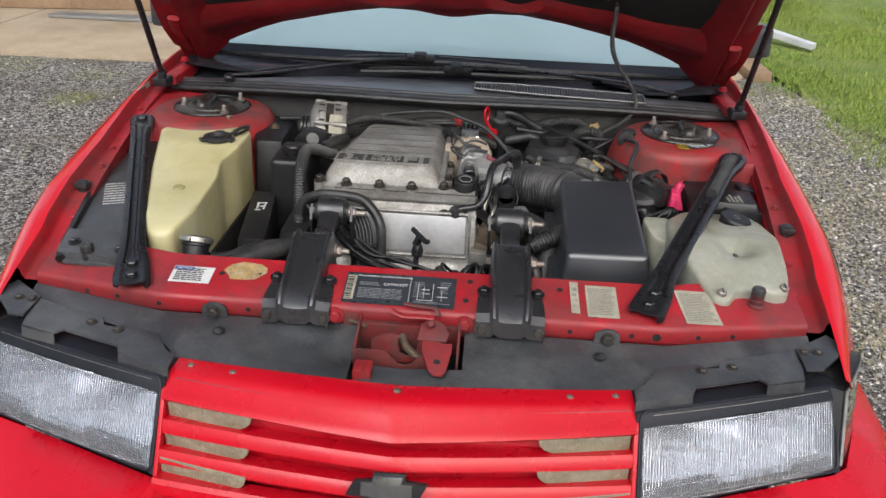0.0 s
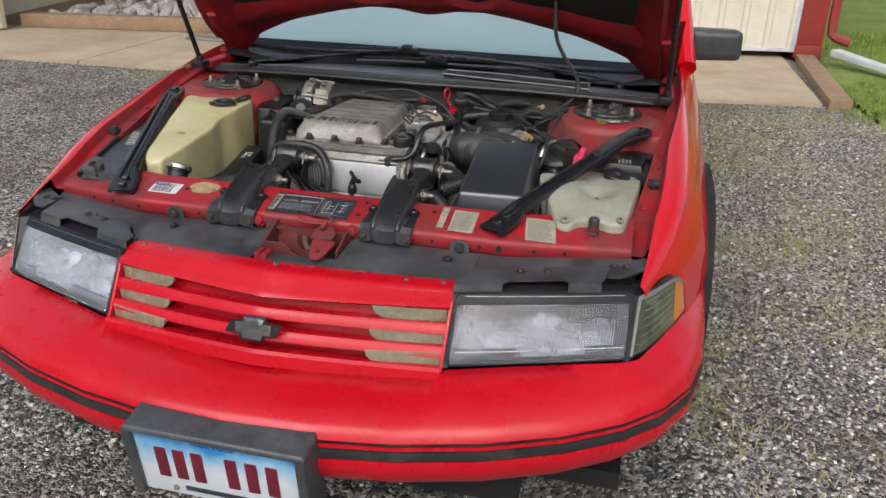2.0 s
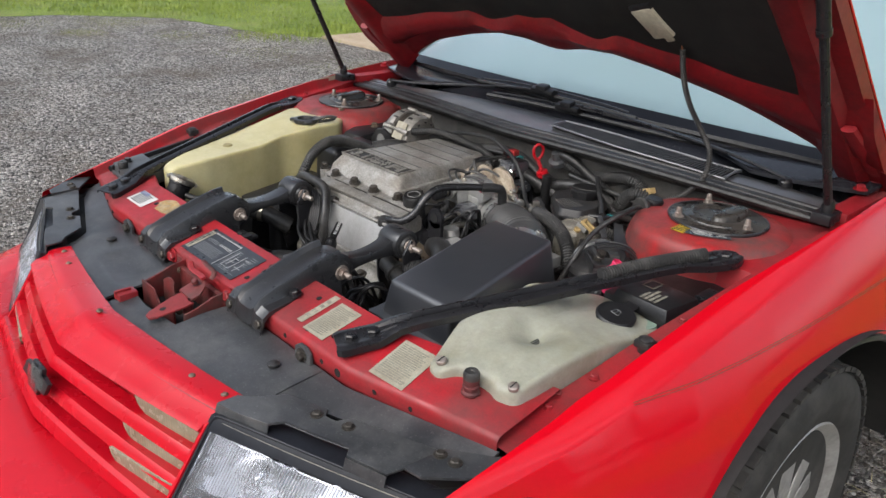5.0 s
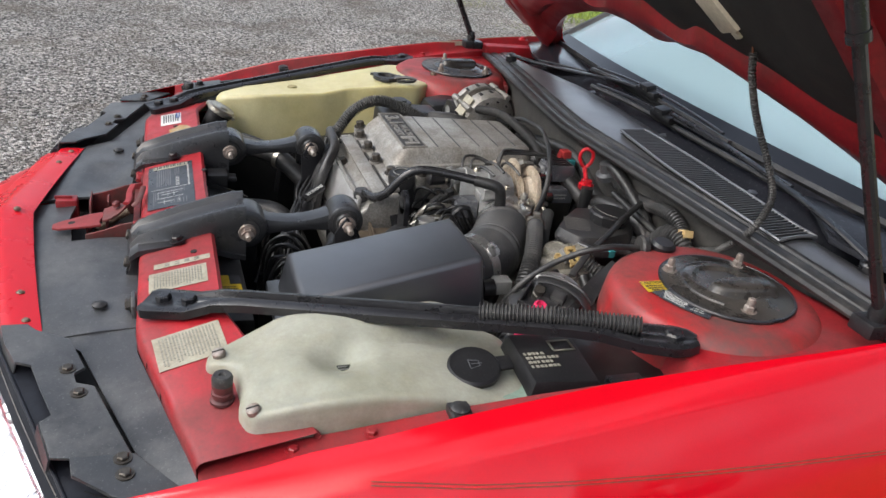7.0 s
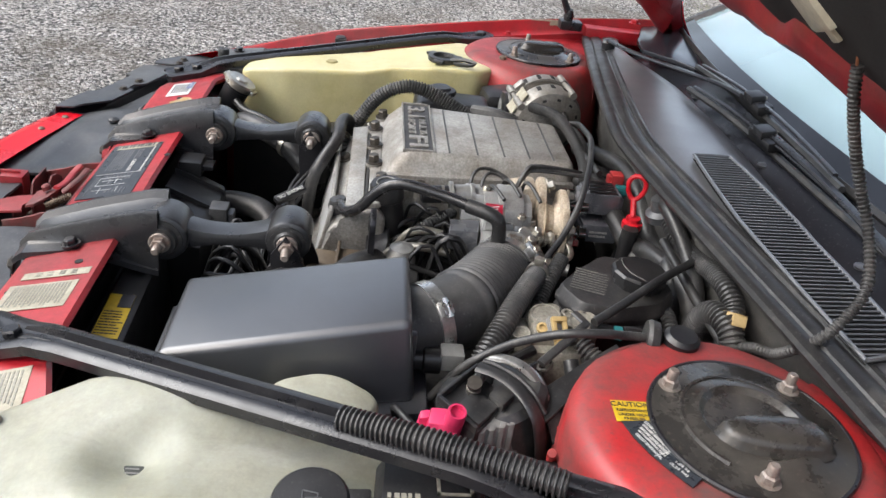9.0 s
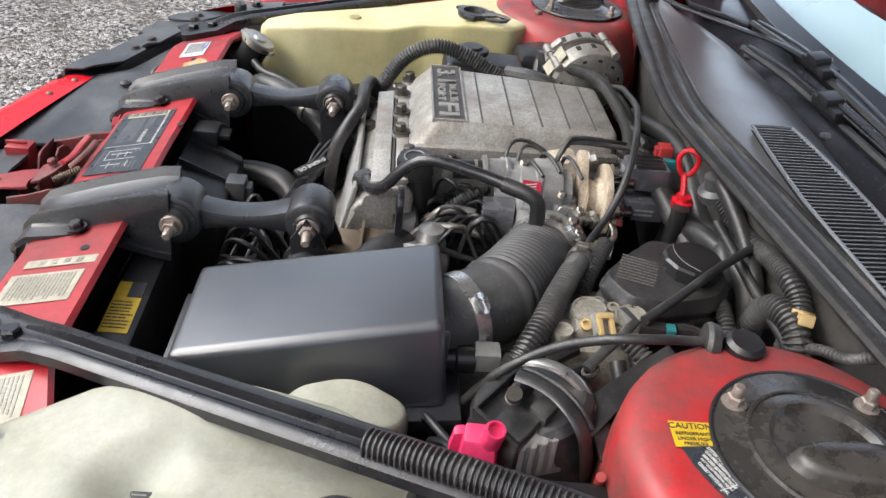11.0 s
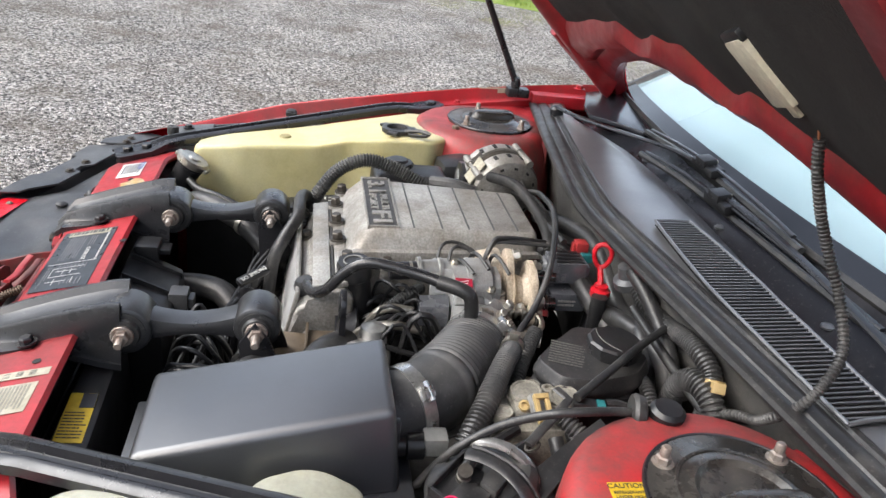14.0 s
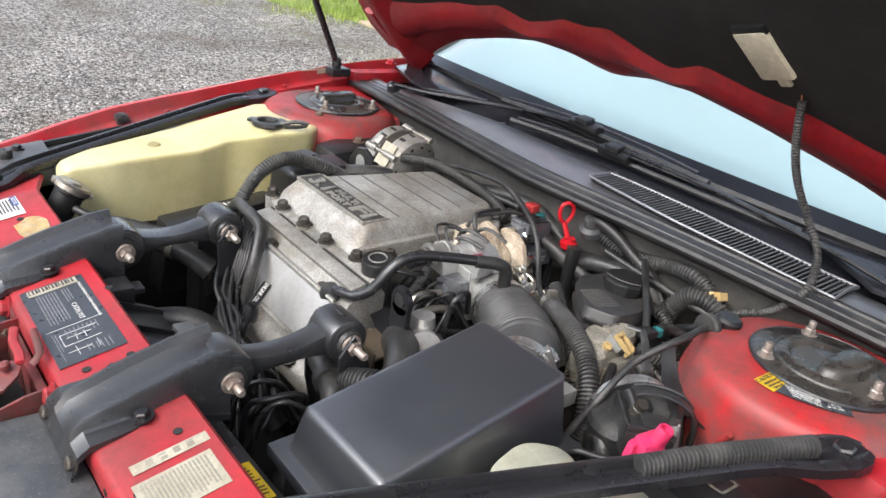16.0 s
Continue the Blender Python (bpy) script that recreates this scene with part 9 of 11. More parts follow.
# exhaust pipe joint in front
bm = B()
tube(bm, [(0.13, 0.59, 0.69), (0.175, 0.58, 0.685), (0.21, 0.565, 0.67), (0.225, 0.54, 0.63)], 0.017, 14)
lathe(bm, [(0.022, 0.0), (0.022, 0.014)], along((0.165, 0.583, 0.686), (1, -0.3, -0.1)), 18)
part("air_pipe", bm, RUBBER, engine, "black pipe elbow")
bm = B()
corrugated(bm, [(0.205, 0.585, 0.700), (0.245, 0.60, 0.715), (0.285, 0.63, 0.722)], 0.019, 0.006, 0.14, 16)
part("air_hose", bm, RUBBER, engine, "black corrugated warm air hose")

# ---- alternator and belt side ----
ALT_CAST = mat("dull cast alternator frame", (0.35, 0.34, 0.32), 0.45, 0.5, col2=(0.22, 0.205, 0.18), vscale=16, fine=260, fine_amt=0.2, bump=0.3, dust=(0.14, 0.11, 0.08), dust_amt=0.5, dust_scale=26, mott=0.2)
mA = along((-0.274, 0.985, 0.786), (-1, -0.18, 0.12))
bm = B()
lathe(bm, [(0.046, -0.044), (0.060, -0.038), (0.064, -0.028), (0.064, -0.009), (0.0605, -0.008)], mA, 40)
lathe(bm, [(0.0605, 0.008), (0.065, 0.009), (0.065, 0.028), (0.059, 0.038), (0.042, 0.044), (0.020, 0.046)], mA, 40)
alt = part("alternator", bm, ALT_CAST, car, "silver alternator with slotted housing", 40)
bm = B()
lathe(bm, [(0.0615, -0.009)] + [(0.0615 - 0.0012 * (k % 2), -0.008 + 0.001 * k) for k in range(17)] + [(0.0615, 0.009)], mA, 40, False)
part("stator", bm, mat("brown-grey stator laminations", (0.10, 0.088, 0.072), 0.5, 0.4, vscale=40, fine=300), alt, "dark stator band")
# slots are thin near-black blocks, coloured like the shade inside them
for k in range(16):
    mm = mA @ pose(0, 0, 0, 0, 0, 22.5 * k)
    part("slot", box(B(), 0.0630, 0.0646, -0.0036, 0.0036, -0.025, -0.012, 0.0004, mm), DARK, alt)
    part("slot", box(B(), 0.0640, 0.0656, -0.0034, 0.0034, 0.012, 0.026, 0.0004, mm @ pose(0, 0, 0, 0, 0, 11)), DARK, alt)
for k in range(12):
    part("face_slot", box(B(), 0.026, 0.052, -0.0035, 0.0035, -0.043, -0.0385, 0.0004, mA @ pose(0, 0, 0, 0, 0, 30 * k + 8)), DARK, alt)
for k in range(4):
    mm = mA @ pose(0, 0, 0, 0, 0, 30 + 90 * k)
    bm = B()
    lathe(bm, [(0.0065, -0.040), (0.0065, -0.010), (0.004, -0.010), (0.004, 0.010), (0.0065, 0.010), (0.0065, 0.034), (0.005, 0.036)], mm @ Matrix.Translation((0.066, 0, 0)), 12)
    part("through_bolt", bm, ALT_CAST, alt, "cast boss and through bolt")
bm = B()
box(bm, -0.022, 0.022, 0.0655, 0.0675, -0.030, 0.000, 0.0, mA @ pose(0, 0, 0, 0, 0, -60))
part("label", bm, LABEL_WHITE, alt, "tan paper label")
for k in range(4):
    mm = mA @ pose(0, 0, 0, 0, 0, 45 + 90 * k)
    bm = B()
    box(bm, 0.056, 0.071, -0.010, 0.010, 0.010, 0.024, 0.003, mm)
    part("lug", bm, ALU, alt)
bm = B()
lathe(bm, [(0.030, 0.044), (0.030, 0.050), (0.024, 0.053), (0.024, 0.058), (0.030, 0.061), (0.030, 0.066)], mA, 28)
part("pulley", bm, BLACK_METAL, alt, "black pulley")
bm = B()
prism(bm, [Vector((x, 0.915, z)) for x, z in ((-0.340, 0.780), (-0.318, 0.808), (-0.290, 0.814), (-0.262, 0.802), (-0.255, 0.77), (-0.28, 0.745), (-0.33, 0.748))], (0, 0.012, 0), 0.004)
ab2 = part("alternator_bracket", bm, BLACK_METAL, alt, "black bracket with round opening")
part("bracket_hole", lathe(B(), [(0.015, 0), (0.015, 0.001)], along((-0.296, 0.9135, 0.785), (0, -1, 0)), 16), GREY_PL, ab2)
# power steering reservoir and coil pack to the side of the plenum
bm = B()
hexa(bm, [Vector(p) for p in ((-0.365, 0.755, 0.62), (-0.270, 0.755, 0.62), (-0.270, 0.90, 0.62), (-0.365, 0.90, 0.62), (-0.358, 0.76, 0.785), (-0.275, 0.76, 0.785), (-0.275, 0.895, 0.785), (-0.358, 0.895, 0.785))], 0.014, 3)
ps = part("fluid_reservoir", bm, BLACK_DK, car, "black fluid reservoir")
mS = along((-0.314, 0.805, 0.785), (0, 0, 1))
bm = B()
lathe(bm, [(0.022, 0), (0.022, 0.006), (0.026, 0.007), (0.026, 0.016), (0.018, 0.017), (0.016, 0.021), (0.0, 0.021)], mS, 26, False)
part("reservoir_cap", bm, BLACK_DK, ps, "black round cap")
bm = B()
for k in range(12):
    box(bm, 0.025, 0.0275, -0.003, 0.003, 0.008, 0.015, 0, mS @ pose(0, 0, 0, 0, 0, 30 * k))
part("cap_grips", bm, BLACK_DK, ps)
bm = B()
tube(bm, [(-0.26, 0.86, 0.785), (-0.235, 0.90, 0.79), (-0.22, 0.93, 0.785)], 0.012, 10)
part("reservoir_hose", bm, RUBBER, ps)
bm = B()
hexa(bm, [Vector(p) for p in ((-0.390, 0.550, 0.56), (-0.325, 0.550, 0.56), (-0.345, 0.775, 0.56), (-0.405, 0.775, 0.56), (-0.372, 0.560, 0.690), (-0.318, 0.560, 0.690), (-0.350, 0.775, 0.705), (-0.402, 0.775, 0.705))], 0.006)
rl = part("relay_box", bm, BLACK_DK, car, "black relay box with warning symbol")
mB = frame3((-0.362, 0.700, 0.7005), (1, 0.1, 0), (-0.1, 0.99, 0.07))
bm = B()
for a in ((-0.010, -0.006, -0.012, 0.012), (0.004, 0.008, -0.014, 0.008), (-0.012, 0.010, 0.012, 0.016), (-0.004, 0.004, -0.004, 0.0), (-0.012, 0.0, -0.020, -0.017)):
    box(bm, a[0], a[1], a[2], a[3], 0, 0.0008, 0, mB)
part("warning_symbol", bm, INK_WHITE, rl, "white printed symbol")

# ---- strut towers ----
RED_TOWER = mat("grimy red tower paint", (0.45, 0.009, 0.014), 0.34, col2=(0.28, 0.010, 0.012), vscale=5, fine=260, fine_amt=0.10, dust=(0.09, 0.056, 0.050), dust_amt=1.0, dust_scale=9, dust_rough=0.7, speck=0.4, speck_scale=140, mott=0.2)


def tower(s):
    tw = new("strut_tower")
    tw.parent = car
    tw["label"] = "red strut tower with black cover plate"
    c = Vector((s * 0.565, 1.015, 0))
    rings = []
    for z, rx, ry in ((0.52, 0.185, 0.165), (0.70, 0.172, 0.150), (0.765, 0.160, 0.140), (0.790, 0.152, 0.133), (0.805, 0.143, 0.125), (0.814, 0.130, 0.114), (0.816, 0.112, 0.098)):
        rings.append([(c.x + rx * math.cos(a), c.y + ry * math.sin(a) * (ip(z, [0.70, 0.765, 0.79, 0.805], [1.0, 1.07, 1.12, 1.18]) if math.sin(a) < 0 else 1.0), z + 0.012 * ry * math.sin(a) * 8 * 0.1) for a in (2 * math.pi * k / 40 for k in range(40))])
    bm = loft(B(), rings)
    dome = part("dome", bm, RED_TOWER, tw, "dusty red pressed dome", 50)
    rings = []
    for f, z in ((1.0, 0.815), (1.0, 0.8195), (0.96, 0.821), (0.70, 0.8215), (0.62, 0.826), (0.52, 0.8265), (0.46, 0.822), (0.30, 0.821)):
        rings.append([(c.x + 0.090 * f * math.cos(a), c.y + 0.006 + 0.088 * f * math.sin(a), z) for a in (2 * math.pi * k / 40 for k in range(40))])
    bm = loft(B(), rings)
    part("cover_plate", bm, MATS["dusty black plate"] if "dusty black plate" in MATS else mat("dusty black plate", (0.028, 0.026, 0.024), 0.22, col2=(0.018, 0.017, 0.016), vscale=9, fine=300, dust=(0.13, 0.115, 0.095), dust_amt=0.55, dust_scale=12, speck=0.4, speck_scale=200, mott=0.15), tw, "grimy black cover plate")
    rings = []
    for f, z in ((1.08, 0.8205), (1.0, 0.8225), (0.95, 0.8290), (0.86, 0.8335), (0.72, 0.8355), (0.3, 0.8365)):
        ring = []
        for k in range(36):
            a = 2 * math.pi * k / 36
            u, w = 0.048 * f * math.copysign(abs(math.sin(a)) ** 0.8, math.sin(a)), (0.021 + 0.003 * math.sin(a)) * f * math.copysign(abs(math.cos(a)) ** 0.7, math.cos(a))
            ring.append((c.x + s * (0.018 + w + 0.06 * u), c.y + 0.017 + u, z + 0.06 * max(u, 0)))
        rings.append(ring)
    part("plate_blister", loft(B(), rings), MATS["dusty black plate"], tw, "black raised blister", 60)
    part("plate_rim", sweep(B(), [Vector((c.x + 0.062 * math.cos(a), c.y + 0.004 + 0.058 * math.sin(a), 0.8222)) for a in lin(1.9, 5.6, 40)], 0.0026, 6), MATS["dusty black plate"], tw)
    part("plate_edge", sweep(B(), [Vector((c.x + 0.089 * math.cos(a), c.y + 0.006 + 0.087 * math.sin(a), 0.8192)) for a in lin(0, 6.2832, 60)], 0.0024, 6), BLACK_METAL, tw)
    for x, y in ((0.629, 1.008), (0.517, 0.963), (0.512, 1.078)):
        bm = hexbolt(B(), (s * x, y, 0.820), (0, 0, 1), 0.0072, 0.008)
        lathe(bm, [(0.0050, 0.008), (0.0050, 0.017), (0.0038, 0.019)], along((s * x, y, 0.820), (0, 0, 1)), 10)
        part("tower_bolt", bm, STUD, tw, "weathered steel stud and nut")
    # shelf joining the tower to the apron and firewall
    bm = B()
    hexa(bm, [Vector(p) for p in ((s * 0.60, 0.87, 0.56), (s * 0.72, 0.85, 0.56), (s * 0.74, 1.18, 0.56), (s * 0.45, 1.14, 0.56), (s * 0.60, 0.90, 0.796), (s * 0.716, 0.88, 0.800), (s * 0.74, 1.18, 0.818), (s * 0.47, 1.13, 0.806))], 0.012)
    part("shelf", bm, RED_PANEL, tw, "dusty red tower shelf")
    return tw


TR, TL = tower(1), tower(-1)
# caution label on the tower top
mQ = frame3((0.5515, 0.9195, 0.8172), (0, 1, 0), (-1, 0, 0.05))
yl = part("label", box(B(), -0.0165, 0.0165, -0.0125, 0.0125, 0, 0.0007, 0, mQ), YELLOW, TR, "yellow caution label with black print")
for txt, sz, yy in (("CAUTION", 0.0078, 0.0078), ("REFRIGERANT", 0.0044, 0.0005), ("UNDER HIGH", 0.0044, -0.0046), ("PRESSURE", 0.0044, -0.0094)):
    lettering(txt, mQ @ Matrix.Translation((0, yy, 0.001)), sz, INK, yl, 0.0002)
bl_ = part("label", prism(B(), [Vector((x, y, 0.8172)) for x, y in ((0.5645, 0.9065), (0.5620, 0.9335), (0.575, 0.9395), (0.590, 0.9475), (0.605, 0.957), (0.617, 0.966), (0.636, 0.945), (0.620, 0.9325), (0.602, 0.921), (0.583, 0.912))], (0, 0, 0.0007)), LABEL_GREY, TR, "dark label with white print")
mW = frame3((0.5845, 0.9270, 0.8181), (0.90, 0.44, 0), (-0.44, 0.90, 0))
for k, txt in enumerate(("SYSTEM TO BE SERVICED BY", "QUALIFIED PERSONNEL ONLY.", "IMPROPER SERVICE METHODS", "MAY CAUSE PERSONAL INJURY.", "CONSULT SERVICE MANUAL.")):
    lettering_fit(txt, mW @ pose(0.0015 * k, 0.0088 - 0.0043 * k, 0.0004), 0.036 - 0.0012 * k, 0.0030, INK_WHITE, bl_, 0.0002, 0.01)
part("label_rule", sweep(B(), [Vector((0.6045, 0.9235, 0.8182)), Vector((0.594, 0.9495, 0.8182))], 0.0005, 4), INK_WHITE, bl_)
mH = frame3((0.6135, 0.9455, 0.8181), (0.78, 0.62, 0), (-0.62, 0.78, 0))
for txt, yy, w in (("CHARGE", 0.0085, 0.013), ("R-12", 0.0030, 0.009), ("1.02 kg", -0.0025, 0.013), ("(2.25 lbs)", -0.0080, 0.017)):
    lettering_fit(txt, mH @ Matrix.Translation((0.0, yy, 0.0004)), w, 0.0034, INK_WHITE, bl_, 0.0002)
# black box behind the coolant tank
bm = B()
hexa(bm, [Vector(p) for p in ((-0.424, 0.855, 0.56), (-0.345, 0.865, 0.56), (-0.345, 1.07, 0.56), (-0.50, 1.07, 0.56), (-0.424, 0.89, 0.782), (-0.365, 0.90, 0.780), (-0.365, 1.06, 0.792), (-0.49, 1.06, 0.795))], 0.012)
bx = part("side_box", bm, BLACK_DK, car, "black plastic box beside the tower")
bolts(bx, [(-0.455, 1.02, 0.792), (-0.40, 0.975, 0.787)], (0, 0, 1), 0.008, 0.008, RUST)

# ---- battery, servo and cruise parts on the driver's side ----
bm = B()
hexa(bm, [Vector(p) for p in ((0.535, 0.715, 0.60), (0.690, 0.70, 0.60), (0.700, 0.895, 0.60), (0.545, 0.905, 0.60), (0.540, 0.72, 0.752), (0.685, 0.705, 0.752), (0.695, 0.89, 0.756), (0.550, 0.90, 0.756))], 0.008)
bat = part("battery", bm, BLACK_DK, car, "black battery with white print")
bm = B()
hexa(bm, [Vector(p) for p in ((0.565, 0.705, 0.750), (0.672, 0.700, 0.750), (0.680, 0.790, 0.750), (0.572, 0.800, 0.750), (0.570, 0.712, 0.770), (0.667, 0.707, 0.770), (0.675, 0.784, 0.770), (0.576, 0.793, 0.770))], 0.004)
fb = part("battery_top", bm, BLACK_DK, bat)
mF = frame3((0.622, 0.748, 0.7705), (0.0, 1, 0), (-1, 0, 0))
bm = B()
for i, l in enumerate((0.040, 0.034, 0.046, 0.030)):
    for j in range(int(l / 0.0055)):
        box(bm, -0.034 + j * 0.0055, -0.034 + j * 0.0055 + (0.0042 if (i + j) % 3 else 0.0030), -0.020 + i * 0.0085, -0.0150 + i * 0.0085, 0, 0.0006, 0, mF)
box(bm, 0.006, 0.036, 0.010, 0.013, 0, 0.0006, 0, mF)
box(bm, 0.006, 0.036, 0.030, 0.033, 0, 0.0006, 0, mF)
box(bm, 0.006, 0.009, 0.010, 0.033, 0, 0.0006, 0, mF)
box(bm, 0.033, 0.036, 0.010, 0.033, 0, 0.0006, 0, mF)
part("print", bm, INK_GREY, fb, "pale printed symbols")
bm = B()
box(bm, 0.660, 0.690, 0.80, 0.845, 0.755, 0.766, 0.003)
part("battery_clamp", bm, BLACK_METAL, bat)
# pink terminal cover
bm = B()
hexa(bm, [Vector(p) for p in ((0.500, 0.750, 0.730), (0.532, 0.746, 0.730), (0.538, 0.780, 0.730), (0.504, 0.786, 0.730), (0.503, 0.754, 0.768), (0.521, 0.751, 0.764), (0.526, 0.777, 0.766), (0.507, 0.782, 0.770))], 0.003)
hexa(bm, [Vector(p) for p in ((0.500, 0.742, 0.740), (0.512, 0.741, 0.740), (0.512, 0.754, 0.740), (0.500, 0.754, 0.740), (0.502, 0.745, 0.762), (0.511, 0.744, 0.760), (0.511, 0.754, 0.762), (0.502, 0.754, 0.764))], 0.002)
lathe(bm, [(0.0095, -0.012), (0.0090, 0.018), (0.0082, 0.0195), (0.0066, 0.0195), (0.0062, 0.014), (0.0, 0.014)], along((0.519, 0.774, 0.764), (0.30, 0.06, 1)), 20, False)
part("terminal_cover", bm, PINK, car, "bright pink plastic terminal cover")
# servo: black drum with a bright hoop, an open box on it, strap and plug
srv = new("cruise_servo")
srv.parent = car
srv["label"] = "black servo drum with bright hoop and grey plug"
SERVO_BLK = mat("worn black servo plastic", (0.022, 0.022, 0.023), 0.36, col2=(0.014, 0.014, 0.015), vscale=18, fine=300, dust=(0.14, 0.13, 0.115), dust_amt=0.45, dust_scale=24, speck=0.3, speck_scale=200, mott=0.2, spec=0.7)
mD = along((0.458, 0.826, 0.722), (-0.10, -0.30, 1))
part("drum", lathe(B(), [(0.050, -0.06), (0.056, 0.0), (0.056, 0.026), (0.050, 0.034), (0.030, 0.038)], mD, 36), SERVO_BLK, srv, "black drum")
part("hoop", sweep(B(), spline([(0.414, 0.796, 0.742), (0.418, 0.805, 0.758), (0.426, 0.818, 0.770), (0.438, 0.840, 0.7745), (0.450, 0.857, 0.770), (0.461, 0.867, 0.760), (0.470, 0.873, 0.746)], 0.004), 0.0062, 8, flat=0.7), BAND, srv, "bright steel hoop")
SA, SU, SV = Vector((0.486, 0.760, 0)), Vector((0.038, 0.029, 0)), Vector((-0.052, 0.043, 0))


def sq(u, v, z):
    """A point over the servo's box: u along its front, v towards the drum."""
    return SA + SU * u + SV * v + Vector((0, 0, z))


def sbox(u0, u1, v0, v1, z0, z1, bev=0.0012):
    return hexa(B(), [sq(u0, v0, z0), sq(u1, v0, z0), sq(u1, v1, z0), sq(u0, v1, z0), sq(u0, v0, z1), sq(u1, v0, z1), sq(u1, v1, z1), sq(u0, v1, z1)], bev)


sb = part("servo_block", sbox(0.0, 1.15, 0.0, 1.0, 0.728, 0.760, 0.003), SERVO_BLK, srv, "black servo box")
for q in ((0.0, 0.07, 0.0, 1.0), (0.07, 1.15, 0.0, 0.06), (0.07, 0.55, 0.94, 1.0)):
    part("box_rim", sbox(*q, 0.760, 0.768, 0.0008), SERVO_BLK, sb, "raised rim with a worn edge")
part("servo_tab", sbox(0.45, 1.10, 0.12, 0.62, 0.760, 0.766, 0.002), SERVO_BLK, sb, "raised dusty lid")
part("servo_tab", sbox(0.78, 1.20, 0.62, 0.95, 0.756, 0.771, 0.003), SERVO_BLK, sb)
part("servo_post", lathe(B(), [(0.0075, 0.0), (0.0075, 0.012), (0.0060, 0.013), (0.0060, 0.016), (0.0072, 0.017), (0.0072, 0.022)], along(sq(0.38, 0.62, 0.758), (0.45, -0.1, 1)), 14), DARK_BOLT, sb, "rusty threaded post")
part("post_sleeve", sweep(B(), [sq(0.38, 0.62, 0.766), sq(0.30, 0.95, 0.772)], 0.006, 10), SERVO_BLK, sb)
part("servo_strap", sweep(B(), spline([(0.458, 0.800, 0.782), (0.465, 0.812, 0.7835), (0.472, 0.823, 0.783), (0.482, 0.834, 0.781), (0.496, 0.845, 0.776), (0.508, 0.854, 0.764), (0.512, 0.860, 0.742), (0.508, 0.866, 0.715)], 0.004), 0.0085, 10, flat=0.35), SERVO_BLK, srv, "curved black strap")
part("strap_edge", sweep(B(), spline([(0.452, 0.806, 0.785), (0.460, 0.818, 0.787), (0.476, 0.838, 0.785), (0.492, 0.852, 0.779), (0.502, 0.862, 0.766)], 0.004), 0.0022, 6), SERVO_BLK, srv, "turned-up strap edge")
plug = part("servo_plug", hexa(B(), [Vector(p) for p in ((0.505, 0.802, 0.728), (0.528, 0.796, 0.724), (0.512, 0.842, 0.722), (0.490, 0.844, 0.728), (0.502, 0.806, 0.760), (0.520, 0.802, 0.757), (0.504, 0.842, 0.757), (0.488, 0.844, 0.760))], 0.002), GREY_PL, srv, "grey ribbed plug")
for k in range(5):
    t = k / 4
    p = Vector((0.520, 0.800, 0.752)).lerp(Vector((0.502, 0.840, 0.752)), t)
    part("plug_rib", hexa(B(), [p + Vector(o) for o in ((0.0, 0.0, -0.022), (0.010, -0.003, -0.024), (0.0085, 0.0025, -0.024), (-0.0015, 0.0055, -0.022), (-0.002, 0.0, 0.007), (0.004, -0.002, 0.005), (0.0025, 0.0035, 0.005), (-0.0035, 0.0055, 0.007))], 0.0006), GREY_PL, plug)
# black sheet bracket that ties the servo to the tower
bm = prism(B(), [Vector(p) for p in ((0.456, 0.866, 0.756), (0.420, 0.912, 0.762), (0.382, 0.962, 0.766), (0.402, 0.966, 0.766), (0.420, 0.940, 0.763), (0.470, 0.892, 0.757), (0.498, 0.866, 0.752), (0.480, 0.858, 0.752))], (0, 0, -0.003), 0.0008)
sbk = part("servo_bracket", bm, SERVO_BLK, srv, "black sheet bracket")
part("bracket_flange", hexa(B(), [Vector(p) for p in ((0.470, 0.893, 0.700), (0.422, 0.941, 0.705), (0.424, 0.943, 0.705), (0.472, 0.895, 0.700), (0.470, 0.893, 0.757), (0.422, 0.941, 0.763), (0.424, 0.943, 0.763), (0.472, 0.895, 0.757))]), SERVO_BLK, sbk)
part("bracket_foot", prism(B(), [Vector(p) for p in ((0.492, 0.868, 0.752), (0.476, 0.884, 0.750), (0.494, 0.896, 0.744), (0.512, 0.898, 0.742), (0.524, 0.886, 0.742), (0.518, 0.870, 0.747))], (0, 0, -0.003), 0.0008), SERVO_BLK, sbk, "scuffed bracket foot")
RED_STUD = mat("red painted stud", (0.36, 0.02, 0.02), 0.4, vscale=60, dust=(0.12, 0.06, 0.05), dust_amt=0.5, dust_scale=60)
for p, d in (((0.509, 0.880, 0.745), (0.35, -0.25, 1)), ((0.546, 0.862, 0.752), (0.5, -0.2, 1))):
    bm = lathe(B(), [(0.0042, -0.004)] + [(0.0042 if k % 2 else 0.0036, 0.0015 * k) for k in range(12)], along(p, d), 10)
    part("red_stud", bm, RED_STUD, car, "red painted threaded stud")
# valve cluster in front of the brake reservoir
vcl = new("valve_cluster")
vcl.parent = car
vcl["label"] = "aluminium valve cluster with plugs"
bm = B()
hexa(bm, [Vector(p) for p in ((0.306, 0.866, 0.680), (0.376, 0.858, 0.680), (0.380, 0.948, 0.680), (0.312, 0.955, 0.680), (0.308, 0.868, 0.742), (0.370, 0.864, 0.738), (0.372, 0.944, 0.742), (0.314, 0.952, 0.746))], 0.008)
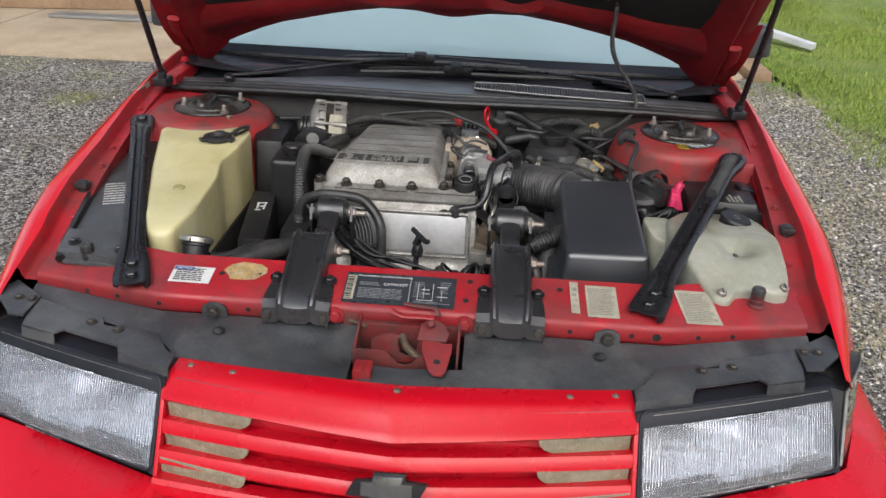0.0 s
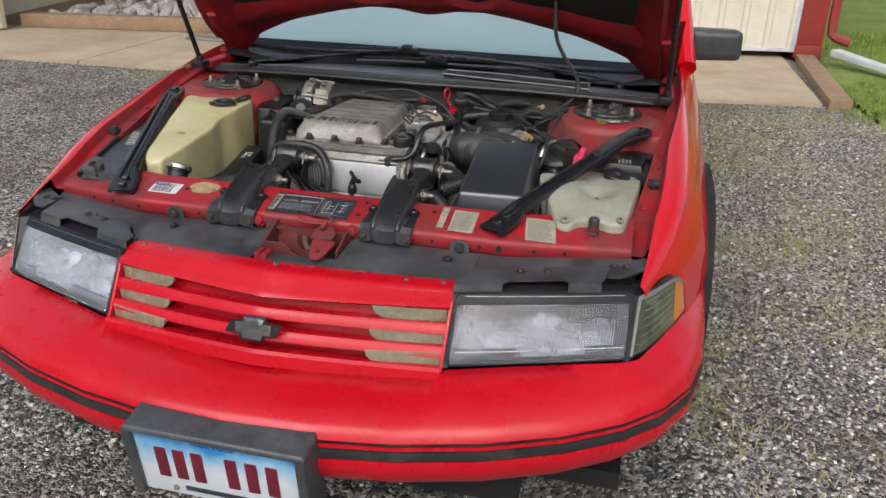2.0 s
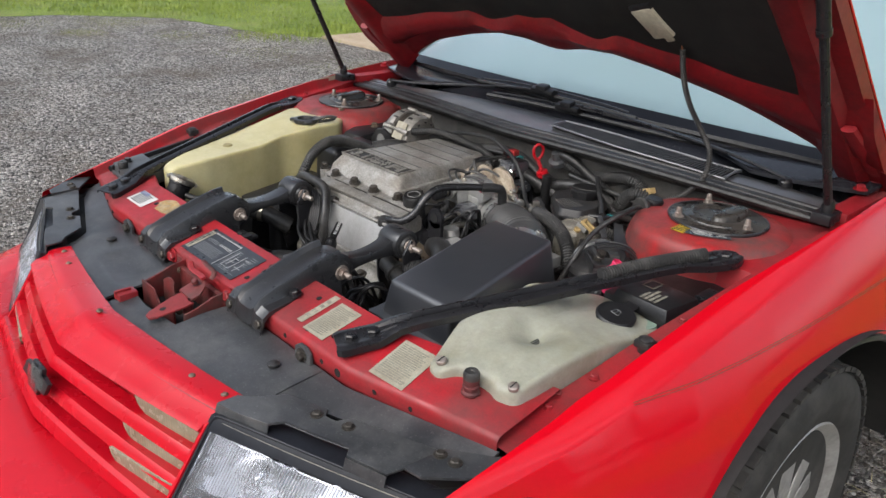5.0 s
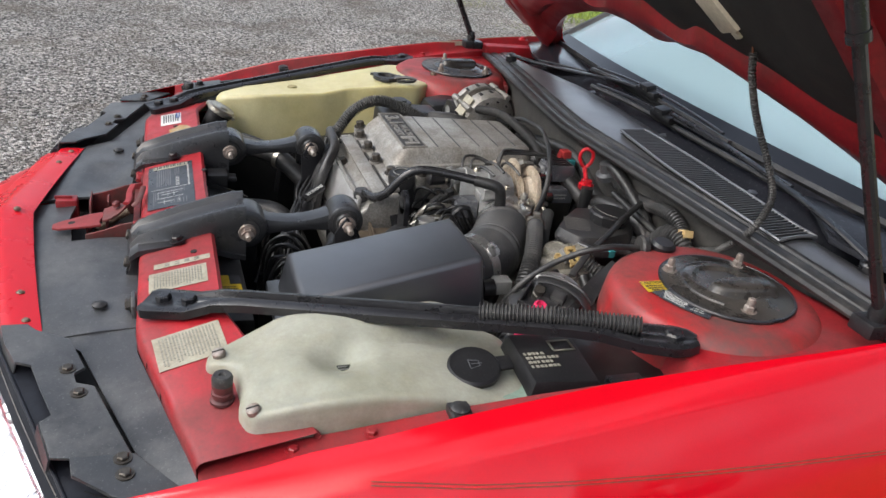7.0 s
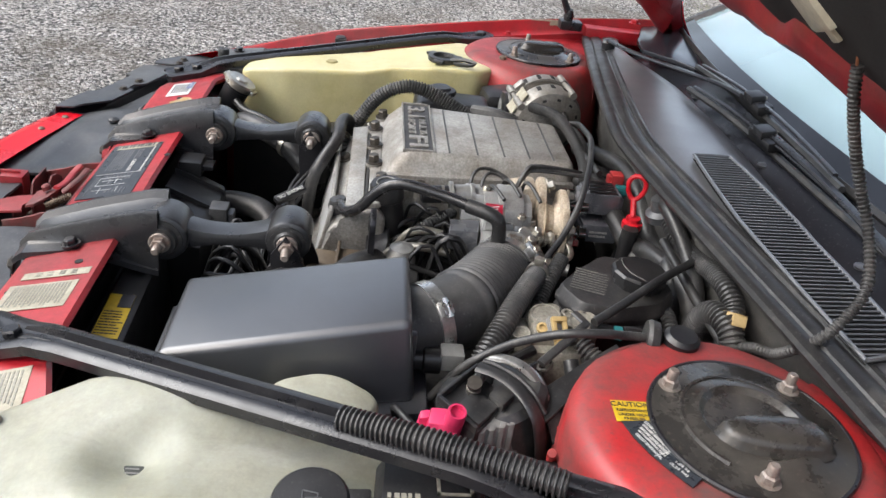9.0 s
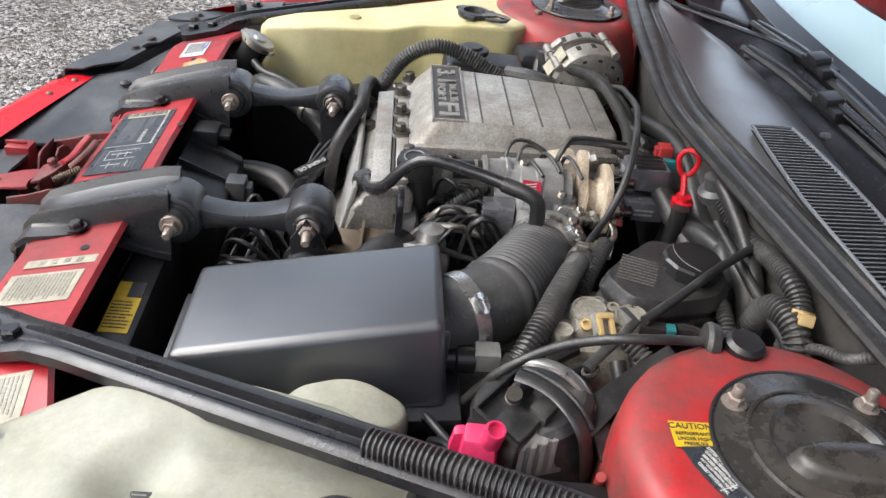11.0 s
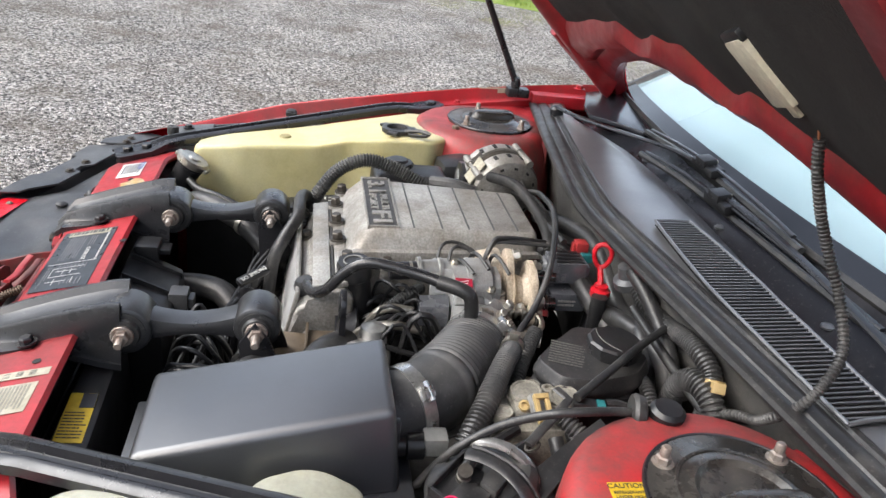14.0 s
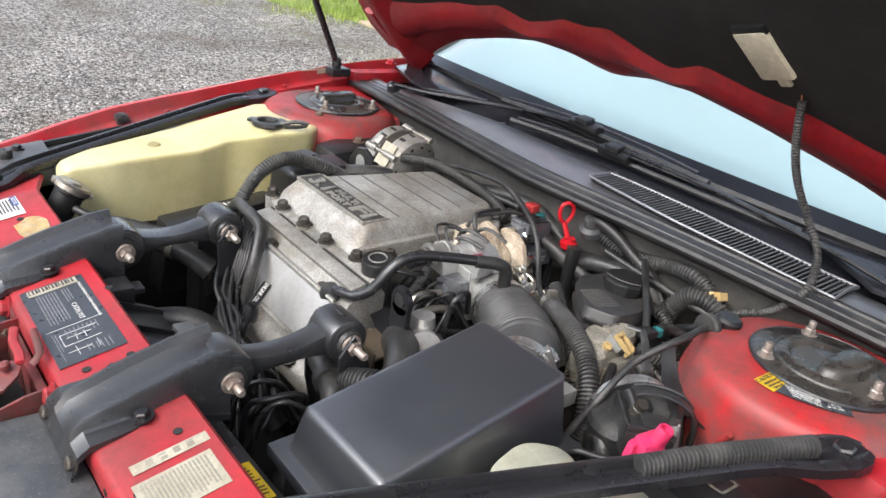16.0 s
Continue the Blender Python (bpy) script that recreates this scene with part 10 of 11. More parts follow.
hexa(bm, [Vector(p) for p in ((0.312, 0.874, 0.738), (0.360, 0.872, 0.738), (0.360, 0.912, 0.738), (0.312, 0.912, 0.738), (0.314, 0.876, 0.760), (0.356, 0.876, 0.756), (0.354, 0.908, 0.758), (0.314, 0.910, 0.760))], 0.006)
CLUSTER = mat("dull grey-tan casting", (0.32, 0.305, 0.265), 0.5, 0.3, col2=(0.20, 0.185, 0.150), vscale=24, fine=300, fine_amt=0.25, bump=0.3, dust=(0.06, 0.05, 0.04), dust_amt=0.5, dust_scale=26, mott=0.2)
part("cluster_body", bm, CLUSTER, vcl, "stained cast valve body")
for x, y, r, z in ((0.329, 0.893, 0.0185, 0.757), (0.337, 0.936, 0.0175, 0.757), (0.356, 0.862, 0.0115, 0.748), (0.384, 0.876, 0.0105, 0.722), (0.330, 0.868, 0.0095, 0.742)):
    cp = part("cluster_cap", lathe(B(), [(r, -0.045), (r, -0.010), (r * 1.12, -0.009), (r * 1.12, -0.003), (r * 1.02, -0.001), (r * 1.0, 0.005), (r * 0.93, 0.0075), (r * 0.84, 0.0072), (r * 0.80, 0.0058), (0.0, 0.0058)], along((x, y, z), (0.08, -0.08, 1)), 26, False), CLUSTER, vcl, "round stained metal cap")
for p in ((0.314, 0.905, 0.757), (0.322, 0.920, 0.757), (0.352, 0.918, 0.755)):
    part("cap_screw", lathe(B(), [(0.0075, -0.008), (0.0075, 0.005), (0.0066, 0.006), (0.0042, 0.006), (0.0040, 0.003), (0.0, 0.003)], along(p, (0.1, 0, 1)), 12, False), CLUSTER, vcl, "grey socket screw")
part("brass_screw", lathe(B(), [(0.0065, -0.006), (0.0065, 0.004), (0.0040, 0.0045), (0.0036, 0.002), (0.0, 0.002)], along((0.351, 0.886, 0.757), (0.5, -0.1, 1)), 10, False), TAN, vcl, "brass screw")
for x, y, z, d in ((0.388, 0.880, 0.725, (0.5, -0.1, -1)), (0.394, 0.915, 0.742, (0.8, 0.1, -0.6)), (0.384, 0.936, 0.742, (0.9, 0.2, -0.5))):
    part("valve_stalk", lathe(B(), [(0.0085, 0.0), (0.0085, 0.020), (0.0060, 0.022), (0.0060, 0.030)], along((x - 0.008, y, z), d), 14), SERVO_BLK if y > 0.9 else CLUSTER, vcl, "short valve stalk")
    part("stalk_pipe", lathe(B(), [(0.0034, 0.028), (0.0034, 0.060)], along((x - 0.008, y, z), d), 10), GREY_PL, vcl, "grey pipe end")
part("cluster_boot", corrugated(B(), [(0.372, 0.926, 0.757), (0.388, 0.940, 0.750), (0.402, 0.952, 0.742)], 0.0105, 0.005, 0.2, 12), CONDUIT, vcl, "black ribbed boot")
bm = B()
for v0, v1 in ((-0.0085, -0.0035), (0.0035, 0.0085)):
    box(bm, -0.014, 0.012, v0, v1, -0.002, 0.004, 0.001, frame3((0.366, 0.902, 0.766), (0.75, 0.10, -0.45), (-0.1, 1, 0)))
box(bm, -0.016, -0.010, -0.0085, 0.0085, -0.002, 0.005, 0.001, frame3((0.366, 0.902, 0.766), (0.75, 0.10, -0.45), (-0.1, 1, 0)))
box(bm, 0.010, 0.015, -0.0065, 0.0065, -0.008, 0.003, 0.001, frame3((0.366, 0.902, 0.766), (0.75, 0.10, -0.45), (-0.1, 1, 0)))
part("clip", bm, TAN, vcl, "tan plastic clip")
part("clip_plug", box(B(), -0.020, 0.004, -0.0095, 0.0095, -0.014, -0.003, 0.002, frame3((0.366, 0.902, 0.766), (0.75, 0.10, -0.45), (-0.1, 1, 0))), GREY_PL, vcl, "grey plug under the clip")
part("cable_lever", sweep(B(), [Vector((0.352, 0.918, 0.782)), Vector((0.372, 0.926, 0.783)), Vector((0.390, 0.910, 0.779)), Vector((0.412, 0.886, 0.772)), Vector((0.428, 0.870, 0.768))], 0.0055, 8, flat=0.45), SERVO_BLK, vcl, "flat black cable lever")
part("lever_ring", sweep(B(), [Vector((0.424 + 0.0062 * math.cos(a), 0.876 + 0.0062 * math.sin(a), 0.762 + 0.004 * math.sin(a))) for a in lin(0, 6.283, 18)], 0.0022, 6), DARK_BOLT, vcl, "steel ring on the lever end")
part("connector", box(B(), -0.007, 0.007, -0.014, 0.012, -0.006, 0.005, 0.002, pose(0.367, 0.948, 0.772, 0, 0, -8)), SERVO_BLK, vcl, "black connector")
part("connector_lock", box(B(), -0.0065, 0.0065, 0.012, 0.022, -0.006, 0.005, 0.0015, pose(0.367, 0.948, 0.772, 0, 0, -8)), TEAL, vcl, "blue connector lock")
part("connector_tail", sweep(B(), spline([(0.364, 0.972, 0.770), (0.362, 0.990, 0.768), (0.372, 1.010, 0.762), (0.392, 1.03, 0.752)], 0.006), 0.0065, 10), RUBBER, vcl, "black connector tail")
for k, (a, b) in enumerate(((0.345, 0.86), (0.375, 0.855), (0.40, 0.86))):
    bm = B()
    tube(bm, [(a, b + 0.02, 0.745), (a + 0.02, b - 0.015, 0.735), (a + 0.03, b - 0.03, 0.70)], 0.006, 8)
    part("plug_lead", bm, BLACK_DK, vcl)
# brake fluid reservoir
PALE_PRINT = mat("worn pale print", (0.13, 0.125, 0.115), 0.7, bump=0.0)
RES_PL = mat("dusty black reservoir plastic", (0.024, 0.024, 0.025), 0.42, col2=(0.017, 0.017, 0.018), vscale=14, fine=400, dust=(0.12, 0.11, 0.098), dust_amt=0.5, dust_scale=14, speck=0.4, speck_scale=260, mott=0.2)
rings = []
for f, z in ((0.86, 0.69), (0.88, 0.738), (1.0, 0.740), (1.0, 0.746), (0.92, 0.748), (0.92, 0.757), (1.0, 0.758), (1.0, 0.763), (0.965, 0.766), (0.945, 0.772), (0.91, 0.7755), (0.5, 0.7765)):
    pl = rounded([(0.200, 0.985), (0.243, 0.942), (0.282, 0.910), (0.324, 0.930), (0.332, 0.975), (0.314, 1.035), (0.275, 1.064), (0.212, 1.040)], 0.012)
    c = sum(pl, Vector()) / len(pl)
    rings.append([((c + (p - c) * f).x, (c + (p - c) * f).y, z) for p in pl])
bm = loft(B(), rings)
brk = part("brake_reservoir", bm, RES_PL, car, "dusty black brake fluid reservoir", 40)
bm = B()
lathe(bm, [(0.030, -0.008), (0.030, 0.002), (0.034, 0.003), (0.034, 0.011), (0.031, 0.0135), (0.0, 0.0140)], along((0.268, 1.014, 0.782), (0, 0, 1)), 11, False)
part("reservoir_cap", bm, BLACK_DK, brk, "black flat faceted cap", 20)
part("cap_scratch", sweep(B(), spline([(0.245, 0.996, 0.7962), (0.262, 0.994, 0.7964), (0.280, 0.999, 0.7964), (0.295, 1.012, 0.7962)], 0.004), 0.0006, 4), PALE_PRINT, brk, "pale scratch")
bars(frame3((0.272, 0.955, 0.7762), (0.35, 0.93, 0), (-0.93, 0.35, 0)), 0.042, 0.052, 9, PALE_PRINT, brk, 14, 0.95, line=0.32)
bm = B()
lathe(bm, [(0.028, -0.10), (0.028, 0.0)], along((0.26, 1.0, 0.70), (0, 1, 0)), 18)
part("master_cylinder", bm, ALU, brk, "cast master cylinder")
# added plate, its near-black colour makes the dark below the coolant tank
part("tank_shade_plate", box(B(), -0.430, -0.425, 0.42, 0.93, 0.30, 0.655, 0.001), DARK, engine, "near-black plate for the dark below the tank")
bm = B()
prism(bm, [Vector(p) for p in ((0.306, 0.752, 0.694), (0.285, 0.757, 0.699), (0.275, 0.850, 0.699), (0.318, 0.862, 0.694), (0.336, 0.760, 0.690))], (0, 0, 0.004), 0.001)
gp = part("ground_plate", bm, mat("dull grey dusty plate", (0.15, 0.143, 0.13), 0.65, col2=(0.09, 0.085, 0.078), vscale=14, bump=0.2, dust=(0.06, 0.055, 0.05), dust_amt=0.4, dust_scale=20), engine, "dull grey dusty metal plate")
part("cable_sleeve", lathe(B(), [(0.012, -0.06), (0.012, 0.0), (0.013, 0.0), (0.013, 0.003), (0.009, 0.003)], along((0.300, 0.822, 0.716), (-0.35, 0.45, 1)), 16), BLACK_PL, engine, "black cable sleeve")

# ---- hoses, cables and wires ----
def hose(name, pts, r, label, kind="smooth", material=None, parent=None, seg=10, pitch=0.005):
    bm = B()
    if kind == "ribbed":
        corrugated(bm, pts, r * 1.02, 0.0044 if r < 0.011 else 0.0050, 0.22, max(seg, 12))
    else:
        tube(bm, pts, r, seg, 0.01)
    return part(name, bm, material or (RUBBER if kind == "smooth" else CONDUIT), parent or car, label, 60 if kind == "smooth" else 22)


def clamp(p, d, r, parent, material=None):
    bm = B()
    lathe(bm, [(r, -0.005), (r + 0.0015, -0.005), (r + 0.0015, 0.005), (r, 0.005)], along(p, d), 24, False)
    box(bm, -0.006, 0.006, r, r + 0.009, -0.005, 0.005, 0.0015, along(p, d))
    part("hose_clamp", bm, material or STEEL, parent, "steel hose clamp")


PIPE = mat("satin black pipe", (0.022, 0.022, 0.024), 0.2, vscale=30, dust=(0.10, 0.09, 0.08), dust_amt=0.25)
h = hose("breather_pipe", [(0.050, 0.650, 0.722), (0.052, 0.648, 0.737), (0.068, 0.650, 0.745), (0.093, 0.657, 0.748), (0.110, 0.674, 0.763), (0.117, 0.697, 0.794), (0.123, 0.726, 0.811), (0.143, 0.785, 0.808), (0.172, 0.838, 0.803)], 0.0076, "satin black breather pipe", material=PIPE)
part("pipe_end", tube(B(), [(0.158, 0.812, 0.8055), (0.173, 0.840, 0.803), (0.178, 0.852, 0.794), (0.178, 0.856, 0.765)], 0.0094, 12, 0.005), RUBBER, h, "black rubber elbow")
part("grommet", lathe(B(), [(0.015, 0), (0.015, 0.012), (0.011, 0.02)], along((0.053, 0.648, 0.727), (0, -0.2, 1)), 16), RUBBER, h)
hose("harness_conduit", [(-0.258, 0.585, 0.640), (-0.266, 0.635, 0.692), (-0.272, 0.668, 0.752), (-0.274, 0.700, 0.793), (-0.274, 0.745, 0.812), (-0.268, 0.795, 0.802), (-0.255, 0.850, 0.778), (-0.245, 0.90, 0.760)], 0.0125, "thick ribbed black conduit arching beside the plenum", "ribbed", pitch=0.006)
hose("coolant_hose", [(-0.266, 0.640, 0.640), (-0.266, 0.645, 0.715), (-0.254, 0.646, 0.745), (-0.225, 0.640, 0.760), (-0.195, 0.635, 0.764), (-0.160, 0.634, 0.763), (-0.135, 0.632, 0.758), (-0.115, 0.621, 0.745), (-0.100, 0.609, 0.728), (-0.092, 0.598, 0.700), (-0.092, 0.590, 0.620)], 0.0100, "black rubber hose looping over the valve cover")
hose("upper_hose", [(0.150, 0.700, 0.700), (0.190, 0.676, 0.712), (0.225, 0.650, 0.706), (0.242, 0.612, 0.685), (0.235, 0.560, 0.640), (0.225, 0.50, 0.58)], 0.024, "thick black radiator hose", seg=16)
h = hose("radiator_hose", [(-0.215, 0.590, 0.655), (-0.250, 0.545, 0.688), (-0.295, 0.500, 0.695), (-0.340, 0.455, 0.690), (-0.375, 0.420, 0.66)], 0.019, "black radiator hose with worm clamp", seg=16)
clamp((-0.252, 0.543, 0.6885), (-0.8, -0.75, 0.15), 0.0195, h)
h = hose("overflow_hose", [(-0.385, 0.432, 0.712), (-0.36, 0.452, 0.705), (-0.33, 0.49, 0.705), (-0.30, 0.55, 0.69)], 0.007, "thin black overflow hose")
# plug leads in a loom
for k in range(5):
    o = 0.010 * k
    hose("plug_lead", [(-0.235 + o * 0.4, 0.655, 0.715 - o * 0.2), (-0.205 + o, 0.640, 0.742 - o * 0.3), (-0.165 + o * 0.8, 0.618, 0.735), (-0.142 + o * 0.7, 0.598, 0.700), (-0.135 + o * 0.6, 0.570, 0.63), (-0.14 + o, 0.53, 0.52)], 0.0042, "black plug lead in loom", seg=8, material=BLACK_DK)
bm = B()
box(bm, -0.150, -0.100, 0.584, 0.595, 0.672, 0.680, 0.002)
part("lead_comb", bm, BLACK_DK, car, "black lead separator")
rr = random.Random(9)
for k in range(9):
    x = rr.uniform(0.05, 0.24)
    hose("wire", [(x, 0.56 + rr.uniform(-.02, .02), 0.60), (x + rr.uniform(-.03, .03), 0.53, 0.64 + rr.uniform(0, .04)), (x + rr.uniform(-.05, .05), 0.50, 0.66 + rr.uniform(-.02, .03)), (x + rr.uniform(-.05, .05), 0.46, 0.60)], rr.uniform(0.003, 0.005), "thin black wire", seg=6, material=BLACK_DK)
rl_ = random.Random(17)
for k in range(7):
    o = 0.008 * k
    hose("plug_lead", [(-0.250 + o, 0.640 - 0.002 * k, 0.735 + rl_.uniform(-.01, .01)), (-0.215 + o * 1.2, 0.612, 0.700 + rl_.uniform(-.012, .012)), (-0.160 + o * 1.5, 0.575 + rl_.uniform(-.012, .012), 0.665 + rl_.uniform(-.01, .01)), (-0.085 + o * 1.6, 0.545 + rl_.uniform(-.015, .015), 0.655 + rl_.uniform(-.015, .015)), (0.000 + o * 1.5, 0.525 + rl_.uniform(-.02, .02), 0.640), (0.05 + o, 0.520, 0.58)], rl_.uniform(0.0032, 0.0044), "black plug lead in loom", seg=8, material=BLACK_DK)
for k in range(5):
    x = 0.085 + 0.028 * k
    hose("wire_loop", [(x, 0.560, 0.62), (x + 0.012, 0.535 + rl_.uniform(-.01, .01), 0.672 + rl_.uniform(-.01, .012)), (x + 0.004, 0.500 + rl_.uniform(-.01, .01), 0.690 + rl_.uniform(-.012, .01)), (x - 0.014, 0.478, 0.662), (x - 0.010, 0.470, 0.60)], rl_.uniform(0.0028, 0.0042), "looped black wire", seg=8, material=BLACK_DK)
# around the throttle
hose("vacuum_tube", [(0.060, 0.826, 0.786), (0.045, 0.830, 0.797), (0.032, 0.840, 0.803), (0.030, 0.858, 0.803), (0.040, 0.878, 0.797), (0.050, 0.886, 0.792)], 0.0026, "thin black vacuum tube", seg=6)
hose("vacuum_tube", [(0.062, 0.842, 0.788), (0.048, 0.846, 0.797), (0.038, 0.856, 0.801), (0.040, 0.872, 0.798), (0.052, 0.880, 0.793)], 0.0026, "thin black vacuum tube", seg=6)
hose("vacuum_tube", [(0.068, 0.890, 0.794), (0.055, 0.897, 0.803), (0.040, 0.908, 0.814), (0.034, 0.918, 0.8155), (0.026, 0.945, 0.812), (0.010, 0.985, 0.802), (-0.008, 1.020, 0.792), (-0.02, 1.045, 0.785)], 0.0038, "thin black vacuum tube", seg=6)
hose("fuel_line", [(0.105, 0.715, 0.66), (0.112, 0.735, 0.720), (0.118, 0.755, 0.742), (0.120, 0.790, 0.740)], 0.006, "bare steel fuel line", material=STEEL, seg=8)
hose("fuel_line", [(0.120, 0.700, 0.66), (0.130, 0.720, 0.712), (0.138, 0.760, 0.728), (0.140, 0.80, 0.722)], 0.006, "bare steel fuel line", material=STEEL, seg=8)
hose("wire_conduit", [(0.085, 0.715, 0.64), (0.092, 0.738, 0.705), (0.085, 0.775, 0.738), (0.06, 0.81, 0.745)], 0.008, "black ribbed conduit", "ribbed")
for k in range(6):
    x = 0.07 + 0.018 * k
    hose("wire", [(x, 0.70, 0.66), (x + rr.uniform(-.02, .02), 0.735, 0.70 + rr.uniform(0, .03)), (x + rr.uniform(-.03, .03), 0.77, 0.70 + rr.uniform(0, .04)), (x + rr.uniform(-.02, .03), 0.81, 0.70)], rr.uniform(0.003, 0.005), "thin black wire", seg=6, material=BLACK_DK)
hose("throttle_cable", [(-0.185, 1.010, 0.806), (-0.144, 1.018, 0.821), (-0.10, 1.015, 0.830), (-0.05, 1.013, 0.836), (0.0, 1.003, 0.841), (0.05, 0.992, 0.831), (0.10, 0.976, 0.817), (0.13, 0.963, 0.797), (0.16, 0.943, 0.772), (0.19, 0.920, 0.757), (0.222, 0.905, 0.753)], 0.0046, "thin black throttle cable", seg=8)
h = hose("conduit", [(0.222, 0.904, 0.755), (0.243, 0.895, 0.757), (0.263, 0.885, 0.761), (0.295, 0.870, 0.764), (0.326, 0.855, 0.763), (0.355, 0.840, 0.756), (0.385, 0.820, 0.738), (0.405, 0.802, 0.70), (0.41, 0.79, 0.65)], 0.0135, "black ribbed conduit beside the intake duct", "ribbed")
clamp((0.232, 0.9, 0.756), (0.9, -0.4, 0.05), 0.0138, h)
hose("conduit", [(0.205, 0.935, 0.765), (0.245, 0.912, 0.750), (0.300, 0.885, 0.720), (0.34, 0.86, 0.67)], 0.010, "black ribbed conduit", "ribbed")
hose("cruise_cable", [(0.431, 0.973, 0.811), (0.438, 0.94, 0.817), (0.446, 0.91, 0.822), (0.441, 0.88, 0.815), (0.427, 0.85, 0.795), (0.424, 0.825, 0.780), (0.424, 0.79, 0.752), (0.410, 0.765, 0.70)], 0.0046, "thin black cruise cable", seg=8)
hose("selector_cable", [(0.369, 0.936, 0.783), (0.335, 0.978, 0.789), (0.290, 1.030, 0.795), (0.250, 1.078, 0.797), (0.225, 1.11, 0.795)], 0.0052, "black rod with a threaded end", seg=8)
bm = B()
lathe(bm, [(0.018, 0), (0.020, 0.004), (0.018, 0.012), (0.008, 0.016)], along((0.430, 0.968, 0.810), (0.2, 1, 0)), 16)
part("cable_grommet", bm, RUBBER, car, "dark cable grommet")
bm = B()
lathe(bm, [(0.017, -0.012), (0.018, 0.010), (0.014, 0.014)], along((0.441, 1.000, 0.812), (0.1, 0, 1)), 16)
box(bm, 0.445, 0.475, 0.995, 1.050, 0.806, 0.812, 0.003)
part("cable_bracket", bm, BLACK_DK, car, "black cable bracket")
# firewall hoses
hose("heater_hose", [(-0.02, 0.985, 0.775), (0.020, 1.020, 0.790), (0.075, 1.030, 0.775), (0.125, 1.045, 0.755), (0.17, 1.06, 0.73), (0.21, 1.06, 0.68)], 0.014, "black heater hose", seg=12)
hose("heater_hose", [(0.10, 1.055, 0.740), (0.165, 1.058, 0.765), (0.225, 1.075, 0.770), (0.275, 1.085, 0.755), (0.305, 1.085, 0.70)], 0.013, "black heater hose", seg=12)
hose("booster_hose", [(0.130, 1.075, 0.812), (0.150, 1.072, 0.828), (0.180, 1.075, 0.822), (0.215, 1.085, 0.800), (0.27, 1.09, 0.770), (0.31, 1.085, 0.72)], 0.010, "black vacuum hose", seg=10)
bm = B()
lathe(bm, [(0.022, 0), (0.022, 0.010), (0.014, 0.014), (0.012, 0.03)], along((0.140, 1.078, 0.805), (0, -0.4, 1)), 18)
part("hose_fitting", bm, BLACK_PL, car, "dark firewall hose fitting")
h = hose("conduit", [(0.150, 1.080, 0.812), (0.18, 1.085, 0.799), (0.20, 1.09, 0.795), (0.24, 1.098, 0.796), (0.28, 1.097, 0.806), (0.32, 1.095, 0.811), (0.348, 1.098, 0.801), (0.365, 1.092, 0.782), (0.370, 1.088, 0.73), (0.37, 1.085, 0.68)], 0.0120, "black ribbed harness conduit along the firewall", "ribbed")
bm = B()
lathe(bm, [(0.0145, -0.008), (0.0145, 0.008)], along((0.3585, 1.0950, 0.7925), (0.55, -0.2, -1)), 12)
box(bm, -0.004, 0.010, 0.010, 0.026, -0.006, 0.006, 0.001, along((0.3585, 1.0950, 0.7925), (0.55, -0.2, -1)))
part("conduit_tape", bm, TAN, h, "tan tape band")
hose("conduit", [(0.300, 1.085, 0.700), (0.315, 1.080, 0.760), (0.345, 1.082, 0.790), (0.385, 1.09, 0.775), (0.40, 1.09, 0.70)], 0.014, "thick ribbed conduit", "ribbed", pitch=0.006)
hose("conduit", [(0.22, 1.05, 0.68), (0.275, 1.048, 0.745), (0.325, 1.045, 0.752), (0.36, 1.05, 0.70)], 0.009, "black ribbed conduit", "ribbed")
hose("line", [(0.180, 1.07, 0.790), (0.245, 1.075, 0.782), (0.330, 1.080, 0.775), (0.42, 1.085, 0.77)], 0.006, "black line along the firewall", seg=8)
hose("line", [(-0.40, 1.03, 0.795), (-0.25, 1.015, 0.805), (-0.10, 1.005, 0.808), (0.03, 1.015, 0.812)], 0.005, "black line along the firewall", seg=8)
hose("conduit", [(-0.225, 0.955, 0.815), (-0.17, 0.985, 0.822), (-0.10, 1.000, 0.815), (-0.03, 1.005, 0.805), (0.02, 1.00, 0.79)], 0.009, "black ribbed conduit behind the plenum", "ribbed")
hose("conduit", [(-0.20, 0.995, 0.80), (-0.12, 1.012, 0.812), (-0.04, 1.018, 0.800)], 0.007, "black ribbed conduit", "ribbed")
for x in (-0.03, 0.0, 0.03):
    bm = B()
    lathe(bm, [(0.009, 0), (0.009, 0.03)], along((x, 0.992, 0.772), (0, 1, 0.3)), 10)
    part("fitting", bm, STEEL, car, "steel pipe fitting")
# lamp lead hanging from the hood
hose("lamp_lead", [mL_ for mL_ in ((0.382, 1.093, 1.130), (0.387, 1.098, 1.108), (0.391, 1.104, 1.085))], 0.0014, "thin orange lamp wire", material=mat("orange wire", (0.22, 0.075, 0.03), 0.5, bump=0), seg=6)
hose("lamp_conduit", [(0.391, 1.102, 1.092), (0.392, 1.110, 1.062), (0.393, 1.128, 1.02), (0.401, 1.146, 0.98), (0.421, 1.160, 0.94), (0.453, 1.156, 0.90), (0.470, 1.132, 0.870), (0.470, 1.116, 0.848), (0.456, 1.106, 0.826), (0.43, 1.108, 0.802), (0.405, 1.10, 0.790), (0.385, 1.09, 0.775)], 0.0058, "black ribbed lamp conduit hanging from the hood", "ribbed", pitch=0.004)
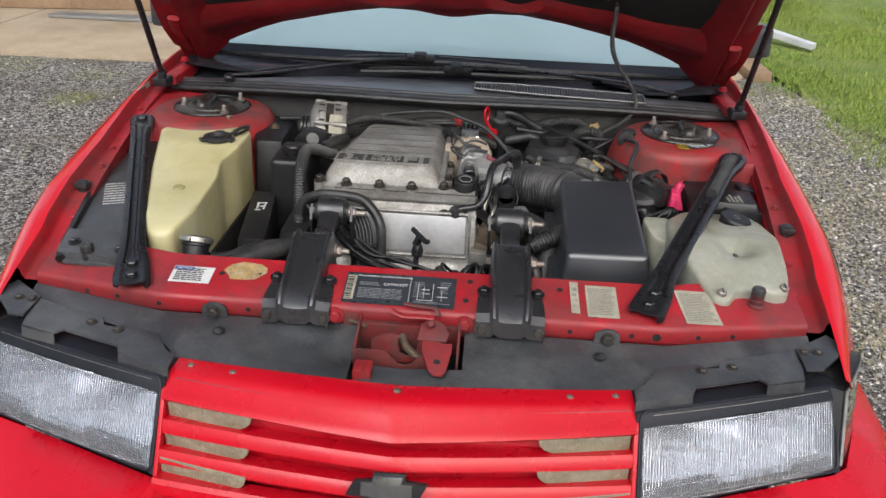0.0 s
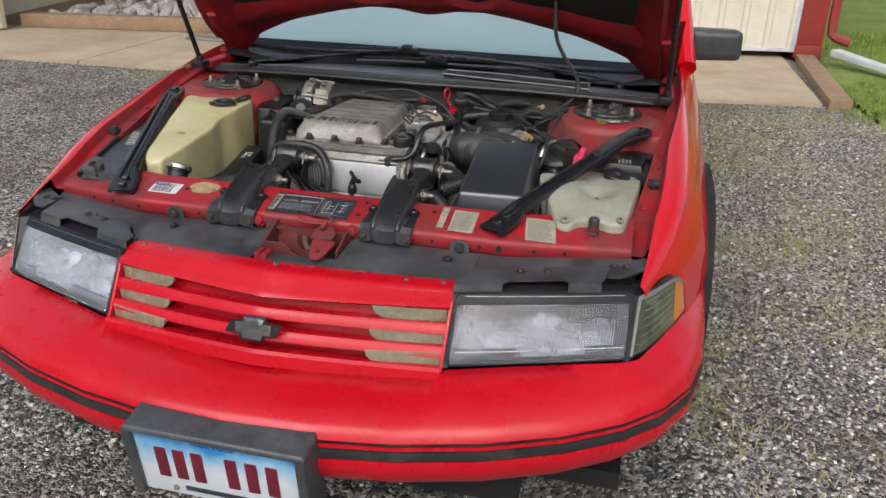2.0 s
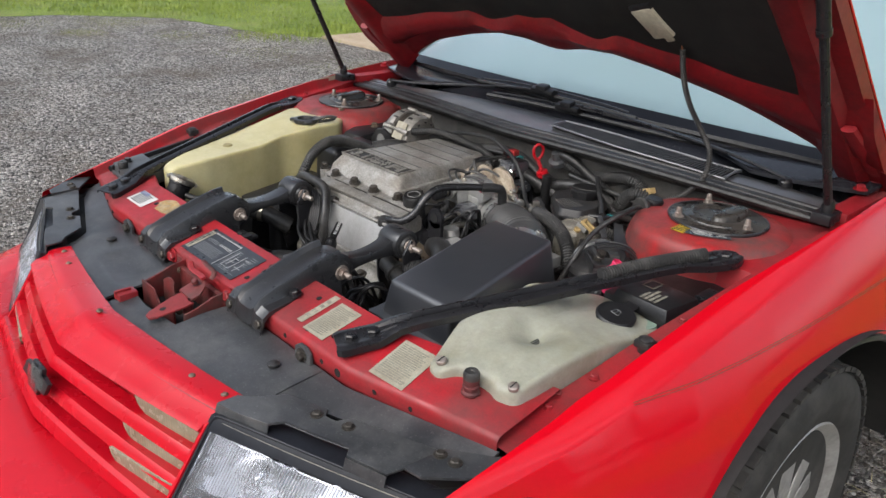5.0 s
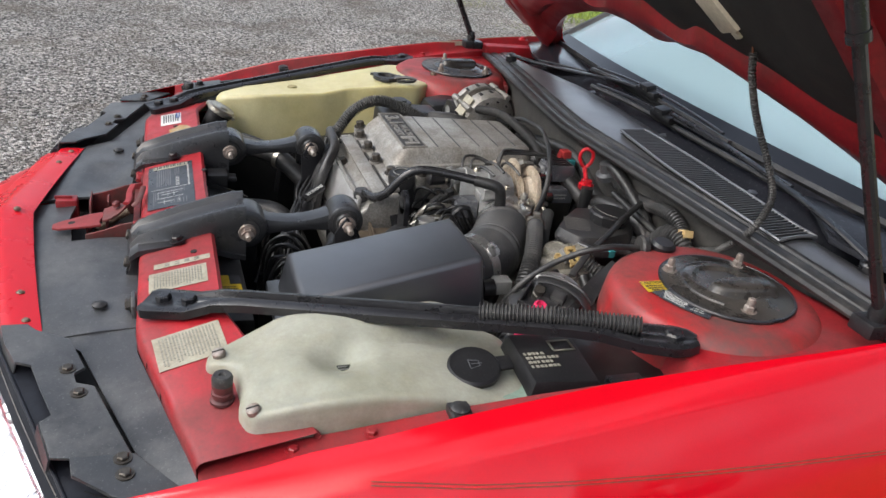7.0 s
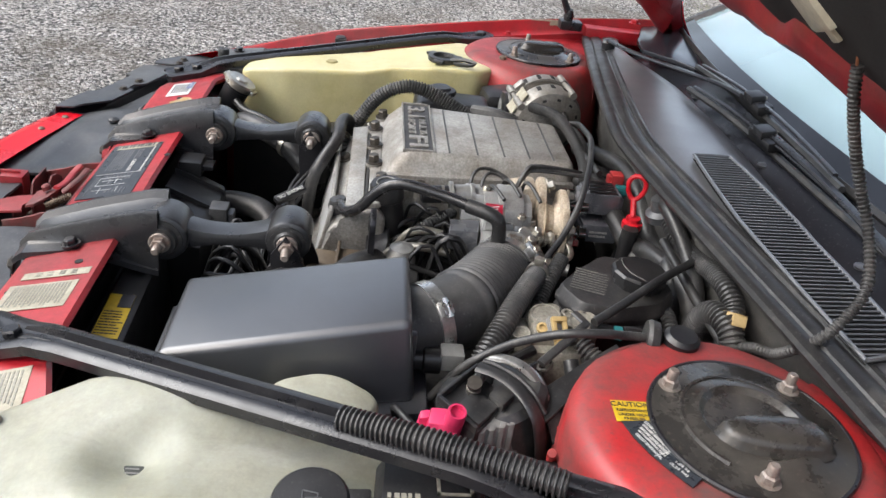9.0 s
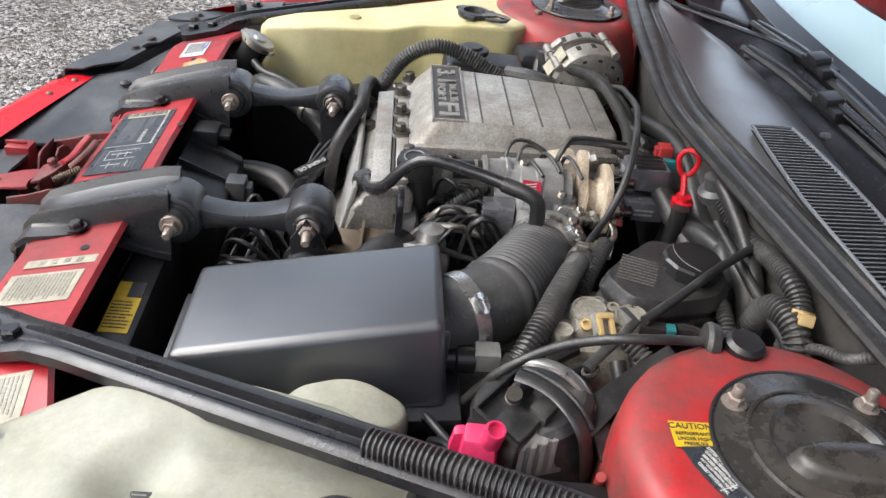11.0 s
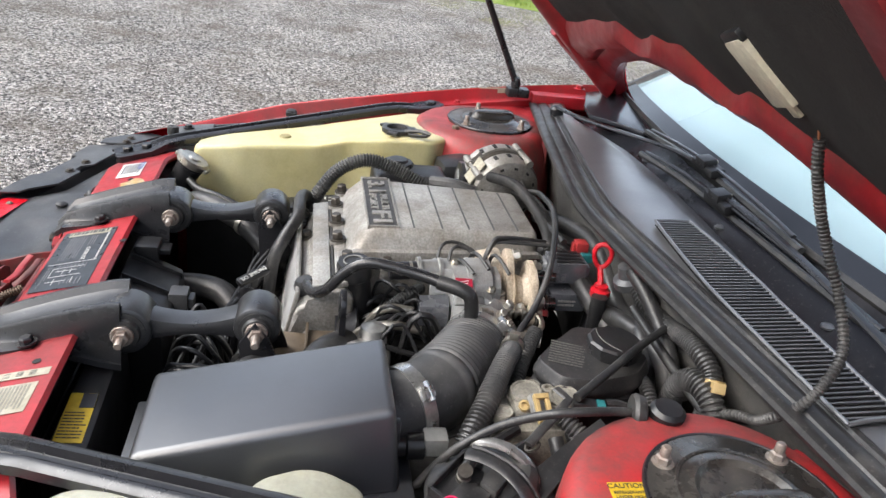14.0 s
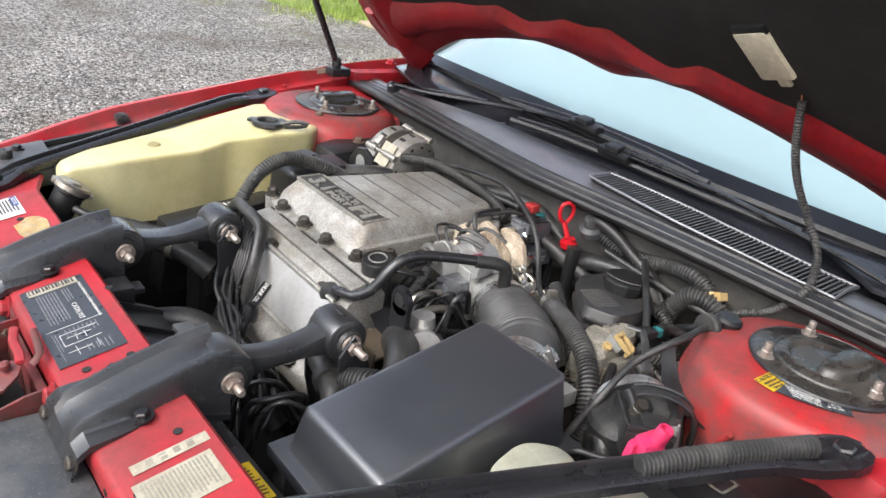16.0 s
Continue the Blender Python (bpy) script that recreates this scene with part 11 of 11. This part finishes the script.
# wires by the battery and behind the washer bottle
for k in range(6):
    hose("wire", [(0.440 + 0.012 * k, 0.745, 0.66), (0.450 + 0.012 * k, 0.735 + rr.uniform(-.02, .02), 0.70 + rr.uniform(-.02, .02)), (0.480 + 0.008 * k, 0.74, 0.725), (0.51, 0.755, 0.735)], 0.004, "thin wire", seg=6, material=BLACK_DK)
hose("ground_hose", [(0.425, 0.80, 0.665), (0.430, 0.790, 0.705), (0.455, 0.775, 0.715), (0.465, 0.765, 0.67)], 0.011, "black rubber hose", seg=10)
hose("lower_hose", [(0.02, 0.60, 0.50), (-0.05, 0.56, 0.58), (-0.10, 0.53, 0.625), (-0.13, 0.48, 0.63), (-0.14, 0.40, 0.62)], 0.020, "large lower coolant hose", seg=14)
hose("heater_hose", [(-0.16, 1.03, 0.775), (-0.08, 1.06, 0.790), (-0.02, 1.075, 0.795), (0.030, 1.078, 0.790), (0.070, 1.080, 0.770), (0.12, 1.082, 0.752), (0.18, 1.078, 0.765), (0.215, 1.072, 0.772), (0.25, 1.07, 0.75), (0.262, 1.07, 0.68)], 0.0135, "black heater hose along the firewall", seg=12)
hose("vent_hose", [(0.155, 1.085, 0.815), (0.175, 1.10, 0.802), (0.205, 1.107, 0.785), (0.24, 1.10, 0.765), (0.275, 1.085, 0.735), (0.285, 1.08, 0.66)], 0.0095, "smooth black hose", seg=10)
hose("conduit", [(0.30, 1.09, 0.745), (0.335, 1.095, 0.775), (0.365, 1.10, 0.768), (0.385, 1.10, 0.735), (0.392, 1.10, 0.68)], 0.0140, "thick ribbed conduit", "ribbed", pitch=0.006)
hose("wire_bundle", [(0.335, 1.04, 0.70), (0.350, 1.035, 0.745), (0.385, 1.03, 0.772), (0.430, 1.05, 0.795)], 0.006, "taped wire bundle", seg=8, material=BLACK_DK)
for k, (x, y) in enumerate(((0.060, 0.848), (0.045, 0.872), (0.058, 0.898))):
    hose("vacuum_tube", [(x, y, 0.770), (x + 0.004, y + 0.004, 0.792 + 0.004 * k), (x + 0.025, y + 0.010, 0.800 + 0.003 * k), (x + 0.05, y + 0.02, 0.795)], 0.0028, "thin black vacuum tube", seg=6)
hose("vacuum_tube", [(0.030, 0.905, 0.792), (0.034, 0.912, 0.808), (0.036, 0.94, 0.811), (0.040, 1.00, 0.808), (0.05, 1.015, 0.80)], 0.0034, "thin black vacuum tube", seg=6)
# small hardware round the throttle
for k, (x, y, z) in enumerate(((0.185, 0.905, 0.760), (0.200, 0.918, 0.752), (0.172, 0.898, 0.768), (0.192, 0.932, 0.745), (0.158, 0.908, 0.775))):
    part("link_nut", hexbolt(B(), (x, y, z), (0.5, 0.2, 1), 0.0055, 0.007), STEEL, thr)
for k in range(9):
    x0, y0 = 0.06 + 0.014 * k, 0.735 + 0.012 * (k % 4)
    hose("wire", [(x0, y0, 0.69), (x0 + rr.uniform(-.012, .012), y0 + 0.012, 0.728 + rr.uniform(0, .02)), (x0 + rr.uniform(-.02, .02), y0 + 0.035, 0.742 + rr.uniform(0, .015)), (x0 + rr.uniform(-.02, .03), y0 + 0.06, 0.71)], rr.uniform(0.0025, 0.0045), "thin black wire", seg=6, material=BLACK_DK)
